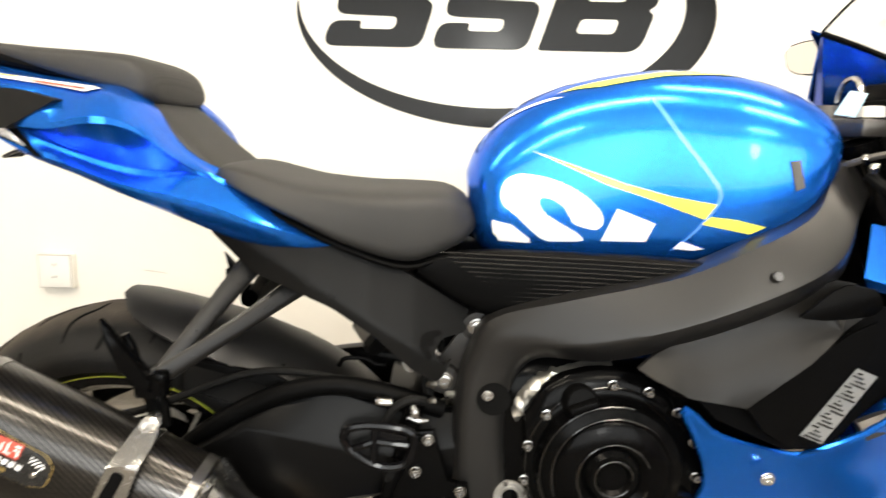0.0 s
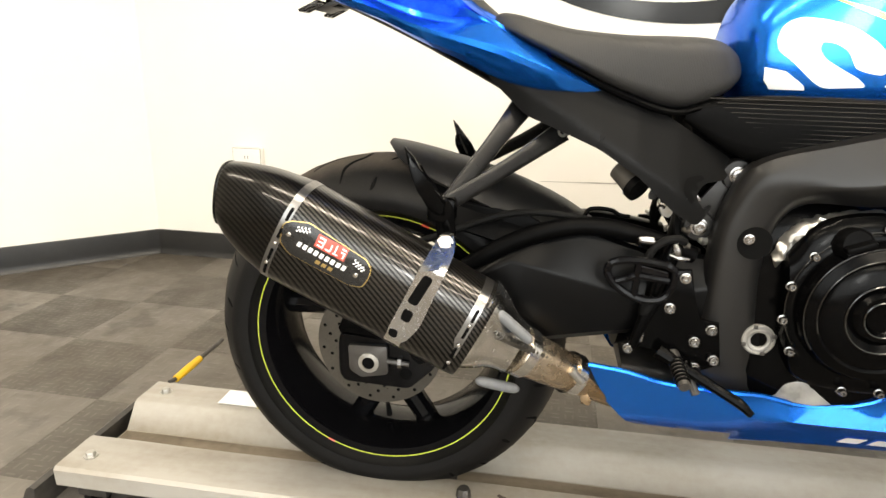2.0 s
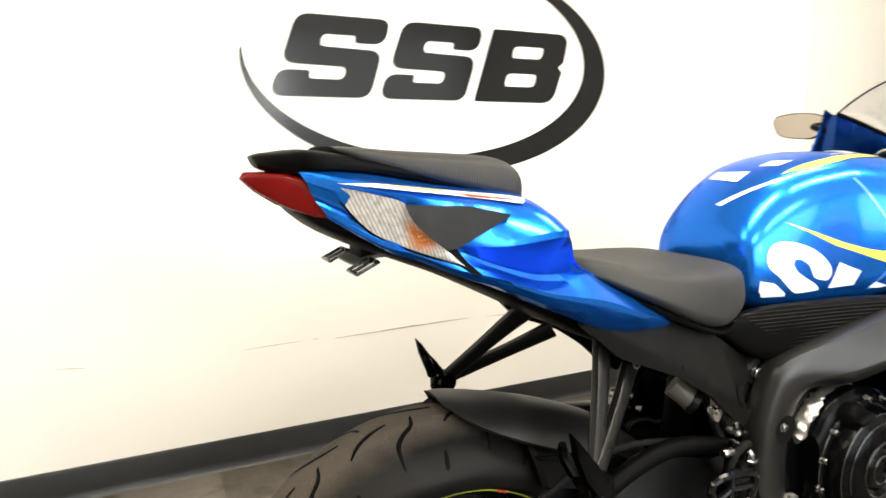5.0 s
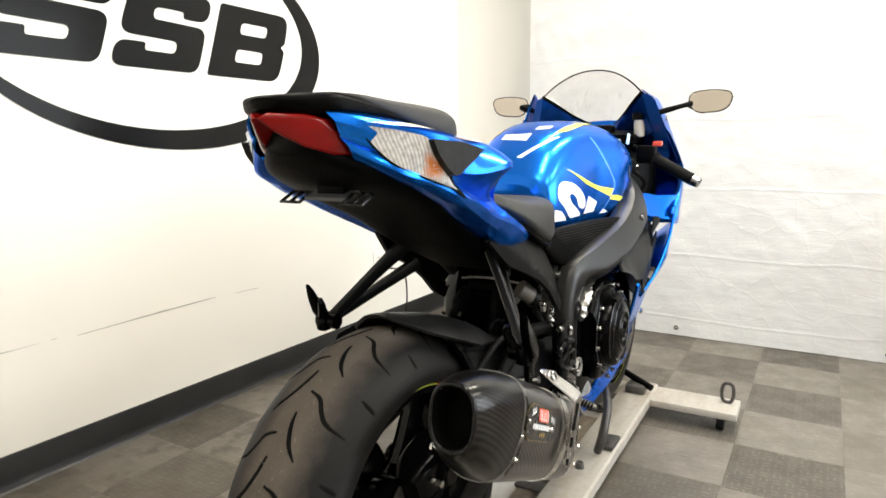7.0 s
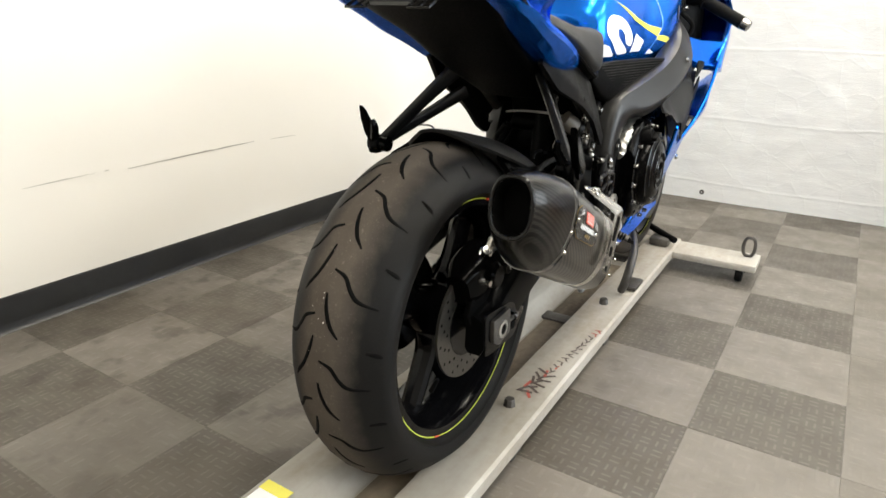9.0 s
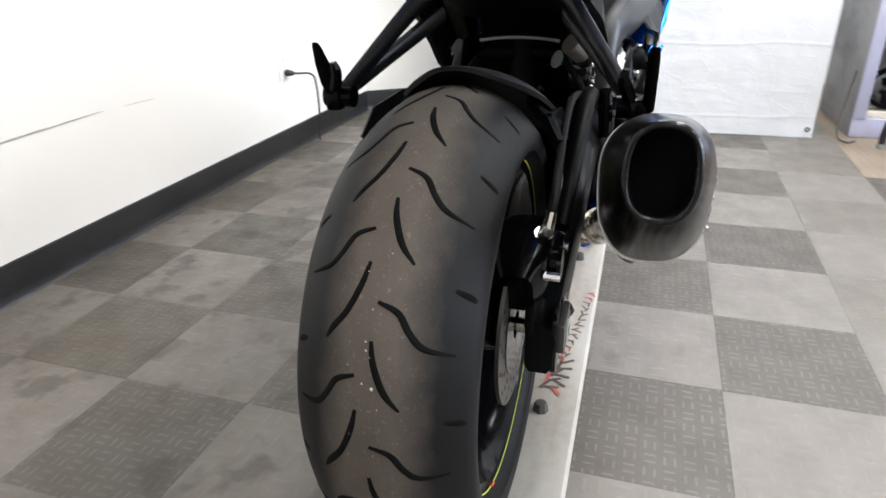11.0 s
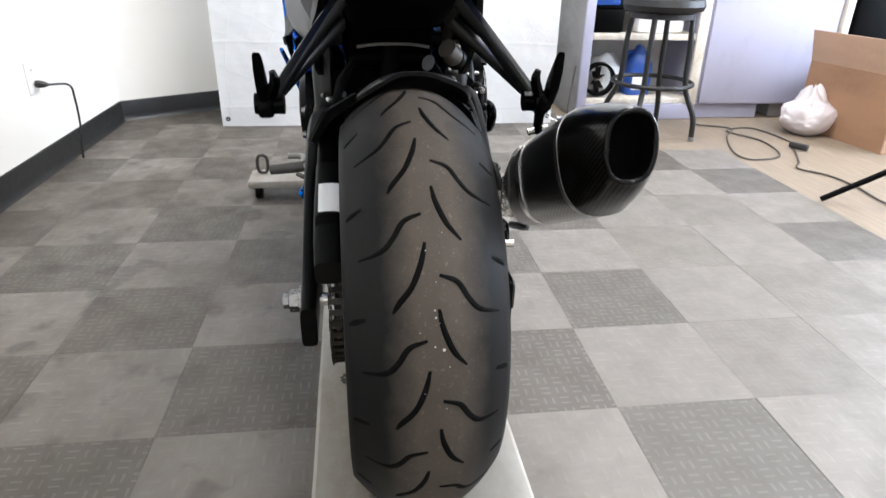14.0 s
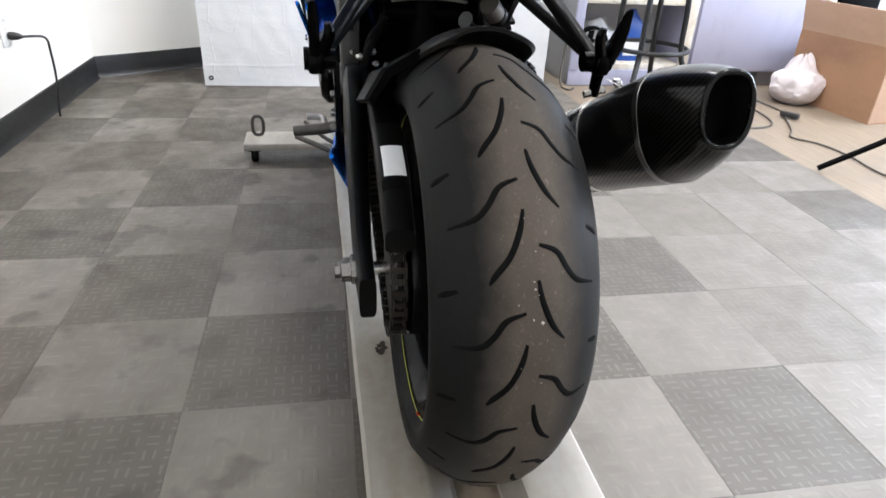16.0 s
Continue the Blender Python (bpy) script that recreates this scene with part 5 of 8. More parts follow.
part("guard_strap", decal(guard, [(-0.050, 0.103), (-0.066, 0.103), (-0.066, 0.141), (-0.050, 0.141)], "z", 1, 0.001), M["slot"], guard)
part("guard_label", decal(guard, [(0.008, 0.108), (-0.046, 0.108), (-0.046, 0.137), (0.008, 0.137)], "z", 1, 0.001), M["paper"], guard, "white paper label")

# hugger: a thin arched mudguard following the tyre
bm = bmesh.new()
rings = []
for x, z, half, drop, lift in curve([(0.022, 0.696, 0.030, 0.006, 0), (0.05, 0.692, 0.075, 0.034, 0), (0.11, 0.679, 0.098, 0.058, 0), (0.20, 0.655, 0.104, 0.080, 0), (0.295, 0.618, 0.104, 0.095, 0), (0.362, 0.578, 0.102, 0.095, 0), (0.40, 0.545, 0.10, 0.09, 0)], 4):
    up = [(x + 0.12 * drop * abs(s) ** 2.4, half * s, z - drop * (0.62 if s < 0 else 1.0) * abs(s) ** 2.4) for s in np.linspace(-1, 1, 19)]
    low = [(a + 0.003, b * 0.965, c - 0.006) for a, b, c in reversed(up)]
    rings.append(up + low)
skin(bm, rings)
hug = part("rear_hugger", bm, M["hugger"], bike, "dark grey plastic rear tyre hugger")
for s in (-1, 1):
    part("hugger_flank", prism([(0.13, 0.62), (0.26, 0.60), (0.36, 0.545), (0.34, 0.50), (0.25, 0.53), (0.17, 0.575)], s * 0.098, s * 0.106, 0.003), M["black_plastic"], hug)
for s, first, flap in ((1, 0.070, [(0.084, 0.650), (0.128, 0.624), (0.153, 0.580), (0.147, 0.574), (0.121, 0.612), (0.084, 0.638)]), (-1, 0.135, [(0.078, 0.650), (0.106, 0.622), (0.122, 0.590), (0.116, 0.586), (0.099, 0.612), (0.078, 0.638)])):
    bm = bmesh.new()
    skin(bm, [[(x + 0.10 * (0.65 - z), s * (y + grow), z - 0.27 * (x - 0.10) - 0.5 * max(0, x - 0.2) * (0.66 - z)) for y, z in flap] for x, grow in ((first - 0.008, -0.006), (first, 0.0), (0.16, 0.0), (0.20, 0.0), (0.27, 0.0), (0.278, -0.005))])
    part("hugger_flap", bm, M["black_plastic"], hug, "black side flap of the hugger", smooth=30)
part("hose_clip", tubed([(0.345, -0.05, 0.592), (0.355, -0.05, 0.604), (0.385, -0.05, 0.604), (0.40, -0.05, 0.596), (0.415, -0.05, 0.595)], 0.0035, 8), M["black_plastic"], hug)

# silencer
mufflers = [(0.232, 0.520, 0.168, 0.400, -0.235, 0.047, 2.7, 0), (0.218, 0.531, 0.154, 0.403, -0.237, 0.053, 2.7, -0.04), (0.100, 0.592, 0.034, 0.460, -0.238, 0.057, 2.6, -0.06),
            (-0.036, 0.659, -0.106, 0.527, -0.240, 0.057, 2.6, -0.08), (-0.086, 0.675, -0.134, 0.552, -0.241, 0.051, 2.5, -0.06), (-0.128, 0.682, -0.156, 0.576, -0.242, 0.042, 2.4, -0.04), (-0.152, 0.683, -0.167, 0.594, -0.242, 0.0335, 2.4, 0)]
can = part("silencer", body(mufflers[:4], 40, 6), M["carbon"], bike, "glossy carbon twill silencer body")
cap_bm = body([(-0.0345, 0.6585, -0.1045, 0.5265, -0.240, 0.0568, 2.6, -0.08)] + mufflers[4:], 40, 6)
bmesh.ops.delete(cap_bm, geom=[f for f in cap_bm.faces if len(f.verts) > 8 and f.calc_center_median().x < -0.12], context="FACES_ONLY")
part("end_cap", cap_bm, M["carbon_dimmed"], can, "carbon tapered end cap with its dark reflection in the colour")
bm = bmesh.new()
rim = []
for a in np.linspace(0, 2 * math.pi, 48, endpoint=False):
    u = math.copysign(abs(math.cos(a)) ** (2 / 2.5), math.cos(a))
    v = math.copysign(abs(math.sin(a)) ** (2 / 2.5), math.sin(a))
    rim.append(Vector((-0.1600 + u * 0.0072, -0.242 + v * 0.0310, 0.6385 + u * 0.0420)))
centre = sum(rim, Vector()) / len(rim)
rings = [[q + 0.0036 * (math.cos(b) * (q - centre).normalized() + math.sin(b) * Vector((-1, 0, 0.06))) for b in np.linspace(0, 2 * math.pi, 10, endpoint=False)] for q in rim]
skin(bm, rings, loop=True)
lip = part("outlet_lip", bm, M["lip"], can, "thick rolled black outlet lip")
bore = [(-0.1560, 0.6785, -0.1695, 0.5985, -0.242, 0.0296, 2.4, 0), (-0.118, 0.664, -0.128, 0.590, -0.242, 0.0275, 2.4, 0)]
bore_bm = body(bore, 32, 4)
bmesh.ops.delete(bore_bm, geom=[f for f in bore_bm.faces if len(f.verts) > 8 and f.calc_center_median().x < -0.145], context="FACES_ONLY")
part("outlet_bore", bore_bm, M["slot"], lip, "black outlet bore")


def strap(at, wide, grow, name, label):
    """A flat metal band round the silencer."""
    top, low = Vector(at[0:2]), Vector(at[2:4])
    ax = Vector((0.896, -0.444)) * wide / 2
    mid = (top + low) / 2
    def ring(s, g):
        t, l = mid + (top - mid) * g + ax * s, mid + (low - mid) * g + ax * s
        return (t.x, t.y, l.x, l.y, at[4], at[5] * g, 2.6, -0.08)
    bm = bmesh.new()
    body([ring(-1, 1.005), ring(-1, grow), ring(1, grow), ring(1, 1.005)], 40, 1, bm)
    return part(name, bm, M["band"], can, label)


strap((-0.031, 0.6570, -0.1010, 0.5250, -0.240, 0.0573), 0.012, 1.005, "end_band", "bright steel band")
strap((0.214, 0.5335, 0.150, 0.4045, -0.237, 0.0536), 0.013, 1.005, "front_band", "bright steel band")
for name, p0, p1 in (("end_band", (-0.0375, 0.6560), (-0.1075, 0.5240)), ("front_band", (0.2075, 0.5315), (0.1435, 0.4025))):
    band = next(c for c in can.children if c.name.startswith(name))
    q0, q1 = Vector(p0), Vector(p1)
    d = (q1 - q0).normalized()
    n2 = Vector((-d.y, d.x))
    for f in (0.20, 0.38, 0.62, 0.80):
        m = q0.lerp(q1, f) + n2 * 0.0066
        pill = [tuple(m + d * u * 0.0095 + n2 * v * 0.0022) for u, v in ((-1, -1), (1, -1), (1, 1), (-1, 1))]
        part("band_slot", decal(can, rounded(pill, 0.003), "y", -1, 0.0016, 0.006), M["slot"], band)
    for f in (0.29, 0.50, 0.71):
        m = q0.lerp(q1, f) + n2 * 0.0066
        bulge = (1 - abs(2 * f - 1) ** 2.6) ** (1 / 2.6)
        part("rivet", lathed([(0.0005, 0.003), (0.0026, 0.0025), (0.0034, 0)], (m.x, -0.2385 - 0.0578 * bulge, m.y), (0, -1, 0), 10), M["steel"], band)
def strap_side(x, z):
    """The strap stands against the can, then leans in over its shoulder."""
    return -0.3025 + 2.0 * max(0.0, z - 0.567)


STRAP = rounded([(0.135, 0.580), (0.146, 0.601), (0.164, 0.600), (0.170, 0.582), (0.129, 0.485), (0.106, 0.461), (0.084, 0.476)], 0.012)
hang = part("hanger_strap", shell(STRAP, strap_side, 0.004, 0.008), M["brushed"], can, "polished hanger strap bent over the can", smooth=40)
part("strap_slot", decal(hang, rounded([(0.136, 0.562), (0.148, 0.556), (0.126, 0.517), (0.113, 0.523)], 0.006), "y", -1, 0.0006), M["slot"], hang)
part("strap_slot", decal(hang, rounded([(0.110, 0.514), (0.123, 0.508), (0.116, 0.493), (0.104, 0.498)], 0.005), "y", -1, 0.0006), M["slot"], hang)
part("strap_slot", decal(hang, rounded([(0.090, 0.485), (0.102, 0.481), (0.099, 0.470), (0.088, 0.474)], 0.005), "y", -1, 0.0006), M["slot"], hang)
part("strap_bolt", bolt(bmesh.new(), (0.154, -0.2560, 0.590), (0, -0.89, 0.45), 0.0115, 0.008), M["steel"], hang)
part("strap_nut", tubed([(0.150, -0.236, 0.583), (0.150, -0.202, 0.575)], 0.006, 8), M["screw"], hang)
bm = bmesh.new()
body([(0.134, 0.5765, 0.068, 0.4425, -0.238, 0.0583, 2.6, -0.06), (0.156, 0.5655, 0.090, 0.4325, -0.238, 0.0583, 2.6, -0.06)], 40, 1, bm)
part("saddle_band", bm, M["steel"], hang)
badge_outline = [(-0.059, 0.590), (-0.053, 0.614), (-0.042, 0.618), (-0.019, 0.616), (0.056, 0.572), (0.063, 0.560), (0.058, 0.546), (0.050, 0.535), (0.033, 0.536), (-0.048, 0.574)]
cx, cz = sum(x for x, z in badge_outline) / 10, sum(z for x, z in badge_outline) / 10
badge_outline = rounded(badge_outline, 0.004)
rimline = []
for x, z in badge_outline:
    out = Vector((x - cx, z - cz)).normalized() * 0.0016
    rimline.append((x + out.x, z + out.y))
badge = part("badge_rim", decal(can, rimline, lift=0.0016, longest=0.006), M["gold"], can, "gold badge rim")
part("badge_plate", decal(can, badge_outline, lift=0.0024, longest=0.006), M["badge_black"], badge, "black badge plate with red and white bars")


def tilted(u0, u1, v0, v1, slant=0.0):
    """A bar along the badge: u along it, v across, from its middle."""
    d, n = Vector((0.90, -0.436)), Vector((0.436, 0.90))
    return [tuple(Vector((cx, cz)) + d * u + n * v) for u, v in ((u0, v0), (u1, v0), (u1 + slant, v1), (u0 + slant, v1))]


part("badge_field", decal(can, tilted(-0.020, 0.024, 0.003, 0.021), lift=0.0031), M["badge_red"], badge, "red badge field")
for k, (u0, u1, v0, v1) in enumerate(((-0.017, -0.008, 0.0165, 0.0185), (-0.017, -0.008, 0.0110, 0.0130), (-0.017, -0.008, 0.0055, 0.0075), (-0.0100, -0.0080, 0.0055, 0.0185), (-0.005, 0.003, 0.0055, 0.0078), (0.001, 0.003, 0.0055, 0.0160),
                                     (0.006, 0.0135, 0.0055, 0.0075), (0.0075, 0.0095, 0.0075, 0.0185), (0.016, 0.022, 0.0165, 0.0185), (0.016, 0.022, 0.0120, 0.0140), (0.020, 0.022, 0.0055, 0.0120))):
    part("badge_bar", decal(can, tilted(u0, u1, v0, v1), lift=0.0037), M["white_decal"], badge)
for k in range(9):
    u = -0.041 + 0.0082 * k
    part("badge_bar", decal(can, tilted(u, u + 0.0054, -0.0085, -0.0012, 0.001), lift=0.0031), M["white_decal"], badge)
for k in range(3):
    u = -0.010 + 0.0092 * k
    part("badge_bar", decal(can, tilted(u, u + 0.0064, -0.0180, -0.0125, 0.001), lift=0.0031), M["gold"], badge)
for side in (-1, 1):
    for row in range(3):
        for k in range(4):
            u = side * 0.036 + side * 0.0044 * k + (0.0022 if row % 2 else 0.0)
            if abs(u) < 0.052:
                v = 0.0135 + 0.0026 * row - 0.0015 * k if side < 0 else 0.006 + 0.0026 * row - 0.0012 * k
                part("badge_check", decal(can, tilted(u, u + 0.0022, v, v + 0.0024), lift=0.0031), M["white_decal"], badge)
for x, z in ((-0.046, 0.601), (0.043, 0.551)):
    part("badge_rivet", lathed([(0.0005, 0.003), (0.003, 0.0025), (0.0040, 0)], (x, -0.2985, z), (0, -1, 0), 10), M["steel"], badge)

# exhaust pipe
part("silencer_cone", body([(0.226, 0.533, 0.166, 0.412, -0.236, 0.050, 2.8, 0), (0.240, 0.512, 0.184, 0.405, -0.230, 0.046, 2.4, 0), (0.256, 0.480, 0.214, 0.400, -0.218, 0.036, 2.1, 0), (0.272, 0.462, 0.236, 0.388, -0.208, 0.032, 2, 0)], 28, 5), M["steel"], bike, "polished steel silencer cone")
part("link_pipe", tubed([(0.250, -0.210, 0.428), (0.300, -0.188, 0.398), (0.350, -0.165, 0.368), (0.420, -0.13, 0.330), (0.50, -0.08, 0.30)], [0.036, 0.032, 0.027, 0.026, 0.026], 24), M["pipe"], bike, "heat-tinted exhaust link pipe")
part("pipe_joint", tubed([(0.255, -0.207, 0.425), (0.268, -0.201, 0.416)], 0.0385, 24), M["steel"], bike)
for a, b in (((0.226, -0.268, 0.472), (0.300, -0.214, 0.418)),):
    va, vb = Vector(a), Vector(b)
    d, side, up = frame_along(vb - va)
    coil = [va.lerp(vb, i / 96) + 0.0055 * (math.cos(i * 1.05) * side + math.sin(i * 1.05) * up) for i in range(97)]
    bm = tubed([tuple(va.lerp(vb, 0.12)), tuple(va.lerp(vb, 0.88))], 0.0052, 8)
    tube(bm, [tuple(c) for c in coil], 0.0016, 5, 1)
    tube(bm, [a, tuple(va.lerp(vb, 0.14))], 0.0018, 6), tube(bm, [tuple(va.lerp(vb, 0.86)), b], 0.0018, 6)
    part("pipe_spring", bm, M["disc"], bike, "steel exhaust spring")
for a, b in (((0.226, -0.262, 0.503), (0.276, -0.250, 0.456)), ((0.200, -0.232, 0.381), (0.262, -0.212, 0.362))):
    va, vb = Vector(a), Vector(b)
    part("spring_sleeve", tubed([tuple(va.lerp(vb, f)) for f in (0.0, 0.12, 0.5, 0.88, 1.0)], [0.003, 0.0072, 0.0078, 0.0072, 0.003], 12), M["sleeve"], bike, "grey rubber sleeve over an exhaust spring")
part("pipe_clamp", lathed([(0.029, -0.008), (0.033, -0.008), (0.033, 0.008), (0.029, 0.008)], (0.338, -0.170, 0.375), (0.76, 0.35, -0.45), 24, True), M["steel"], bike)
part("clamp_bolt", tubed([(0.335, -0.205, 0.398), (0.352, -0.20, 0.378)], 0.006, 8), M["alloy"], bike)
part("pipe_bracket", prism([(0.352, 0.352), (0.362, 0.356), (0.370, 0.348), (0.366, 0.338), (0.354, 0.340)], -0.196, -0.192, 0.001), M["pipe"], bike)
part("collector_box", body([(0.42, 0.37, 0.43, 0.31, 0, 0.09, 4, 0), (0.60, 0.36, 0.60, 0.28, 0, 0.095, 4, 0), (0.85, 0.34, 0.85, 0.28, 0, 0.09, 4, 0)], 24, 4), M["dark_steel"], bike)

# engine
engine = part("engine_block", body([(0.53, 0.62, 0.54, 0.36, 0, 0.145, 6, 0), (0.62, 0.66, 0.62, 0.33, 0, 0.165, 6, 0), (0.76, 0.66, 0.76, 0.31, 0, 0.165, 6, 0), (0.90, 0.68, 0.88, 0.34, 0, 0.15, 6, 0), (1.0, 0.70, 0.96, 0.42, 0, 0.14, 6, 0)], 28, 4), M["engine"], bike, "black engine block")
part("clutch_case", body([(0.605, 0.585, 0.615, 0.470, -0.178, 0.022, 3, 0), (0.64, 0.632, 0.64, 0.410, -0.180, 0.024, 3, 0), (0.715, 0.648, 0.715, 0.395, -0.181, 0.025, 3, 0), (0.785, 0.622, 0.79, 0.400, -0.180, 0.024, 3, 0), (0.835, 0.535, 0.835, 0.430, -0.178, 0.022, 3, 0)], 28, 6), M["engine"], engine)
clutch = part("clutch_cover", lathed([(0.094, 0.0), (0.094, 0.018), (0.088, 0.030), (0.076, 0.036), (0.072, 0.034), (0.066, 0.038), (0.045, 0.041), (0.036, 0.036), (0.030, 0.041), (0.022, 0.041), (0.018, 0.036), (0.0005, 0.036)], (0.712, -0.196, 0.522), (0, -1, 0), 56), M["engine"], engine, "round black clutch cover with raised rings")
part("rim_step", lathed([(0.104, 0.0), (0.104, 0.008), (0.099, 0.011), (0.094, 0.011)], (0.712, -0.192, 0.522), (0, -1, 0), 56), M["engine"], clutch)
part("oil_cap", lathed([(0.0005, 0.026), (0.018, 0.025), (0.022, 0.020), (0.024, 0.0)], (0.672, -0.196, 0.607), (0, -1, 0.25), 14), M["black_plastic"], engine)
part("cap_grip", boxed((-0.018, -0.010, -0.0045), (0.018, 0.006, 0.0045), 0.003, m=Matrix.Translation((0.672, -0.224, 0.612)) @ Matrix.Rotation(radians(-20), 4, "Y")), M["black_plastic"], engine)
for r, y, a0, a1 in ((0.0455, -0.2375, 20, 340), (0.0235, -0.2375, 0, 320), (0.0765, -0.2325, 60, 200), (0.0900, -0.2262, 75, 215), (0.1045, -0.1998, 70, 230)):
    arc = [(0.712 + r * math.cos(radians(a)), y, 0.522 + r * math.sin(radians(a))) for a in np.linspace(a0, a1, 40)]
    part("cover_edge", tubed(arc, 0.0013, 6, 1), M["gloss_edge"], clutch, "polished edge of a raised ring")
part("starter_cover", lathed([(0.042, 0.0), (0.042, 0.014), (0.036, 0.022), (0.020, 0.024), (0.017, 0.018), (0.0005, 0.018)], (0.795, -0.196, 0.455), (0, -1, 0), 32), M["engine"], engine)
for k in range(14):
    a = radians(-100 + 24 * k)
    x, z = 0.717 + 0.112 * math.cos(a), 0.516 + 0.115 * math.sin(a)
    part("case_bolt", bolt(bmesh.new(), (x, -0.200, z), (0, -1, 0), 0.0064, 0.010), M["screw"], engine)
bm = body([(0.592, 0.578, 0.600, 0.562, -0.160, 0.014, 3, 0), (0.602, 0.606, 0.612, 0.588, -0.162, 0.016, 3, 0), (0.624, 0.627, 0.632, 0.606, -0.164, 0.017, 3, 0), (0.655, 0.639, 0.658, 0.624, -0.164, 0.017, 3, 0), (0.72, 0.648, 0.72, 0.638, -0.162, 0.015, 3, 0)], 18, 10)
for v in bm.verts:
    v.co += 0.0045 * noise.noise_vector(v.co * 110)
part("upper_case", bm, M["alloy"], engine, "bare rough alloy case edge")
part("sump", body([(0.626, 0.376, 0.626, 0.352, -0.142, 0.014, 4, 0), (0.645, 0.400, 0.645, 0.335, -0.150, 0.016, 4, 0), (0.676, 0.404, 0.676, 0.33, -0.150, 0.016, 4, 0), (0.705, 0.388, 0.71, 0.33, -0.146, 0.016, 4, 0), (0.760, 0.372, 0.76, 0.33, -0.140, 0.014, 4, 0)], 16, 6), M["rough_alloy"], engine, "bare polished alloy lower case")
part("cylinder_head", body([(0.86, 0.76, 0.84, 0.62, 0, 0.17, 6, 0), (0.98, 0.80, 0.96, 0.60, 0, 0.17, 6, 0)], 24, 4), M["engine"], engine)
left_case = part("generator_cover", lathed([(0.085, 0), (0.085, 0.03), (0.07, 0.045), (0.03, 0.05), (0.0005, 0.05)], (0.70, 0.16, 0.50), (0, 1, 0), 40), M["engine"], engine)
part("sprocket_cover", body([(0.47, 0.52, 0.48, 0.40, 0.13, 0.03, 4, 0), (0.54, 0.55, 0.54, 0.38, 0.14, 0.032, 4, 0), (0.60, 0.54, 0.60, 0.39, 0.14, 0.03, 4, 0)], 18, 4), M["engine"], engine)

# frame: a curved spar and pivot plate each side
spar = [(0.512, 0.352, 0.604, 0.352, -0.142, 0.016, 5, 0), (0.514, 0.472, 0.594, 0.470, -0.146, 0.018, 5, 0), (0.517, 0.590, 0.586, 0.548, -0.146, 0.020, 5, 0), (0.536, 0.664, 0.594, 0.612, -0.147, 0.022, 4, 0),
        (0.566, 0.706, 0.625, 0.650, -0.155, 0.027, 3.2, 0), (0.650, 0.735, 0.705, 0.655, -0.176, 0.034, 2.7, 0), (0.780, 0.772, 0.795, 0.686, -0.196, 0.038, 2.6, 0), (0.874, 0.814, 0.924, 0.738, -0.200, 0.038, 2.6, 0),
        (0.945, 0.852, 0.985, 0.776, -0.185, 0.038, 2.6, 0), (0.982, 0.898, 1.015, 0.830, -0.155, 0.036, 2.8, 0), (1.04, 0.92, 1.055, 0.845, -0.10, 0.034, 3, 0)]
SECTION = [(0.90, 1.0), (1.0, 0.86), (1.0, 0.10), (0.96, -0.30), (0.80, -0.72), (0.66, -0.90), (0.40, -0.98), (0.0, -1.0), (-0.45, -0.94), (-0.78, -0.80), (-0.94, -0.55), (-1.0, -0.20), (-1.0, 0.86), (-0.90, 1.0)]

CREASED = [(0.90, 1.0), (1.0, 0.86), (1.0, 0.10), (0.95, -0.25), (0.70, -0.42), (0.42, -0.60), (0.12, -0.79), (-0.16, -0.965), (-0.24, -1.0), (-0.34, -0.97), (-0.66, -0.70), (-0.94, -0.42), (-1.0, 0.86), (-0.90, 1.0)]


def boxed_spar(stations):
    """A chamfered box at the pivot that turns into a creased section along the spar; the second number points inwards if over 0."""
    bm = bmesh.new()
    rings = []
    path = curve(stations, 6)
    for n, (xt, zt, xb, zb, y, w, p, k) in enumerate(path):
        f = smoothstep(0.28, 0.48, n / (len(path) - 1))
        section = [(a + (c - a) * f, b + (d - b) * f) for (a, b), (c, d) in zip(SECTION, CREASED)]
        rings.append([((xt + xb) / 2 + u * (xt - xb) / 2, y + v * w, (zt + zb) / 2 + u * (zt - zb) / 2) for u, v in section])
    skin(bm, rings)
    return bm


for s in (-1, 1):
    part("frame_spar", mirrored(boxed_spar(spar)) if s > 0 else boxed_spar(spar), M["frame"], bike, "satin black curved aluminium frame spar", smooth=32)
part("headstock", tubed([(1.06, 0, 0.93), (1.10, 0, 0.80)], 0.045, 20), M["frame"], bike)
part("spar_cap", lathed([(0.0005, 0.003), (0.0055, 0.003), (0.007, -0.002)], (0.888, -0.2325, 0.781), (0.05, -1, 0.4), 16), M["screw"], bike, "bright plug in the frame spar")
part("spar_hole", lathed([(0.023, 0.001), (0.022, 0.0005), (0.0005, 0.0005)], (0.567, -0.1665, 0.594), (0, -1, 0), 28), M["slot"], bike, "dark round hole in the frame plate")
part("hole_bolt", bolt(bmesh.new(), (0.559, -0.167, 0.599), (0, -1, 0), 0.0075, 0.006), M["screw"], bike)
pivot = part("pivot_nut", lathed([(0.0115, 0.002), (0.0115, 0.008), (0.015, 0.009), (0.017, 0.0065), (0.0195, 0.0065), (0.021, 0.009), (0.0225, 0.008), (0.0235, 0.0)], (0.595, -0.157, 0.452), (0, -1, 0), 28), M["rough_alloy"], bike, "bare alloy castle nut on the swingarm pivot")
part("nut_bore", lathed([(0.0005, 0.003), (0.013, 0.003), (0.013, 0.0)], (0.595, -0.158, 0.452), (0, -1, 0), 20), M["slot"], pivot)
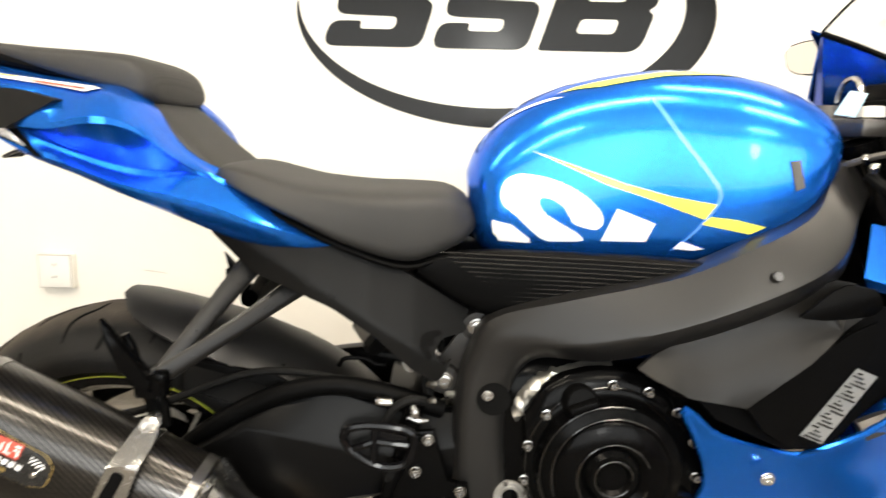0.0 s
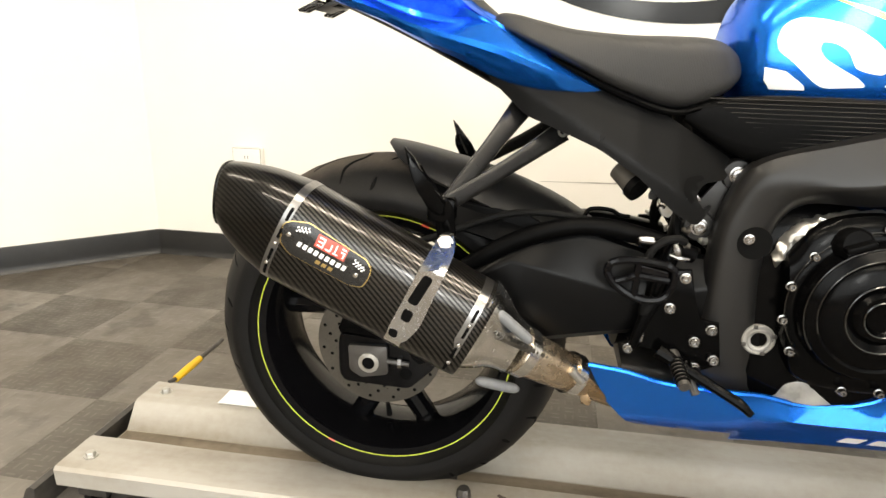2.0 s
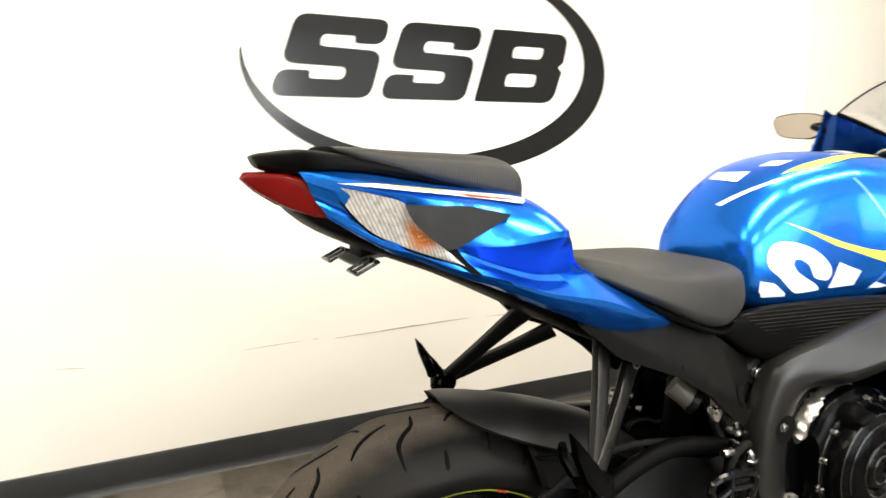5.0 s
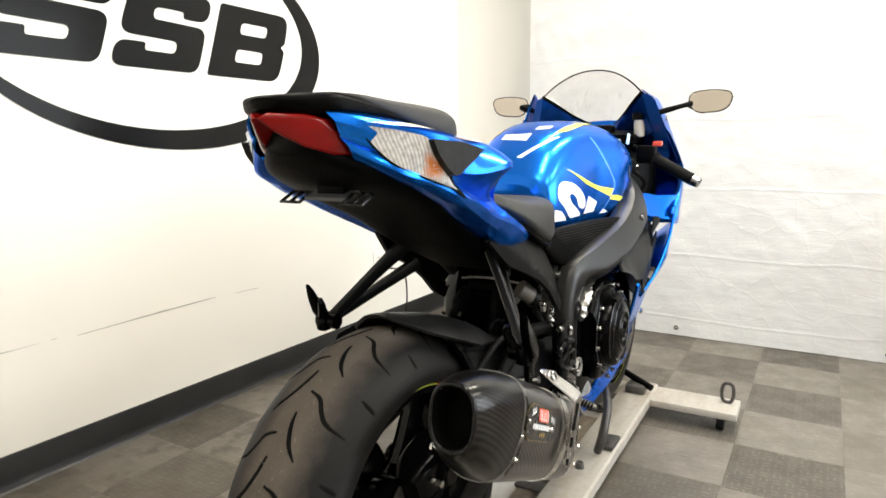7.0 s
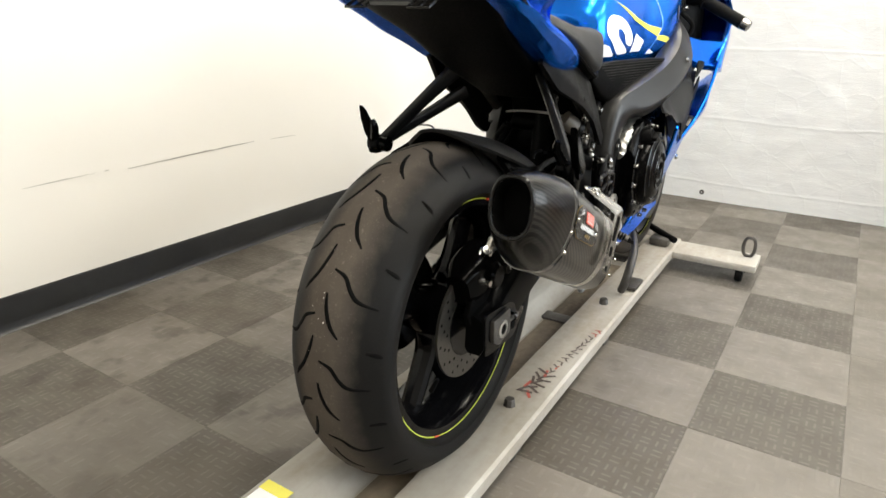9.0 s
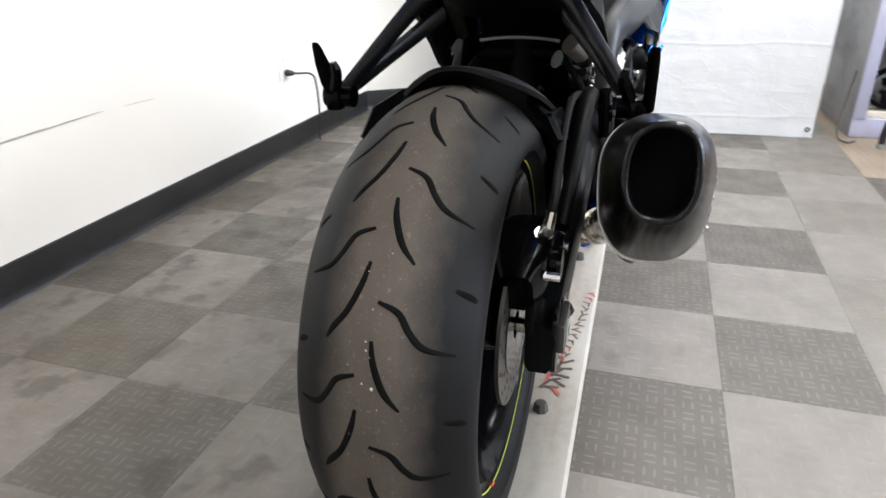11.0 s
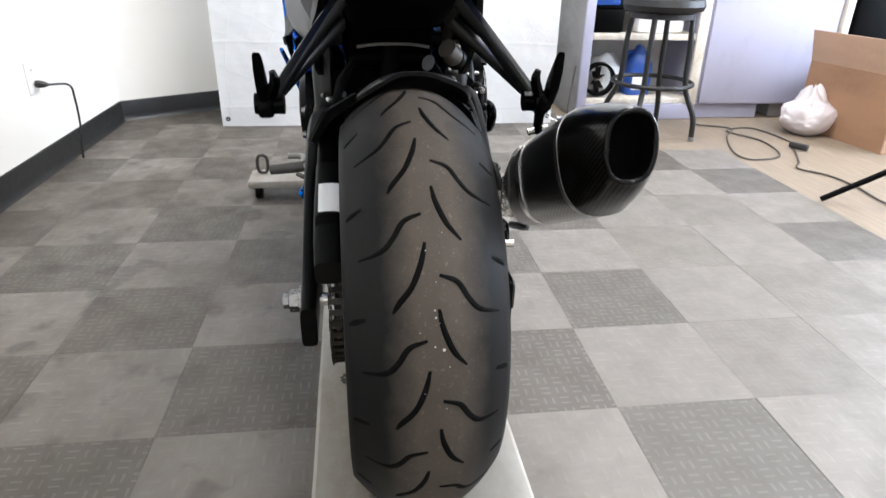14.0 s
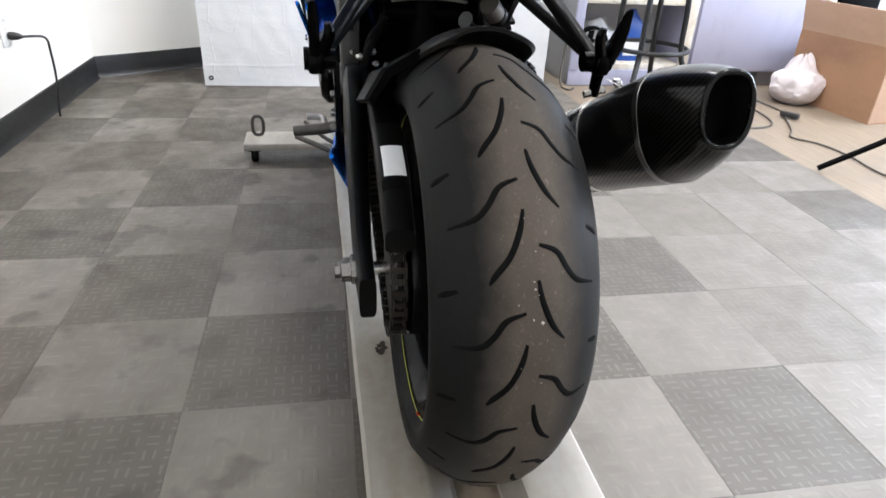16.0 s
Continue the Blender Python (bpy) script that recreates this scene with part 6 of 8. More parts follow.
for k in range(4):
    a = radians(20 + 90 * k)
    part("nut_notch", boxed((-0.003, -0.0005, -0.003), (0.003, 0.0008, 0.003), 0.0005, m=Matrix.Translation((0.595 + 0.021 * math.cos(a), -0.1662, 0.452 + 0.021 * math.sin(a)))), M["dark_steel"], pivot)
for x, y, z in ((0.545, -0.1235, 0.679), (0.502, -0.126, 0.603)):
    lug = part("frame_lug", lathed([(0.0005, 0.008), (0.020, 0.007), (0.023, 0.0), (0.020, -0.03)], (x, y + 0.008, z), (0, -1, 0), 20), M["frame"], bike)
    part("lug_bolt", bolt(bmesh.new(), (x, y, z), (0, -1, 0), 0.0125, 0.008), M["screw"], lug, "bright cap screw")
part("lug_plate", prism([(0.475, 0.612), (0.498, 0.632), (0.540, 0.700), (0.575, 0.695), (0.552, 0.650), (0.528, 0.560), (0.505, 0.578)], -0.118, -0.108, 0.003), M["frame"], bike)

# rear sets
rs = part("rearset_plate", prism([(0.462, 0.550), (0.490, 0.552), (0.506, 0.478), (0.536, 0.476), (0.546, 0.412), (0.500, 0.392), (0.470, 0.430), (0.420, 0.430), (0.410, 0.445), (0.452, 0.495)], -0.176, -0.166, 0.003), M["engine"], bike, "black rear-set plate")
for x, z in ((0.505, 0.446), (0.510, 0.406), (0.534, 0.420), (0.526, 0.466), (0.482, 0.540), (0.466, 0.494), (0.415, 0.428)):
    part("plate_bolt", bolt(bmesh.new(), (x, -0.176, z), (0, -1, 0), 0.0080, 0.008), M["screw"], rs)
GUARD = [(0.372, 0.548), (0.380, 0.562), (0.416, 0.566), (0.462, 0.556), (0.457, 0.520), (0.437, 0.509), (0.408, 0.514), (0.382, 0.532), (0.372, 0.548)]
heel = part("heel_guard", tubed([(x, -0.193, z) for x, z in GUARD], 0.0058, 8, 3), M["gloss_black"], rs, "glossy black open heel guard")
for a, b in (((0.414, 0.564), (0.412, 0.514)), ((0.386, 0.534), (0.414, 0.545)), ((0.413, 0.545), (0.456, 0.540))):
    part("guard_rib", tubed([(a[0], -0.193, a[1]), ((a[0] + b[0]) / 2, -0.194, (a[1] + b[1]) / 2), (b[0], -0.193, b[1])], 0.0052, 8), M["gloss_black"], heel)
part("guard_web", prism(rounded([(0.416, 0.560), (0.456, 0.552), (0.453, 0.542), (0.418, 0.547)], 0.003), -0.194, -0.191, 0.001), M["gloss_black"], heel)
peg = part("foot_peg", tubed([(0.478, -0.176, 0.425), (0.482, -0.205, 0.415), (0.486, -0.238, 0.404)], [0.009, 0.009, 0.008], 12), M["dark_steel"], rs, "knurled dark foot peg")
for k in range(7):
    f = 0.25 + 0.1 * k
    p = Vector((0.478, -0.176, 0.425)).lerp(Vector((0.486, -0.238, 0.404)), f)
    part("grip_ring", lathed([(0.0080, -0.0025), (0.0108, -0.001), (0.0108, 0.001), (0.0080, 0.0025)], p, (0.012, -0.086, -0.033), 12, True), M["swingarm"], peg)
part("brake_pedal", tubed([(0.455, -0.185, 0.432), (0.485, -0.193, 0.416), (0.540, -0.206, 0.388), (0.566, -0.216, 0.376), (0.582, -0.224, 0.364)], [0.011, 0.009, 0.007, 0.0075, 0.005], 10), M["engine"], rs, "black brake pedal")
part("pedal_link", tubed([(0.420, -0.178, 0.430), (0.432, -0.180, 0.478), (0.446, -0.178, 0.508)], [0.006, 0.009, 0.010], 10), M["black_plastic"], rs)
part("master_cylinder", tubed([(0.446, -0.165, 0.505), (0.458, -0.160, 0.560), (0.466, -0.158, 0.590)], [0.012, 0.014, 0.012], 12), M["engine"], rs)
part("hose_sleeve", tubed([(0.413, -0.176, 0.5915), (0.419, -0.176, 0.5910), (0.433, -0.175, 0.5900)], [0.0055, 0.0070, 0.0066], 12), M["screw"], rs, "crimped bright hose end")
part("hose_loop", tubed([(0.426, -0.178, 0.560), (0.434, -0.178, 0.580), (0.450, -0.178, 0.593), (0.466, -0.176, 0.595), (0.476, -0.170, 0.590)], 0.0058, 10), M["rubber"], rs)
part("banjo_union", tubed([(0.461, -0.182, 0.590), (0.464, -0.184, 0.580), (0.468, -0.182, 0.568)], [0.0045, 0.0065, 0.0045], 10), M["screw"], rs, "bright banjo union")
part("union_bolt", tubed([(0.455, -0.184, 0.574), (0.468, -0.186, 0.571), (0.481, -0.184, 0.570)], [0.0028, 0.0040, 0.0022], 8), M["screw"], rs)
part("link_clevis", boxed((0.4215, -0.182, 0.440), (0.4345, -0.172, 0.456), 0.002), M["screw"], rs)
part("link_boot", tubed([(0.432, -0.178, 0.478), (0.434, -0.178, 0.490), (0.440, -0.176, 0.505)], [0.0085, 0.0115, 0.0130], 12), M["rubber"], rs)
part("switch_spring", tubed([(0.492, -0.18, 0.415), (0.512, -0.20, 0.375)], 0.006, 8), M["dark_steel"], rs)
left_set = part("rearset_plate", mirrored(prism([(0.462, 0.550), (0.490, 0.552), (0.506, 0.478), (0.536, 0.476), (0.546, 0.412), (0.500, 0.392), (0.470, 0.430), (0.420, 0.430), (0.410, 0.445), (0.452, 0.495)], -0.182, -0.170, 0.003)), M["engine"], bike, "black rear-set plate")
part("foot_peg", tubed([(0.478, 0.180, 0.425), (0.484, 0.215, 0.418), (0.490, 0.265, 0.412)], [0.012, 0.012, 0.011], 12), M["dark_steel"], left_set)
part("shift_lever", tubed([(0.46, 0.185, 0.43), (0.54, 0.20, 0.40), (0.62, 0.205, 0.40), (0.625, 0.24, 0.402)], 0.007, 10), M["alloy"], left_set)
for x, z in ((0.482, 0.540), (0.466, 0.494), (0.505, 0.446)):
    part("plate_bolt", bolt(bmesh.new(), (x, 0.182, z), (0, 1, 0), 0.0095, 0.008), M["screw"], left_set)

part("linkage_bracket", prism(rounded([(0.440, 0.690), (0.462, 0.676), (0.470, 0.640), (0.458, 0.612), (0.444, 0.622), (0.446, 0.652), (0.432, 0.676)], 0.005), -0.130, -0.122, 0.002), M["alloy"], bike, "bare alloy linkage bracket")
for x, z in ((0.446, 0.672), (0.458, 0.634)):
    part("linkage_bolt", bolt(bmesh.new(), (x - 0.006, -0.126, z), (-1, 0, 0.2), 0.009, 0.010), M["steel"], bike)

# shock, reservoir and clutter behind the engine
part("shock_reservoir", tubed([(0.388, -0.098, 0.678), (0.400, -0.110, 0.666), (0.408, -0.118, 0.657)], 0.0185, 20), M["cord_grey"], bike, "weathered brown-grey shock reservoir")
part("reservoir_cap", tubed([(0.407, -0.117, 0.6575), (0.414, -0.124, 0.652)], 0.0205, 20), M["grey_plastic"], bike, "grey-brown reservoir cap")
part("cap_face", lathed([(0.0005, 0.001), (0.015, 0.001), (0.016, 0.0)], (0.447, -0.0695, 0.6417), (0.60, -0.64, -0.36), 20), M["sleeve"], bike)
part("shock", tubed([(0.53, 0.0, 0.70), (0.50, 0.0, 0.42)], 0.030, 18), M["black_plastic"], bike)
part("inner_guard", body([(0.470, 0.80, 0.505, 0.655, 0, 0.080, 5, 0), (0.510, 0.79, 0.53, 0.62, 0, 0.088, 5, 0), (0.56, 0.77, 0.56, 0.58, 0, 0.086, 5, 0)], 24, 4), M["black_plastic"], bike, "black inner mudguard and battery box")
for z, h in ((0.775, 0.010), (0.735, 0.006)):
    part("guard_rib", boxed((0.455, -0.075, z), (0.473, 0.075, z + h), 0.003), M["black_plastic"], bike)
part("metal_strip", tubed([(0.452, -0.072, 0.672), (0.452, -0.030, 0.677), (0.452, 0.030, 0.677), (0.452, 0.072, 0.672)], 0.003, 8), M["alloy"], bike, "bright metal strip")
part("cross_tube", tubed([(0.520, -0.08, 0.642), (0.520, 0.08, 0.642)], 0.021, 18), M["black_plastic"], bike)
for s in (-1, 1):
    part("subframe_rail", tubed([(0.24, s * 0.088, 0.79), (0.36, s * 0.105, 0.755), (0.48, s * 0.112, 0.68)], 0.012, 12), M["dark_steel"], bike)
for k in range(16):
    y = random.choice((-1, 1)) * (0.09 + 0.06 * random.random())
    p = Vector((0.475 + 0.06 * random.random(), y, 0.49 + 0.11 * random.random()))
    part("engine_fitting", lathed([(0.0005, 0.010), (0.004, 0.009), (0.005, 0.003), (0.007, 0)], p, (-0.7, 0.6 * math.copysign(1, y), 0.2), 8), M["disc" if k % 3 else "alloy"], bike)
for k in range(5):
    s = -1 if k % 2 else 1
    part("hose", tubed([(0.47 + 0.01 * k, s * 0.08, 0.64), (0.48, s * (0.11 + 0.005 * k), 0.60 - 0.02 * k), (0.52, s * 0.12, 0.54 - 0.03 * k), (0.56, s * 0.12, 0.50)], 0.006 + 0.001 * (k % 3), 8), M["rubber"], bike)

# tank
tank = part("fuel_tank", body([(0.530, 0.885, 0.542, 0.790, 0, 0.070, 2.5, 0), (0.548, 0.925, 0.556, 0.770, 0, 0.104, 2.6, 0.05), (0.592, 0.972, 0.600, 0.752, 0, 0.117, 2.9, 0.08), (0.660, 1.008, 0.660, 0.740, 0, 0.128, 3.2, 0.05),
                              (0.755, 1.029, 0.755, 0.735, 0, 0.142, 3.2, 0), (0.820, 1.033, 0.820, 0.735, 0, 0.162, 3.0, 0), (0.886, 1.028, 0.875, 0.752, 0, 0.180, 2.9, 0), (0.950, 1.011, 0.930, 0.785, 0, 0.184, 2.7, 0),
                              (0.988, 0.992, 0.960, 0.820, 0, 0.176, 2.5, 0), (1.010, 0.966, 0.985, 0.845, 0, 0.145, 2.4, 0), (1.022, 0.925, 1.002, 0.870, 0, 0.092, 2.2, 0)], 72, 8), M["blue"], bike, "metallic blue fuel tank with white and yellow graphics", smooth=60)
hook_shape = [(0.570, 0.859), (0.575, 0.879), (0.593, 0.889), (0.627, 0.886), (0.659, 0.875), (0.685, 0.859), (0.702, 0.841), (0.706, 0.828), (0.699, 0.817), (0.680, 0.820), (0.666, 0.825), (0.661, 0.834),
              (0.654, 0.847), (0.637, 0.857), (0.623, 0.858), (0.621, 0.849), (0.629, 0.837), (0.651, 0.824), (0.672, 0.813), (0.684, 0.802), (0.631, 0.799), (0.612, 0.814), (0.593, 0.832), (0.575, 0.845)]
shapes = [("white_decal", rounded(hook_shape, 0.02)), ("white_decal", [(0.561, 0.825), (0.587, 0.820), (0.611, 0.802), (0.613, 0.796), (0.572, 0.796), (0.563, 0.808)]),
          ("white_decal", [(0.721, 0.847), (0.770, 0.829), (0.761, 0.804), (0.704, 0.803)]), ("white_decal", [(0.803, 0.808), (0.832, 0.799), (0.818, 0.796), (0.795, 0.797)]),
          ("yellow_decal", [(0.606, 0.920), (0.662, 0.902), (0.729, 0.880), (0.783, 0.866), (0.837, 0.858), (0.826, 0.838), (0.766, 0.859), (0.707, 0.877), (0.649, 0.902)]),
          ("yellow_decal", [(0.832, 0.842), (0.860, 0.840), (0.898, 0.832), (0.880, 0.822), (0.823, 0.832)])]
for mat, shape in shapes:
    for s in (-1, 1):
        part("graphic", decal(tank, shape, "y", s), M[mat], tank, "white vinyl graphic" if mat == "white_decal" else "yellow vinyl stripe")
for s in (-1, 1):
    part("shoulder_stripe", decal(tank, [(0.645, s * 0.072), (0.70, s * 0.092), (0.76, s * 0.098), (0.86, s * 0.100), (0.95, s * 0.098), (0.985, s * 0.090), (0.985, s * 0.082), (0.95, s * 0.086), (0.86, s * 0.086), (0.76, s * 0.082), (0.70, s * 0.076)], "z", 1), M["yellow_decal"], tank, "pale yellow shoulder stripe")
    part("shoulder_stripe", decal(tank, [(0.76, s * 0.072), (0.86, s * 0.080), (0.95, s * 0.084), (0.985, s * 0.082), (0.985, s * 0.070), (0.95, s * 0.072), (0.86, s * 0.068)], "z", 1), M["white_decal"], tank, "white shoulder stripe")
    edge = [(0.762, 0.989), (0.795, 0.940), (0.827, 0.898), (0.843, 0.868), (0.823, 0.828), (0.797, 0.795)]
    edge = [tuple(q) for q in curve(edge, 4)]
    strip = edge + [(x - 0.005, z - 0.0015) for x, z in reversed(edge)]
    part("film_edge", decal(tank, strip, "y", s, 0.0006), worn("film_edge_blue", (0.05, 0.24, 0.72), 0.2, bump=0.0, coat=1.0), tank, "edge of a clear knee film")
    part("tank_mark", decal(tank, [(0.914, 0.914), (0.926, 0.916), (0.930, 0.900), (0.935, 0.883), (0.925, 0.878), (0.920, 0.893)], "y", s, 0.002), M["dark_steel"], tank, "dark metal tank mark")
for mat, shape in (("white_decal", [(-0.020, 0.982), (0.050, 0.985), (0.049, 0.997), (-0.022, 0.999)]), ("white_decal", [(-0.050, 1.009), (-0.018, 1.008), (-0.020, 1.017), (-0.052, 1.018)]),
                   ("white_decal", [(-0.013, 0.944), (-0.077, 0.989), (-0.087, 0.990), (-0.026, 0.942)]), ("yellow_decal", [(0.105, 1.003), (0.079, 1.007), (0.087, 0.982)])):
    part("graphic", decal(tank, shape, "x", -1), M[mat], tank, "white vinyl graphic" if mat == "white_decal" else "yellow vinyl stripe")
part("filler_cap", lathed([(0.0005, 0.012), (0.040, 0.011), (0.046, 0.008), (0.050, 0)], (0.93, 0, 1.014), (0.25, 0, 1), 32), M["alloy"], tank)

# trim panel below the tank, ribbed for grip
panel = [(0.468, 0.773, 0.462, 0.752, -0.118, 0.010, 3.5, 0), (0.530, 0.786, 0.530, 0.709, -0.124, 0.014, 3.5, 0), (0.590, 0.789, 0.586, 0.700, -0.132, 0.016, 3.5, 0), (0.690, 0.789, 0.690, 0.722, -0.146, 0.018, 3.5, 0), (0.770, 0.789, 0.772, 0.748, -0.164, 0.018, 3.5, 0), (0.830, 0.787, 0.835, 0.778, -0.184, 0.014, 3.5, 0)]
for s in (-1, 1):
    bm = body(panel, 20, 6)
    ob = part("tank_trim", mirrored(bm) if s > 0 else bm, M["black_plastic"], bike, "black ribbed trim panel below the tank")
    bm = bmesh.new()
    for k in range(13):
        z0 = 0.783 - 0.006 * k
        x1 = 0.815 - 0.010 * k
        x0 = 0.492 + 0.0095 * k
        if x1 - x0 > 0.03:
            pts = []
            for f in np.linspace(0, 1, 8):
                x = x0 + (x1 - x0) * f
                y = np.interp(x, [0.468, 0.53, 0.59, 0.69, 0.77, 0.83], [0.127, 0.1370, 0.1470, 0.1630, 0.1815, 0.197])
                pts.append((x, s * (y + 0.0002), z0))
            tube(bm, pts, 0.0010, 5, 1)
    part("grip_ribs", bm, M["rib"], ob)

# seat
seat = part("rider_seat", body([(0.190, 0.886, 0.188, 0.874, 0, 0.096, 3.2, 0), (0.204, 0.892, 0.200, 0.866, 0, 0.118, 4.4, 0.02), (0.228, 0.889, 0.222, 0.858, 0, 0.132, 5.0, 0.05), (0.260, 0.881, 0.248, 0.846, 0, 0.142, 5.4, 0.07), (0.310, 0.870, 0.300, 0.822, 0, 0.153, 5.6, 0.06), (0.384, 0.864, 0.372, 0.786, 0, 0.157, 5.6, 0.02),
                               (0.440, 0.864, 0.450, 0.764, 0, 0.150, 5.2, 0), (0.496, 0.862, 0.512, 0.782, 0, 0.126, 4.6, 0), (0.526, 0.850, 0.538, 0.800, 0, 0.096, 3.6, 0), (0.538, 0.836, 0.546, 0.812, 0, 0.070, 2.6, 0)], 56, 6), M["seat"], bike, "dark grey ribbed rider seat with a blunt nose", smooth=50)
part("seat_base", body([(0.200, 0.868, 0.198, 0.858, 0, 0.110, 4, 0), (0.300, 0.824, 0.298, 0.812, 0, 0.146, 4, 0), (0.380, 0.790, 0.378, 0.776, 0, 0.149, 4, 0), (0.450, 0.770, 0.450, 0.756, 0, 0.142, 4, 0), (0.512, 0.786, 0.514, 0.774, 0, 0.118, 4, 0)], 28, 4), M["black_plastic"], seat, "black seat base")
pad = part("passenger_pad", body([(-0.128, 1.046, -0.124, 1.036, 0, 0.060, 2.8, 0), (-0.105, 1.045, -0.097, 1.022, 0, 0.084, 3.2, 0), (-0.047, 1.040, -0.034, 1.003, 0, 0.101, 3.8, 0.03), (0.025, 1.036, 0.034, 0.986, 0, 0.110, 4.4, 0.04), (0.072, 1.032, 0.078, 0.974, 0, 0.113, 4.4, 0.03), (0.096, 1.023, 0.100, 0.966, 0, 0.110, 3.8, 0), (0.108, 1.008, 0.110, 0.970, 0, 0.098, 3.0, 0), (0.112, 0.994, 0.113, 0.978, 0, 0.080, 2.6, 0)], 48, 6), M["seat"], bike, "dark grey passenger pad", smooth=50)
part("pad_base", body([(-0.100, 1.016, -0.096, 1.006, 0, 0.080, 4, 0), (-0.03, 1.000, -0.03, 0.990, 0, 0.098, 4, 0), (0.070, 0.974, 0.070, 0.960, 0, 0.106, 4, 0), (0.102, 0.964, 0.102, 0.954, 0, 0.100, 4, 0)], 24, 4), M["black_plastic"], pad, "black edge under the pad")
part("seat_bridge", body([(0.070, 0.990, 0.055, 0.950, 0, 0.094, 4, 0), (0.112, 0.966, 0.095, 0.920, 0, 0.104, 4, 0), (0.154, 0.926, 0.135, 0.885, 0, 0.108, 4, 0), (0.200, 0.888, 0.180, 0.860, 0, 0.108, 4, 0)], 28, 4), M["seat"], bike, "dark grey panel between the seats")

# tail: blue cowl, black tray and lamps
COWL = [((-.176, .050, 1.022), (-.172, .069, 1.018), (-.160, .080, .990), (-.153, .083, .978), (-.146, .087, .965), (-.132, .076, .955)),
        ((-.112, .070, 1.016), (-.110, .134, 1.002), (-.106, .127, .962), (-.104, .130, .950), (-.100, .138, .934), (-.085, .122, .926)),
        ((-.080, .074, 1.012), (-.082, .163, .995), (-.078, .150, .952), (-.074, .150, .942), (-.064, .155, .921), (-.048, .132, .911)),
        ((-.035, .080, 1.003), (-.035, .174, .988), (-.034, .172, .937), (-.030, .164, .930), (-.022, .169, .903), (-.010, .142, .894)),
        ((.030, .085, .995), (.030, .166, .978), (.025, .197, .934), (.030, .160, .905), (.035, .178, .888), (.045, .146, .872)),
        ((.085, .090, .986), (.085, .166, .976), (.090, .216, .944), (.088, .150, .885), (.090, .178, .868), (.100, .144, .846)),
        ((.118, .090, .955), (.120, .136, .950), (.124, .186, .934), (.130, .139, .879), (.140, .175, .855), (.150, .138, .825)),
        ((.150, .090, .915), (.154, .118, .907), (.162, .146, .894), (.182, .132, .877), (.200, .172, .840), (.200, .132, .803)),
        ((.220, .090, .868), (.225, .116, .862), (.230, .122, .858), (.245, .138, .846), (.262, .166, .818), (.262, .128, .783)),
        ((.310, .090, .815), (.315, .118, .812), (.320, .124, .810), (.325, .132, .806), (.330, .142, .795), (.330, .118, .779)),
        ((.360, .100, .786), (.362, .110, .785), (.364, .114, .784), (.366, .116, .782), (.367, .117, .780), (.366, .110, .776))]


COVER = [(0.186, 0.806), (0.220, 0.812), (0.364, 0.790), (0.400, 0.780), (0.440, 0.758), (0.536, 0.700), (0.530, 0.672), (0.497, 0.668), (0.486, 0.650), (0.500, 0.632), (0.512, 0.640), (0.493, 0.608), (0.458, 0.628), (0.409, 0.673), (0.351, 0.710), (0.303, 0.730), (0.246, 0.752)]


def cover_side(x, z):
    """Outer face of the side cover: two planes that meet along a falling crease."""
    base = float(np.interp(x, [0.18, 0.25, 0.32, 0.40, 0.46, 0.54], [0.112, 0.128, 0.140, 0.147, 0.146, 0.134]))
    ridge = 0.790 - 0.60 * (x - 0.24) ** 1 + 0.25 * max(0.0, x - 0.24) * max(0.0, 0.42 - x)
    return -(base - 0.35 * max(0.0, z - ridge) - 0.30 * max(0.0, ridge - 0.045 - z))


def cowl_side(s):
    """One flank of the tail: top, upper crease, wing edge, hollow, lower lip, underside."""
    lines = [curve([st[k] for st in COWL], 6) for k in range(6)]
    bm = bmesh.new()
    rows = []
    for n in range(len(lines[0])):
        t, u, w, d, l, b = [Vector(line[n]) for line in lines]
        row = [t, t.lerp(u, 0.5) + Vector((0, 0, 0.003)), u.lerp(t, 0.10), u.lerp(w, 0.10), u.lerp(w, 0.5) + Vector((0, 0.004, 0.001)), w.lerp(u, 0.10), w.lerp(d, 0.08), w.lerp(d, 0.5) - Vector((0, 0.004, 0)),
               d.lerp(w, 0.06), d.lerp(l, 0.2), d.lerp(l, 0.6) + Vector((0, 0.001, 0.001)), l.lerp(d, 0.12), l.lerp(b, 0.14), l.lerp(b, 0.6) + Vector((0, 0.004, -0.002)), b, Vector((b.x, b.y - 0.034, b.z + 0.004))]
        rows.append([bm.verts.new((q.x, s * q.y, q.z)) for q in row])
    for r0, r1 in zip(rows, rows[1:]):
        for i in range(len(r0) - 1):
            bm.faces.new((r0[i], r0[i + 1], r1[i + 1], r1[i]))
    bmesh.ops.recalc_face_normals(bm, faces=bm.faces)
    bmesh.ops.solidify(bm, geom=bm.faces[:], thickness=0.003)
    return bm


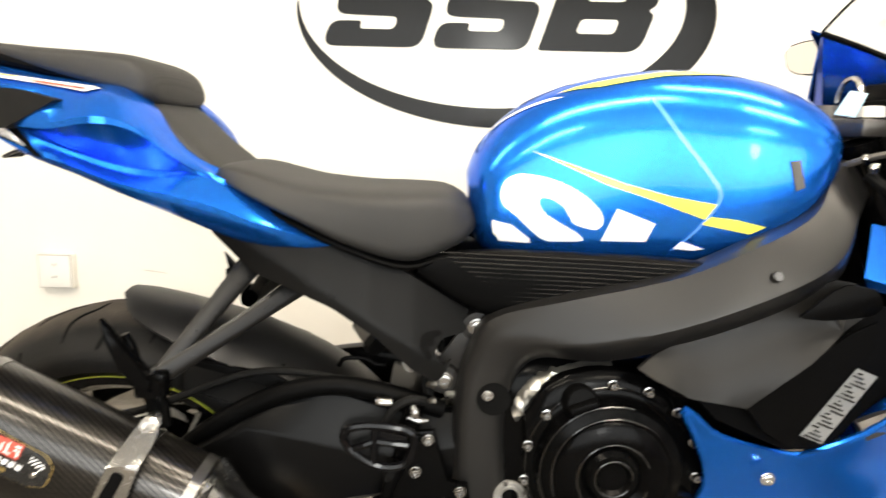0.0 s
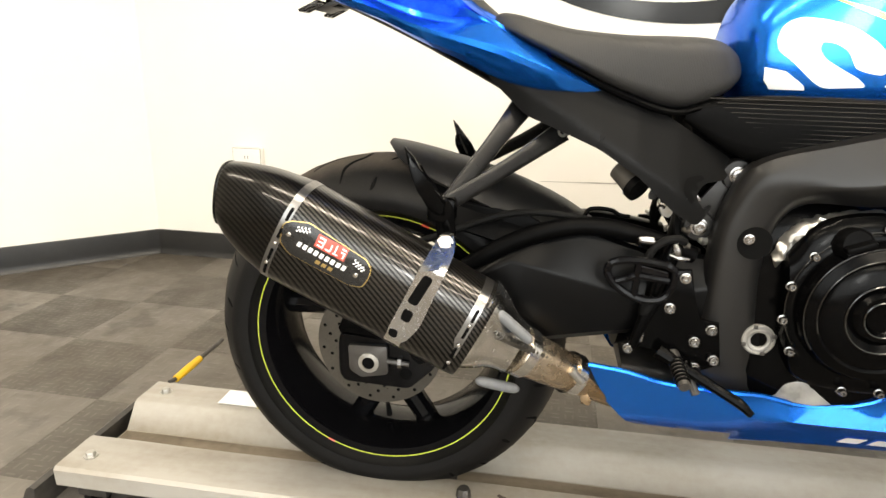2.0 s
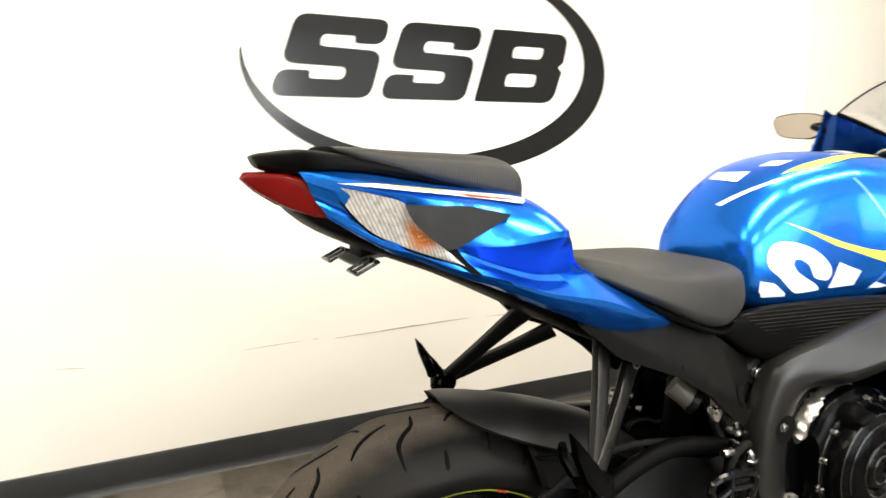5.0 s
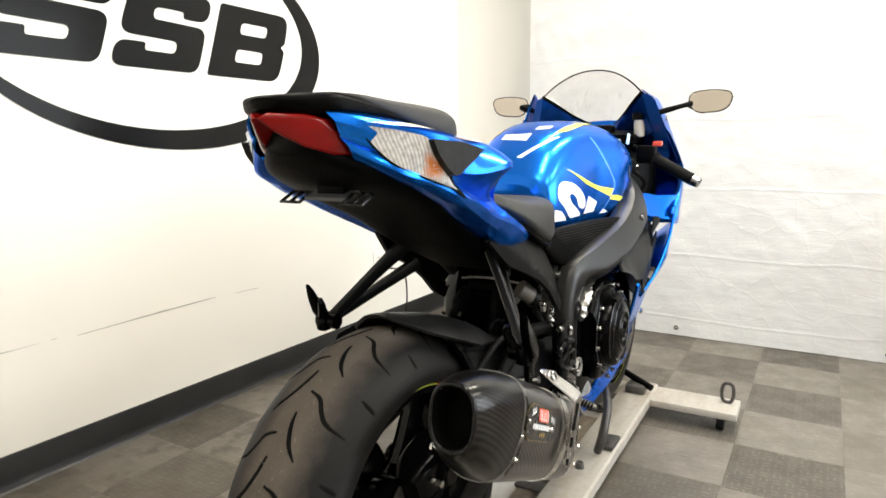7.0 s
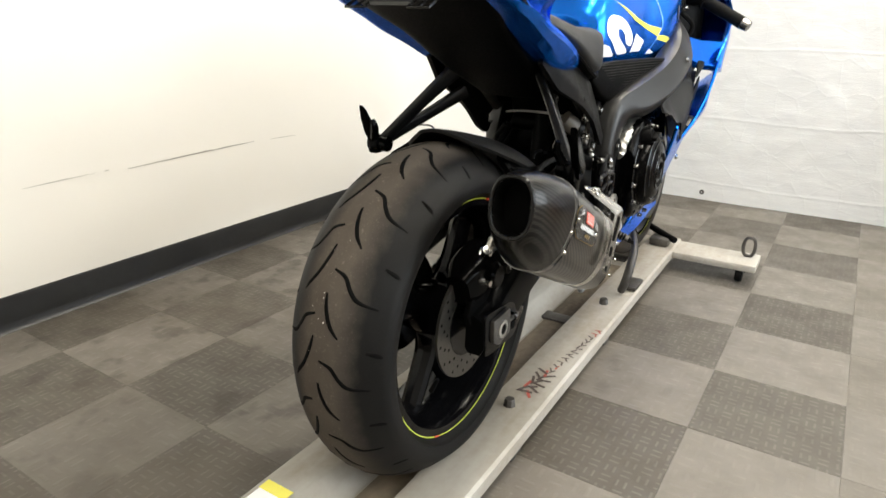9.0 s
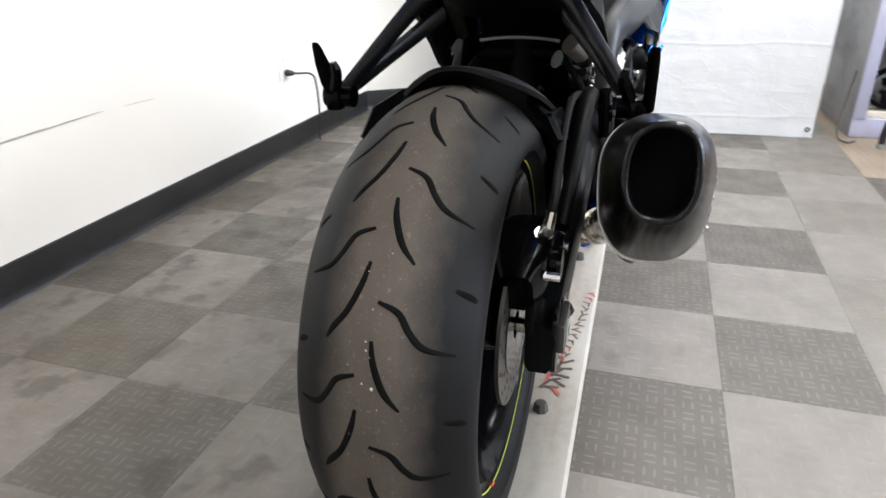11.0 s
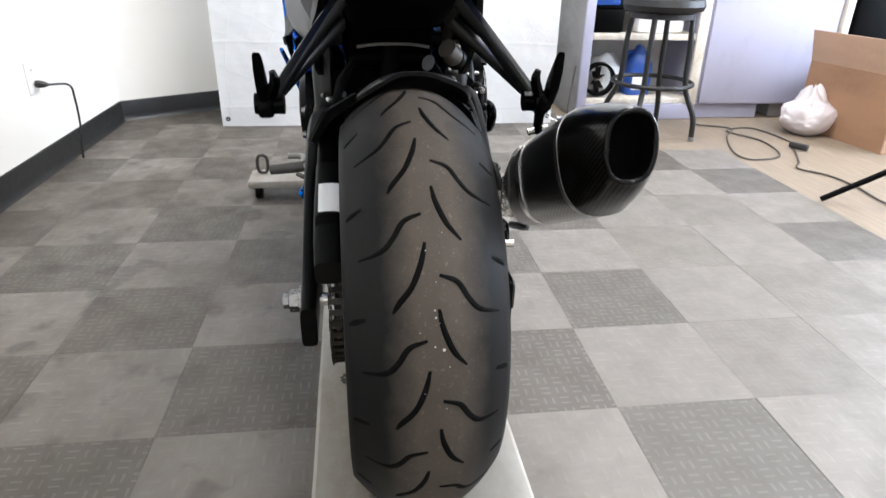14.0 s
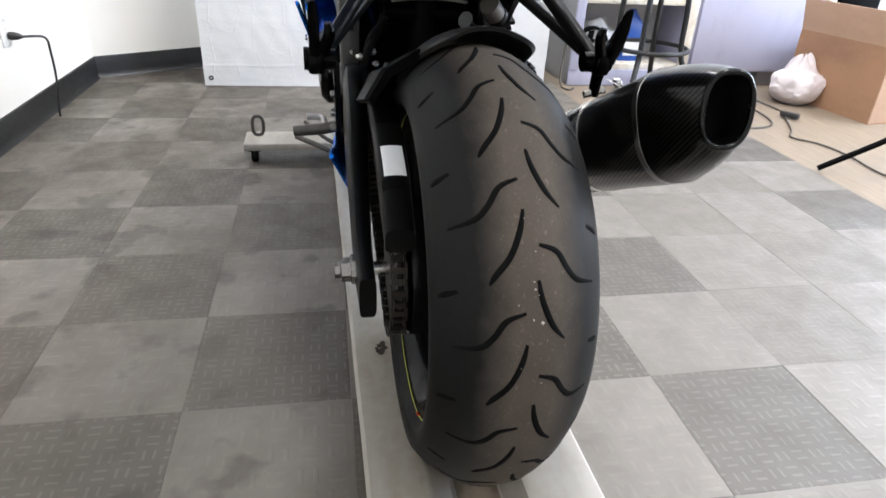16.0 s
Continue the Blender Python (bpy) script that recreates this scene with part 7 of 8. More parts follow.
flanks = {s: part("tail_cowl", cowl_side(s), M["blue"], bike, "metallic blue tail cowl flank with a sharp wing edge", smooth=24) for s in (-1, 1)}
part("cowl_liner", body([(-0.150, 1.008, -0.135, 0.972, 0, 0.070, 4, 0), (-0.03, 0.985, -0.02, 0.915, 0, 0.110, 4, 0), (0.08, 0.965, 0.09, 0.868, 0, 0.108, 4, 0), (0.20, 0.868, 0.20, 0.815, 0, 0.105, 4, 0), (0.33, 0.800, 0.33, 0.780, 0, 0.098, 4, 0)], 20, 4), M["black_plastic"], bike)
part("tail_top", body([(-0.214, 1.035, -0.206, 1.020, 0, 0.022, 2.6, 0), (-0.204, 1.038, -0.194, 1.016, 0, 0.044, 3.2, 0), (-0.186, 1.040, -0.178, 1.013, 0, 0.066, 3.6, 0), (-0.160, 1.042, -0.155, 1.012, 0, 0.086, 4, 0), (-0.10, 1.034, -0.09, 1.006, 0, 0.094, 3, 0), (0.02, 1.012, 0.02, 0.985, 0, 0.104, 3, 0), (0.09, 0.992, 0.09, 0.965, 0, 0.098, 3, 0)], 28, 5), M["black_plastic"], bike, "black plastic tail top")
tray = part("under_tray", body([(-0.186, 0.992, -0.166, 0.962, 0, 0.034, 2.6, 0.2), (-0.156, 0.985, -0.140, 0.943, 0, 0.064, 3, 0.28), (-0.118, 0.982, -0.100, 0.922, 0, 0.100, 3.4, 0.16), (-0.075, 0.972, -0.050, 0.902, 0, 0.128, 3.6, 0.0), (-0.01, 0.945, 0.010, 0.878, 0, 0.128, 4, 0.0), (0.06, 0.90, 0.08, 0.846, 0, 0.108, 4, 0.0), (0.14, 0.86, 0.16, 0.806, 0, 0.104, 4, 0.0), (0.22, 0.83, 0.23, 0.770, 0, 0.100, 4, 0), (0.33, 0.80, 0.34, 0.72, 0, 0.092, 4, 0)], 28, 5), M["black_plastic"], bike, "black plastic tail tray")
for s in (-1, 1):
    lamp_outline = [(s * 0.002, 1.008), (s * 0.014, 1.016), (s * 0.048, 1.014), (s * 0.064, 1.008), (s * 0.072, 0.988), (s * 0.080, 0.961), (s * 0.062, 0.961), (s * 0.036, 0.972), (s * 0.014, 0.990)]
    bm = bmesh.new()
    front = [bm.verts.new((-0.238 + 0.95 * abs(y) + 0.50 * (1.017 - z) - 3.0 * max(0.0, 0.995 - z) ** 2, y, z)) for y, z in lamp_outline]
    back = [bm.verts.new((v.co.x + 0.05, v.co.y * 0.95, v.co.z)) for v in front]
    faces = [bm.faces.new(front), bm.faces.new(list(reversed(back)))]
    n = len(front)
    faces += [bm.faces.new((front[i], back[i], back[(i + 1) % n], front[(i + 1) % n])) for i in range(n)]
    bmesh.ops.bevel(bm, geom=faces[0].edges[:], offset=0.007, segments=4, profile=0.5, affect="EDGES")
    part("tail_lamp", bm, M["red_lens"], bike, "glossy red tail lamp lens")
    tail = flanks[s]
    edge = curve([(-0.143, s * 0.094, 1.0005), (-0.131, s * 0.106, 0.978), (-0.118, s * 0.119, 0.959), (-0.101, s * 0.134, 0.9435), (-0.064, s * 0.156, 0.9265), (-0.016, s * 0.170, 0.910)], 5)
    under = curve([(-0.112, s * 0.139, 0.993), (-0.084, s * 0.166, 0.983), (-0.073, s * 0.168, 0.962), (-0.056, s * 0.169, 0.945), (-0.037, s * 0.170, 0.930), (-0.014, s * 0.170, 0.911)], 5)
    bm = bmesh.new()
    rows = [[bm.verts.new(Vector(p).lerp(Vector(q), f) + Vector((0, s * 0.012 * f * (1 - f), 0))) for f in np.linspace(0, 1, 9)] for p, q in zip(edge, under)]
    for r0, r1 in zip(rows, rows[1:]):
        for i in range(8):
            bm.faces.new((r0[i], r0[i + 1], r1[i + 1], r1[i]))
    bmesh.ops.recalc_face_normals(bm, faces=bm.faces)
    lens = part("turn_signal", bm, M["signal_lens"], bike, "clear fluted turn signal lens with an amber core", smooth=60)
    part("lamp_rim", tubed(edge, 0.0016, 6, 1), M["black_plastic"], lens)
    panel = rounded([(-0.088, 0.9815), (-0.013, 0.9775), (0.037, 0.966), (0.022, 0.958), (-0.006, 0.943), (-0.030, 0.932), (-0.040, 0.931), (-0.060, 0.944), (-0.077, 0.961)], 0.004)
    bm = bmesh.new()
    face = [bm.verts.new((x, s * (0.181 + 0.04 * x + 0.10 * (0.98 - z) + 0.10 * max(0.0, x + 0.02)), z)) for x, z in panel]
    back = [bm.verts.new((v.co.x + 0.008, v.co.y - s * 0.022, v.co.z - 0.001)) for v in face]
    bm.faces.new(face)
    n = len(face)
    for i in range(n):
        bm.faces.new((face[i], back[i], back[(i + 1) % n], face[(i + 1) % n]))
    bmesh.ops.recalc_face_normals(bm, faces=bm.faces)
    part("tail_infill", bm, M["rib"], tail, "dark infill panel", smooth=30)
    part("lamp_seat", decal(tail, [(-0.042, 0.936), (-0.026, 0.934), (-0.009, 0.9125), (0.008, 0.897), (-0.002, 0.8985), (-0.018, 0.909)], "y", s, 0.0022, 0.006), M["black_plastic"], tail)
    part("tail_stripe", decal(tail, [(-0.140, 1.0035), (-0.084, 0.9965), (-0.021, 0.9885), (0.030, 0.9815), (0.062, 0.9765), (0.074, 0.9815), (0.060, 0.9850), (-0.027, 0.9945), (-0.105, 1.0035)], "y", s, 0.0032, 0.005), M["white_decal"], tail, "white tail stripe")
    part("tail_stripe", decal(tail, [(-0.02, 0.9915), (0.055, 0.982), (0.058, 0.980), (0.0, 0.9865)], "y", s, 0.0042, 0.005), M["red_decal"], tail, "thin red stripe")
    part("tail_stripe", decal(tail, [(-0.10, 1.0025), (-0.03, 0.9945), (-0.03, 0.993), (-0.09, 1.0)], "y", s, 0.0042, 0.005), M["yellow_decal"], tail, "thin yellow stripe")
    bm = shell(rounded(COVER, 0.010), cover_side, 0.010, 0.010)
    sc = part("side_cover", mirrored(bm) if s > 0 else bm, M["grey_plastic"], bike, "dark grey textured side cover with a crease", smooth=45)
    part("cover_scoop", decal(sc, rounded([(0.470, 0.676), (0.494, 0.680), (0.500, 0.668), (0.488, 0.650), (0.498, 0.634), (0.484, 0.638), (0.468, 0.656)], 0.010), "y", s, 0.0015), M["slot"], sc, "dark hollow in the side cover")
    part("scoop_bracket", prism(rounded([(0.478, 0.666), (0.488, 0.668), (0.490, 0.652), (0.498, 0.644), (0.490, 0.640), (0.480, 0.650)], 0.004), s * 0.138, s * 0.142, 0.001), M["screw"], sc)
lp = part("plate_bracket", prism([(-0.100, 0.900), (-0.060, 0.912), (-0.056, 0.908), (-0.096, 0.895)], -0.035, 0.040, 0.001), M["sleeve"], bike, "small grey plate bracket with square eyes")
for y in (-0.055, 0.060):
    for dy in (-0.018, 0.0, 0.018):
        part("eye_bar", boxed((-0.016, y + dy - 0.0022, -0.002), (0.016, y + dy + 0.0022, 0.002), 0.001, m=pose(-0.094, 0, 0.899, 0, -25, 0)), M["badge_black"], lp)
    for dx in (-0.015, 0.015):
        part("eye_bar", boxed((dx - 0.002, y - 0.020, -0.002), (dx + 0.002, y + 0.020, 0.002), 0.001, m=pose(-0.094, 0, 0.899, 0, -25, 0)), M["badge_black"], lp)
part("bracket_stem", boxed((-0.085, -0.022, 0.902), (-0.050, 0.028, 0.930), 0.003), M["black_plastic"], bike)

# passenger peg hangers
for s in (-1, 1):
    hanger = part("peg_hanger", body([(0.236, 0.790, 0.262, 0.762, s * 0.094, 0.010, 3.5, 0), (0.196, 0.724, 0.215, 0.705, s * 0.145, 0.010, 3.5, 0), (0.138, 0.640, 0.152, 0.622, s * 0.208, 0.010, 3.5, 0)], 14, 4), M["hanger"], bike, "satin black forked passenger peg hanger")
    part("hanger_arm", body([(0.292, 0.742, 0.310, 0.716, s * 0.100, 0.009, 3.5, 0), (0.225, 0.694, 0.238, 0.674, s * 0.150, 0.009, 3.5, 0), (0.142, 0.645, 0.152, 0.622, s * 0.208, 0.009, 3.5, 0)], 14, 4), M["hanger"], hanger)
    part("knuckle", tubed([(0.143, s * 0.188, 0.629), (0.143, s * 0.232, 0.629)], 0.016, 14), M["engine"], hanger)
    part("knuckle", boxed((0.122, -0.012, -0.022), (0.162, 0.012, 0.012), 0.006, m=Matrix.Translation((0, s * 0.215, 0.632))), M["engine"], hanger)
    part("folded_peg", prism([(0.092, 0.712), (0.104, 0.700), (0.126, 0.664), (0.150, 0.640), (0.146, 0.622), (0.128, 0.626), (0.112, 0.652), (0.100, 0.682)], s * 0.221 if s < 0 else 0.209, s * 0.236 if s < 0 else 0.224, 0.004), M["engine"], hanger, "folded black foot peg")
    part("peg_hook", tubed([(0.118, s * 0.205, 0.645), (0.108, s * 0.196, 0.668), (0.104, s * 0.198, 0.684)], [0.009, 0.008, 0.005], 8), M["engine"], hanger)
    for x, z in ((0.246, 0.776), (0.300, 0.728)):
        part("hanger_bolt", bolt(bmesh.new(), (x, s * 0.106, z), (0, s, 0), 0.010, 0.008), M["dark_steel"], hanger)
part("silencer_link", body([(0.128, 0.626, 0.154, 0.626, -0.222, 0.012, 3, 0), (0.134, 0.606, 0.162, 0.606, -0.219, 0.007, 3, 0), (0.138, 0.574, 0.164, 0.574, -0.218, 0.006, 3, 0)], 14, 4), M["engine"], bike)

# fairings
def lower_side(x, z):
    rear = float(np.interp(z, [0.22, 0.262, 0.300, 0.312, 0.400, 0.52], [0.072, 0.116, 0.149, 0.156, 0.193, 0.225]))
    front = float(np.interp(z, [0.22, 0.28, 0.318, 0.332, 0.362, 0.42, 0.52, 0.645, 0.76], [0.070, 0.120, 0.154, 0.170, 0.160, 0.182, 0.220, 0.258, 0.270]))
    y = (rear + (front - rear) * smoothstep(0.52, 0.70, x)) * (1 - 0.10 * smoothstep(0.78, 1.1, x) * (1 - smoothstep(0.52, 0.64, z)))
    return -(y * (1 - 0.55 * smoothstep(1.08, 1.38, x) * (1 - smoothstep(0.6, 0.8, z))))


belly = [(0.360, 0.404), (0.415, 0.396), (0.472, 0.380), (0.565, 0.372), (0.610, 0.368), (0.680, 0.354), (0.760, 0.370), (0.815, 0.430), (0.838, 0.505), (0.812, 0.573), (0.785, 0.619), (0.800, 0.612), (0.839, 0.581), (0.937, 0.550), (0.983, 0.562), (1.035, 0.605), (1.09, 0.690), (1.13, 0.765),
         (1.30, 0.735), (1.335, 0.66), (1.27, 0.54), (1.17, 0.40), (1.05, 0.305), (0.90, 0.266), (0.76, 0.264), (0.596, 0.256), (0.592, 0.280), (0.445, 0.283), (0.430, 0.289), (0.392, 0.336)]
for s in (-1, 1):
    bm = shell(belly, lower_side, 0.004, 0.025, (0.262, 0.28, 0.300, 0.312, 0.332, 0.347, 0.362, 0.42, 0.52, 0.645))
    ob = part("lower_fairing", mirrored(bm) if s > 0 else bm, M["blue"], bike, "metallic blue lower fairing", smooth=50)
    rim = curve([(x, lower_side(x, z), z) for x, z in belly[:18]], 3)
    part("fairing_lip", tubed([(q[0], -s * q[1], q[2]) for q in rim], 0.0045, 8, 1), M["blue"], ob)
    for k in range(5):
        x = 0.743 + 0.043 * k
        part("fairing_bar", decal(ob, [(x, 0.280), (x + 0.030, 0.280), (x + 0.036, 0.298), (x + 0.006, 0.298)], "y", s), M["white_decal"], ob, "white vinyl bar")
    part("fairing_bolt", bolt(bmesh.new(), (0.905, s * 0.232, 0.524), (0, s, 0), 0.009, 0.006), M["steel"], ob)
part("belly_pan", body([(0.44, 0.33, 0.44, 0.300, 0, 0.12, 4, 0), (0.60, 0.31, 0.60, 0.270, 0, 0.12, 4, 0), (0.90, 0.30, 0.90, 0.272, 0, 0.115, 4, 0), (1.10, 0.36, 1.12, 0.345, 0, 0.14, 4, 0)], 24, 4), M["black_plastic"], bike)


def air_side(x, z):
    top = float(np.interp(x, [0.746, 0.826, 0.888, 0.982, 1.018], [0.664, 0.692, 0.717, 0.729, 0.724]))
    low = float(np.interp(x, [0.746, 0.825, 0.932, 1.018], [0.664, 0.629, 0.681, 0.724]))
    f = min(max((top - z) / max(top - low, 0.004), 0.0), 1.0)
    return -(0.206 + 0.045 * (x - 0.746) + 0.030 * f)


def flap_side(x, z):
    return -0.243 + 0.10 * max(0.0, 0.63 + 0.49 * (x - 0.825) - z)


air = [(0.735, 0.662), (0.783, 0.690), (0.863, 0.720), (0.915, 0.744), (0.944, 0.768), (0.965, 0.776), (0.990, 0.772), (1.005, 0.752), (1.004, 0.732), (0.973, 0.716), (0.930, 0.680), (0.862, 0.622), (0.795, 0.632)]
flap = [(0.862, 0.622), (0.930, 0.680), (0.973, 0.716), (1.004, 0.732), (1.006, 0.700), (0.975, 0.650), (0.945, 0.600), (0.925, 0.568), (0.890, 0.590)]


def duct_side(x, z):
    """Raised round mouth where the duct meets the fairing."""
    return -(0.232 + 0.020 * math.cos(min(abs(z - 0.757 - 0.30 * (x - 0.965)) / 0.022, 1.5)))


def dark_side(x, z):
    return -0.215


def nose_side(x, z):
    y = float(np.interp(z, [0.72, 0.77, 0.83, 0.90, 1.0, 1.05, 1.10, 1.13], [0.264, 0.268, 0.274, 0.276, 0.236, 0.216, 0.196, 0.165]))
    return -(y * (1 - 0.62 * smoothstep(1.22, 1.52, x)))


nose = [(1.115, 1.128), (1.150, 1.100), (1.160, 1.018), (1.195, 1.000), (1.222, 0.940), (1.215, 0.870), (1.170, 0.812), (1.110, 0.772), (1.150, 0.735), (1.31, 0.725), (1.46, 0.75), (1.52, 0.83), (1.46, 0.93), (1.34, 1.03), (1.22, 1.105)]
for s in (-1, 1):
    bm = shell(air, air_side, 0.006, 0.03)
    ob = part("air_panel", mirrored(bm) if s > 0 else bm, M["air_grey"], bike, "grey textured air duct panel tilted upwards")
    bm = shell(flap, flap_side, 0.004, 0.03)
    mouth = shell(rounded([(0.905, 0.738), (0.944, 0.768), (0.965, 0.777), (0.992, 0.773), (1.006, 0.752), (1.004, 0.738), (0.975, 0.735), (0.940, 0.734)], 0.006), duct_side, 0.004, 0.012)
    part("duct_mouth", mirrored(mouth) if s > 0 else mouth, M["black_plastic"], ob, "black round mouth of the air duct", smooth=50)
    part("duct_flap", mirrored(bm) if s > 0 else bm, M["black_plastic"], ob, "black lower face of the air duct")
    bm = shell([(0.79, 0.645), (0.90, 0.640), (0.955, 0.692), (1.01, 0.745), (1.10, 0.74), (1.08, 0.66), (1.02, 0.605), (0.985, 0.560), (0.93, 0.556), (0.84, 0.595)], dark_side, 0.004, 0.05)
    inner = part("inner_panel", mirrored(bm) if s > 0 else bm, M["black_plastic"], bike, "black inner fairing panel")
    lab = part("print_label", decal(inner, [(0.944, 0.578), (0.974, 0.566), (1.032, 0.656), (1.002, 0.668)], "y", s, 0.003), M["label_grey"], inner, "pale warning label with rows of dark print bars")
    for k in range(20):
        f = (k + 0.6) / 20.6
        x, z = 0.944 + 0.058 * f, 0.578 + 0.090 * f
        a, b = 0.12 + 0.10 * (k * 7 % 3), 0.90 - 0.16 * (k * 5 % 4)
        part("print_bar", decal(inner, [(x + 0.030 * a, z - 0.012 * a - 0.0012), (x + 0.030 * b, z - 0.012 * b - 0.0012), (x + 0.030 * b + 0.0012, z - 0.012 * b + 0.0009), (x + 0.030 * a + 0.0012, z - 0.012 * a + 0.0009)], "y", s, 0.0042), M["badge_black"], lab)
    part("radiator_hose", tubed([(1.02, s * 0.222, 0.585), (1.05, s * 0.226, 0.60), (1.09, s * 0.222, 0.60)], 0.014, 10), M["dark_steel"], bike)
    bm = shell(nose, nose_side, 0.004, 0.04)
    ob = part("upper_fairing", mirrored(bm) if s > 0 else bm, M["blue"], bike, "metallic blue upper fairing", smooth=50)
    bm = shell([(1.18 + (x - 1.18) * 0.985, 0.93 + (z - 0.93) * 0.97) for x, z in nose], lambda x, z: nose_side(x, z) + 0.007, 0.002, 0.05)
    part("fairing_liner", mirrored(bm) if s > 0 else bm, M["blue_shaded"], ob, "inner face in blue darkened for shade")
    part("fairing_bolt", bolt(bmesh.new(), (1.175, s * 0.225, 1.045), (0, s, 0), 0.008, 0.005), M["steel"], ob)
    bm = bmesh.new()
    top = [(1.030, s * 0.176, 0.838), (1.100, s * 0.215, 0.822), (1.185, s * 0.272, 0.818)]
    low = [(1.010, s * 0.205, 0.778), (1.075, s * 0.236, 0.760), (1.150, s * 0.270, 0.752)]
    under = [(1.020, s * 0.200, 0.765), (1.085, s * 0.226, 0.748), (1.160, s * 0.258, 0.742)]
    rows = [[bm.verts.new(q) for q in row] for row in (top, low, under)]
    for r0, r1 in zip(rows, rows[1:]):
        for i in range(2):
            bm.faces.new((r0[i], r0[i + 1], r1[i + 1], r1[i]))
    bmesh.ops.recalc_face_normals(bm, faces=bm.faces)
    bmesh.ops.solidify(bm, geom=bm.faces[:], thickness=0.004)
    part("fairing_shelf", bm, M["blue"], ob, "blue inner shelf of the fairing")

# windscreen
bm = bmesh.new()
rows = []
for v in np.linspace(0, 1, 14):
    row = []
    for u in np.linspace(-1, 1, 25):
        rearx, rearz = 1.150 - 0.030 * abs(u) ** 2, 1.193 - 0.074 * abs(u) ** 2.2
        x = rearx * (1 - v) + 1.46 * v
        z = rearz * (1 - v) + (1.00 - 0.02 * u * u) * v + 0.05 * math.sin(math.pi * v)
        row.append(bm.verts.new((x, -0.014 * (1 - v) + u * (0.151 * (1 - v) + 0.145 * v), z)))
    rows.append(row)
for a, b in zip(rows, rows[1:]):
    for i in range(24):
        bm.faces.new((a[i], a[i + 1], b[i + 1], b[i]))
bmesh.ops.solidify(bm, geom=bm.faces[:], thickness=0.003)
ws = part("windscreen", bm, M["screen"], bike, "lightly smoked windscreen", smooth=60)
ws.visible_shadow = False
rim = [(1.150 - 0.030 * u * u, u * 0.151 - 0.014, 1.193 - 0.074 * abs(u) ** 2.2) for u in np.linspace(-1, 1, 21)]
part("screen_edge", tubed(rim, 0.0022, 6, 1), M["black_plastic"], ws)
part("nose_panel", body([(1.36, 1.05, 1.30, 0.86, 0, 0.13, 3, 0), (1.46, 0.99, 1.42, 0.78, 0, 0.11, 3, 0), (1.53, 0.90, 1.50, 0.78, 0, 0.06, 2.5, 0)], 24, 5), M["blue"], bike)
for s in (-1, 1):
    cheek = bmesh.new()
    outer = [(1.138, s * 0.192, 1.108), (1.125, s * 0.163, 1.121), (1.17, s * 0.130, 1.098), (1.23, s * 0.090, 1.066), (1.30, s * 0.045, 1.038)]
    inner = [(1.160, s * 0.230, 1.014), (1.155, s * 0.195, 1.010), (1.19, s * 0.150, 1.004), (1.23, s * 0.090, 0.998), (1.27, s * 0.045, 0.990)]
    if s > 0:
        outer, inner = [[(x, y * 0.86, z) for x, y, z in row] for row in (outer, inner)]
    deep = [(x + 0.03, y + s * 0.008, z - 0.085) for x, y, z in inner]
    rows = [[cheek.verts.new(q) for q in row] for row in (outer, inner, deep)]
    for r0, r1 in zip(rows, rows[1:]):
        for i in range(4):
            cheek.faces.new((r0[i], r0[i + 1], r1[i + 1], r1[i]))
    bmesh.ops.recalc_face_normals(cheek, faces=cheek.faces)
    bmesh.ops.solidify(cheek, geom=cheek.faces[:], thickness=0.003)
    ck = part("inner_cheek", cheek, M["blue_shaded"], bike, "inner cowl cheek below the screen, its blue darkened for shade")
    part("cheek_trim", tubed([(x - 0.004, y, z - 0.003) for x, y, z in outer[1:]], 0.005, 8), M["black_plastic"], ck)
part("dash_panel", body([(1.13, 1.00, 1.13, 0.97, 0, 0.15, 4, 0), (1.22, 1.015, 1.22, 0.97, 0, 0.15, 4, 0), (1.36, 1.01, 1.36, 0.96, 0, 0.11, 4, 0)], 20, 4), M["black_plastic"], bike)
# Black block added to stop white showing through the cockpit gap.
part("inner_cowl", body([(1.14, 0.975, 1.10, 0.70, 0, 0.13, 4, 0), (1.22, 0.985, 1.20, 0.66, 0, 0.19, 4, 0), (1.34, 0.98, 1.33, 0.66, 0, 0.17, 4, 0)], 24, 4), M["black_plastic"], bike, "black filler block for the dark clutter inside the cowl")
part("stem_ring", tubed([(1.10 + 0.004 * math.cos(a), 0.012 + 0.034 * math.cos(a), 1.000 + 0.034 * math.sin(a)) for a in np.linspace(0, math.pi, 12)], 0.0035, 8, 1), M["steel"], bike, "bright curved ring over the steering stem")
part("instrument", boxed((1.15, -0.075, 0.99), (1.20, 0.075, 1.03), 0.012), M["black_plastic"], bike)

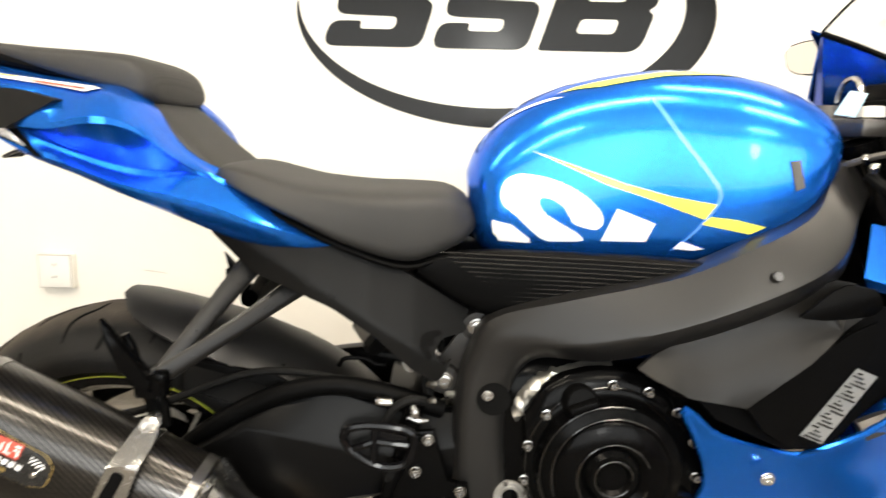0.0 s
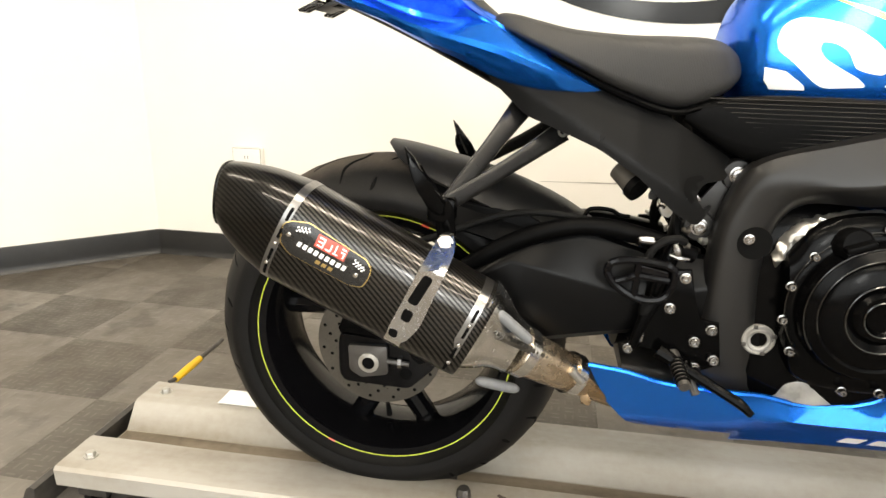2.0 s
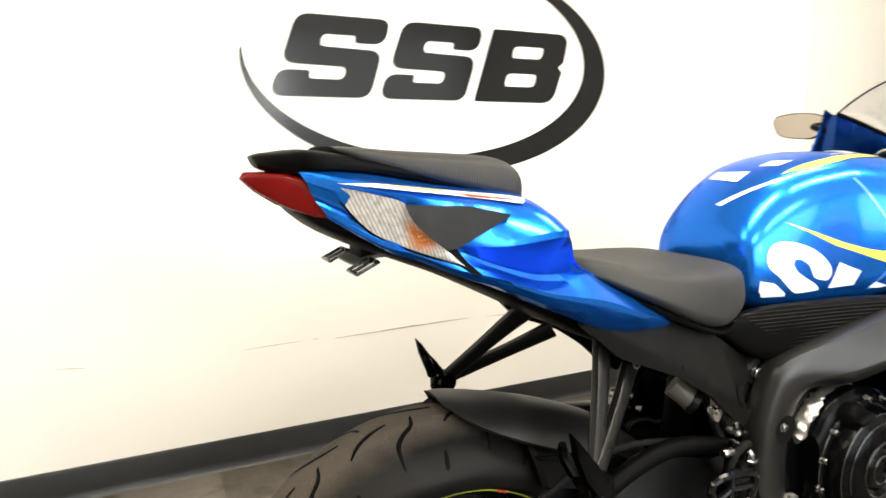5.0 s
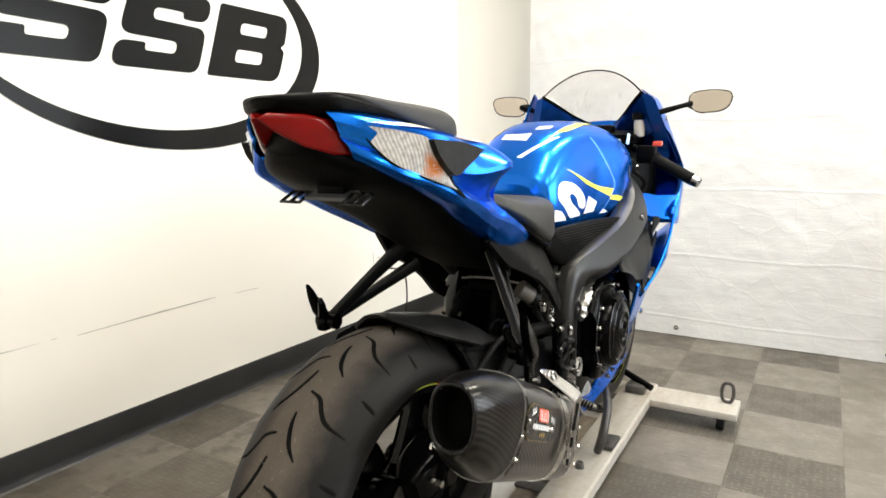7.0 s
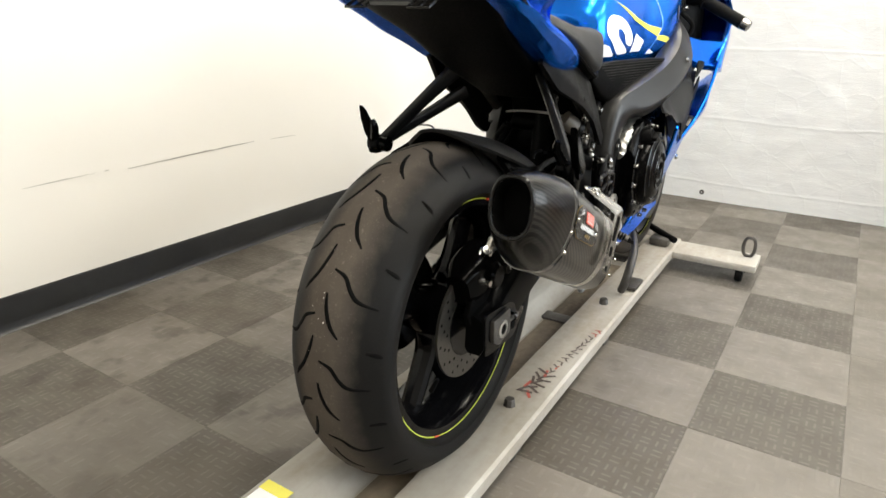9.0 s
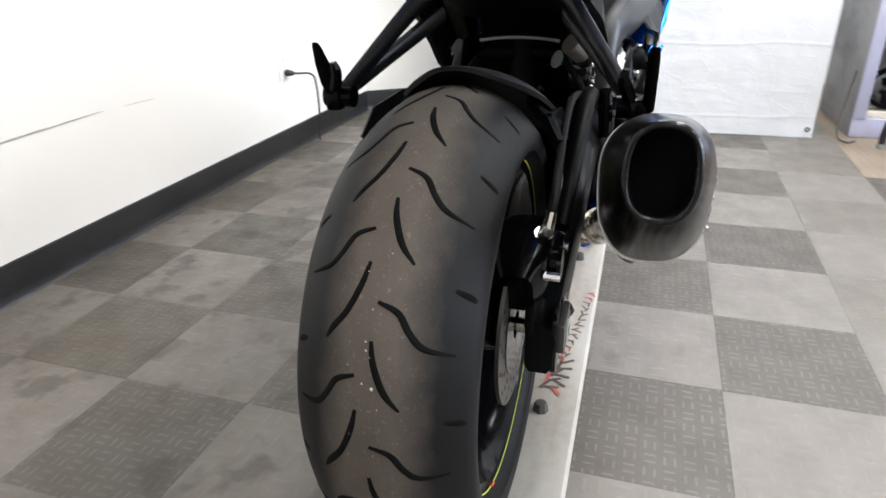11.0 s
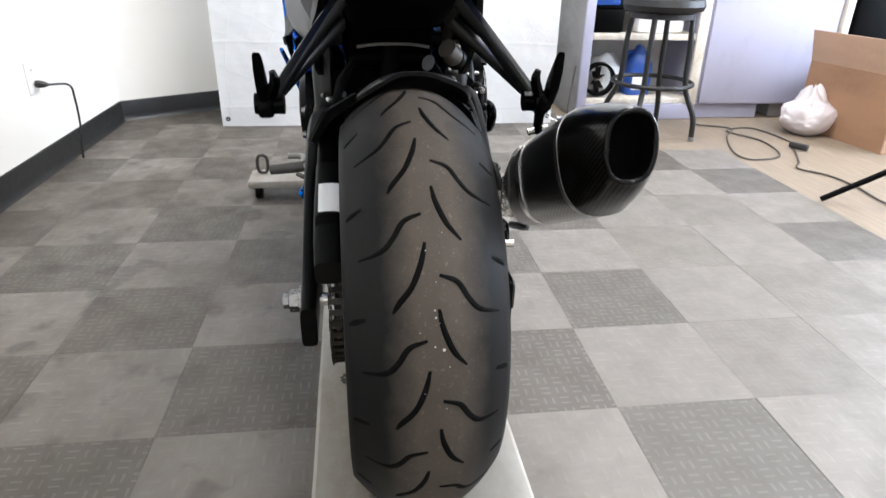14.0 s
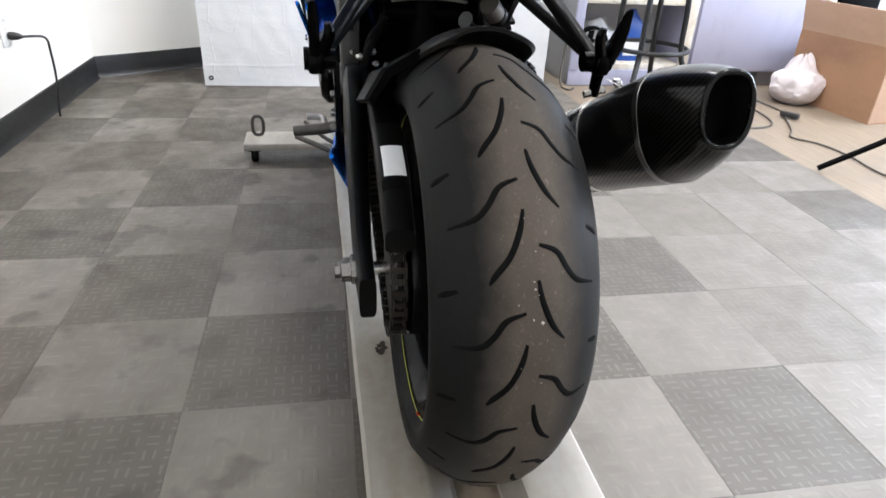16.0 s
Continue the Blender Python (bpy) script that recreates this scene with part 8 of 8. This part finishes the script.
# mirrors
for s, base, c, yaw in ((-1, (1.160, -0.208, 1.062), (1.212, -0.343, 1.090), 4), (1, (1.155, 0.168, 1.075), (1.200, 0.288, 1.096), 24)):
    mir = part("mirror", tubed([base, tuple(Vector(base).lerp(Vector(c), 0.55) + Vector((0, 0, 0.006))), (c[0] + 0.02, c[1] - s * 0.055, c[2] - 0.004)], [0.009, 0.0075, 0.015], 10), M["black_plastic"], bike, "black fairing mirror on a short stem")
    outline = [(-0.070, 0.012), (-0.064, 0.028), (-0.020, 0.036), (0.040, 0.034), (0.070, 0.026), (0.076, 0.008), (0.062, -0.024), (0.036, -0.034), (-0.030, -0.030), (-0.058, -0.018)]
    turn = Matrix.Translation(c) @ Matrix.Rotation(radians(90 + yaw), 4, "Z")
    outline = rounded([(x * 0.82, z * 0.96) for x, z in outline], 0.02)
    bm = prism([(x * -s, z) for x, z in outline], -0.022, 0.012, 0.006, seg=3)
    bm.transform(turn)
    part("mirror_shell", bm, M["black_plastic"], mir)
    bm = bmesh.new()
    bm.faces.new([bm.verts.new((x * -s * 0.955, 0.0128, z * 0.93)) for x, z in outline])
    bm.transform(turn)
    glass = part("mirror_glass", bm, M["mirror"], mir, "silvered mirror glass", smooth=0)

# handlebars
part("top_clamp", boxed((1.035, -0.125, 0.945), (1.10, 0.125, 0.972), 0.008), M["dark_steel"], bike, "grey top clamp")
part("ignition", lathed([(0.0005, 0.02), (0.02, 0.02), (0.024, 0.0)], (1.06, 0, 0.972), (0, 0, 1), 18), M["dark_steel"], bike)
for s in (-1, 1):
    a, b = Vector((1.082, s * 0.155, 0.962)), Vector((1.040, s * 0.341, 0.866))
    bar = part("clip_on_bar", tubed([tuple(a), tuple(b)], 0.011, 14), M["engine"], bike)
    g0, g1 = a.lerp(b, 0.34), a.lerp(b, 0.93)
    bm = tubed([tuple(g0), tuple(g1)], 0.0165, 18)
    lathe(bm, [(0.0165, 0.0), (0.022, 0.002), (0.022, 0.006), (0.0165, 0.008)], g0, g1 - g0, 18, True)
    part("grip", bm, M["rubber"], bar, "black rubber grip")
    part("bar_end", tubed([tuple(a.lerp(b, 0.93)), tuple(a.lerp(b, 1.02))], [0.016, 0.014], 16), M["screw"], bar)
    part("switch_box", boxed((-0.022, -0.026, -0.024), (0.022, 0.026, 0.026), 0.008, m=Matrix.Translation(a.lerp(b, 0.22))), M["black_plastic"], bar)
    part("lever", tubed([tuple(a.lerp(b, 0.1) + Vector((0.05, 0, 0.0))), tuple(a.lerp(b, 0.5) + Vector((0.06, 0, -0.002))), tuple(a.lerp(b, 0.95) + Vector((0.05, 0, 0.002)))], [0.008, 0.006, 0.007], 10), M["gloss_black"], bar)
    part("fork_cap", lathed([(0.0005, 0.016), (0.022, 0.014), (0.026, 0)], (1.062, s * 0.100, 0.972), (0, 0, 1), 20), M["alloy"], bike)
    part("fork_leg", tubed([(1.045, s * 0.105, 0.94), (1.26, s * 0.105, 0.36)], 0.026, 18), M["engine"], bike)
part("stop_switch", boxed((1.048, -0.240, 0.964), (1.074, -0.216, 0.978), 0.003), M["red_decal"], bike, "red stop switch")
part("brake_reservoir", lathed([(0.0005, 0.052), (0.0165, 0.052), (0.0175, 0.040), (0.0150, 0.004), (0.0005, 0.0)], (1.170, -0.151, 0.990), (0, 0, 1), 20), M["fluid_pot"], bike, "pale brake fluid reservoir")
part("reservoir_lid", lathed([(0.0005, 0.022), (0.020, 0.021), (0.0215, 0.016), (0.0215, 0.002), (0.019, 0.0)], (1.170, -0.150, 1.042), (0, 0, 1), 20), M["black_plastic"], bike)
part("paper_tag", prism([(0.974, 0.972), (1.000, 0.969), (1.012, 0.998), (0.990, 1.001)], -0.163, -0.160, 0.0005), worn("pale_blue_tag", (0.42, 0.62, 0.74), 0.6, bump=0.0), bike, "pale blue paper tag")
for k in range(7):
    y0 = -0.13 + 0.035 * k
    part("cable", tubed([(1.00, y0 * 0.9, 0.90 + 0.006 * (k % 3)), (1.05, y0 - 0.03 * (-1) ** k, 0.925 - 0.012 * (k % 2)), (1.11, y0 * 1.1, 0.905), (1.15, y0, 0.87)], 0.0045, 8), M["rubber" if k % 3 else "dark_steel"], bike)
    part("cable_end", lathed([(0.0005, 0.010), (0.005, 0.009), (0.006, 0.0)], (1.02 + 0.012 * (k % 4), y0 - 0.05, 0.905 + 0.01 * (k % 3)), (-0.4, -0.6, 0.7), 8), M["screw"], bike)
part("clutch_hose", tubed([(1.02, -0.17, 0.90), (1.05, -0.2, 0.86), (1.04, -0.17, 0.80)], 0.007, 8), M["rubber"], bike)

# front wheel and guard
fw = wheel("front_wheel", 1.39, 0.12, 0.352, 0.300, "lime green rim tape")
for s in (-1, 1):
    part("brake_disc", lathed([(0.10, -0.0025), (0.155, -0.0025), (0.155, 0.0025), (0.10, 0.0025)], (0, s * 0.072, 0), (0, 1, 0), 48, True), M["disc"], fw)
bm = bmesh.new()
rings = []
for a in np.linspace(radians(20), radians(150), 16):
    r = 0.318
    up = [(1.39 + r * math.cos(a), 0.07 * t, 0.352 + r * math.sin(a) - 0.035 * abs(t) ** 2.2) for t in np.linspace(-1, 1, 11)]
    low = [(x * 1.0 - 0.003 * math.cos(a), y * 0.96, z - 0.004) for x, y, z in reversed(up)]
    rings.append(up + low)
skin(bm, rings)
part("front_mudguard", bm, M["blue"], bike)

# stand leg with a curved foot
part("stand_leg", tubed([(0.99, -0.12, 0.255), (0.935, -0.145, 0.225), (0.898, -0.148, 0.175), (0.884, -0.142, 0.130), (0.896, -0.130, 0.0965)], [0.011, 0.012, 0.013, 0.013, 0.012], 12), M["dark_steel"], bike, "dark curved stand leg")
part("stand_foot", boxed((0.93, -0.165, 0.0852), (1.02, -0.118, 0.099), 0.004), M["dark_steel"], dolly, "dark steel rest plate")
part("front_strap_block", boxed((1.40, -0.15, 0.0852), (1.47, -0.08, 0.115), 0.008), M["dark_steel"], dolly)
part("front_strap_knob", tubed([(1.42, -0.17, 0.112), (1.49, -0.06, 0.13)], 0.012, 10), M["black_plastic"], dolly)
part("left_lever", tubed([(1.20, 0.12, 0.086), (1.28, 0.20, 0.10), (1.36, 0.29, 0.115)], 0.009, 10), M["dark_steel"], dolly)
part("left_lever", tubed([(1.25, 0.10, 0.086), (1.34, 0.20, 0.12), (1.40, 0.26, 0.155)], 0.007, 10), M["dark_steel"], dolly)


# ---- floor tiles ----
def tile_mesh(name, material):
    bm = boxed((-T / 2 + 0.00015, -T / 2 + 0.00015, -0.012), (T / 2 - 0.00015, T / 2 - 0.00015, 0.0))
    top = [e for e in bm.edges if all(v.co.z > -0.001 for v in e.verts)]
    bmesh.ops.bevel(bm, geom=top, offset=0.0003, segments=1, affect="EDGES")
    return link(name, bm, material, 0)


tiles = {0: tile_mesh("tile", M["tile_dark"]), 1: tile_mesh("tile", M["tile_light"]), 2: tile_mesh("tile", M["tile_faded"])}
KEPT_DARK = ((5, -3), (2, -4), (4, -4))  # dark tiles of the rows that have faded
for i in range(-9, 11):
    for j in range(-4, 6):
        if is_tile(i, j):
            x, y = (i + 0.5) * T, TILE_Y + (j + 0.5) * T
            tone = (i + j) % 2
            tile = new("tile", tiles[2 if tone == 0 and j <= -2 and (i, j) not in KEPT_DARK else tone])
            tile.parent = floor
            tile.matrix_local = pose(x, y, random.uniform(-0.0006, 0.0), random.uniform(-0.1, 0.1), random.uniform(-0.1, 0.1), random.choice((0, 90, 180, 270)))
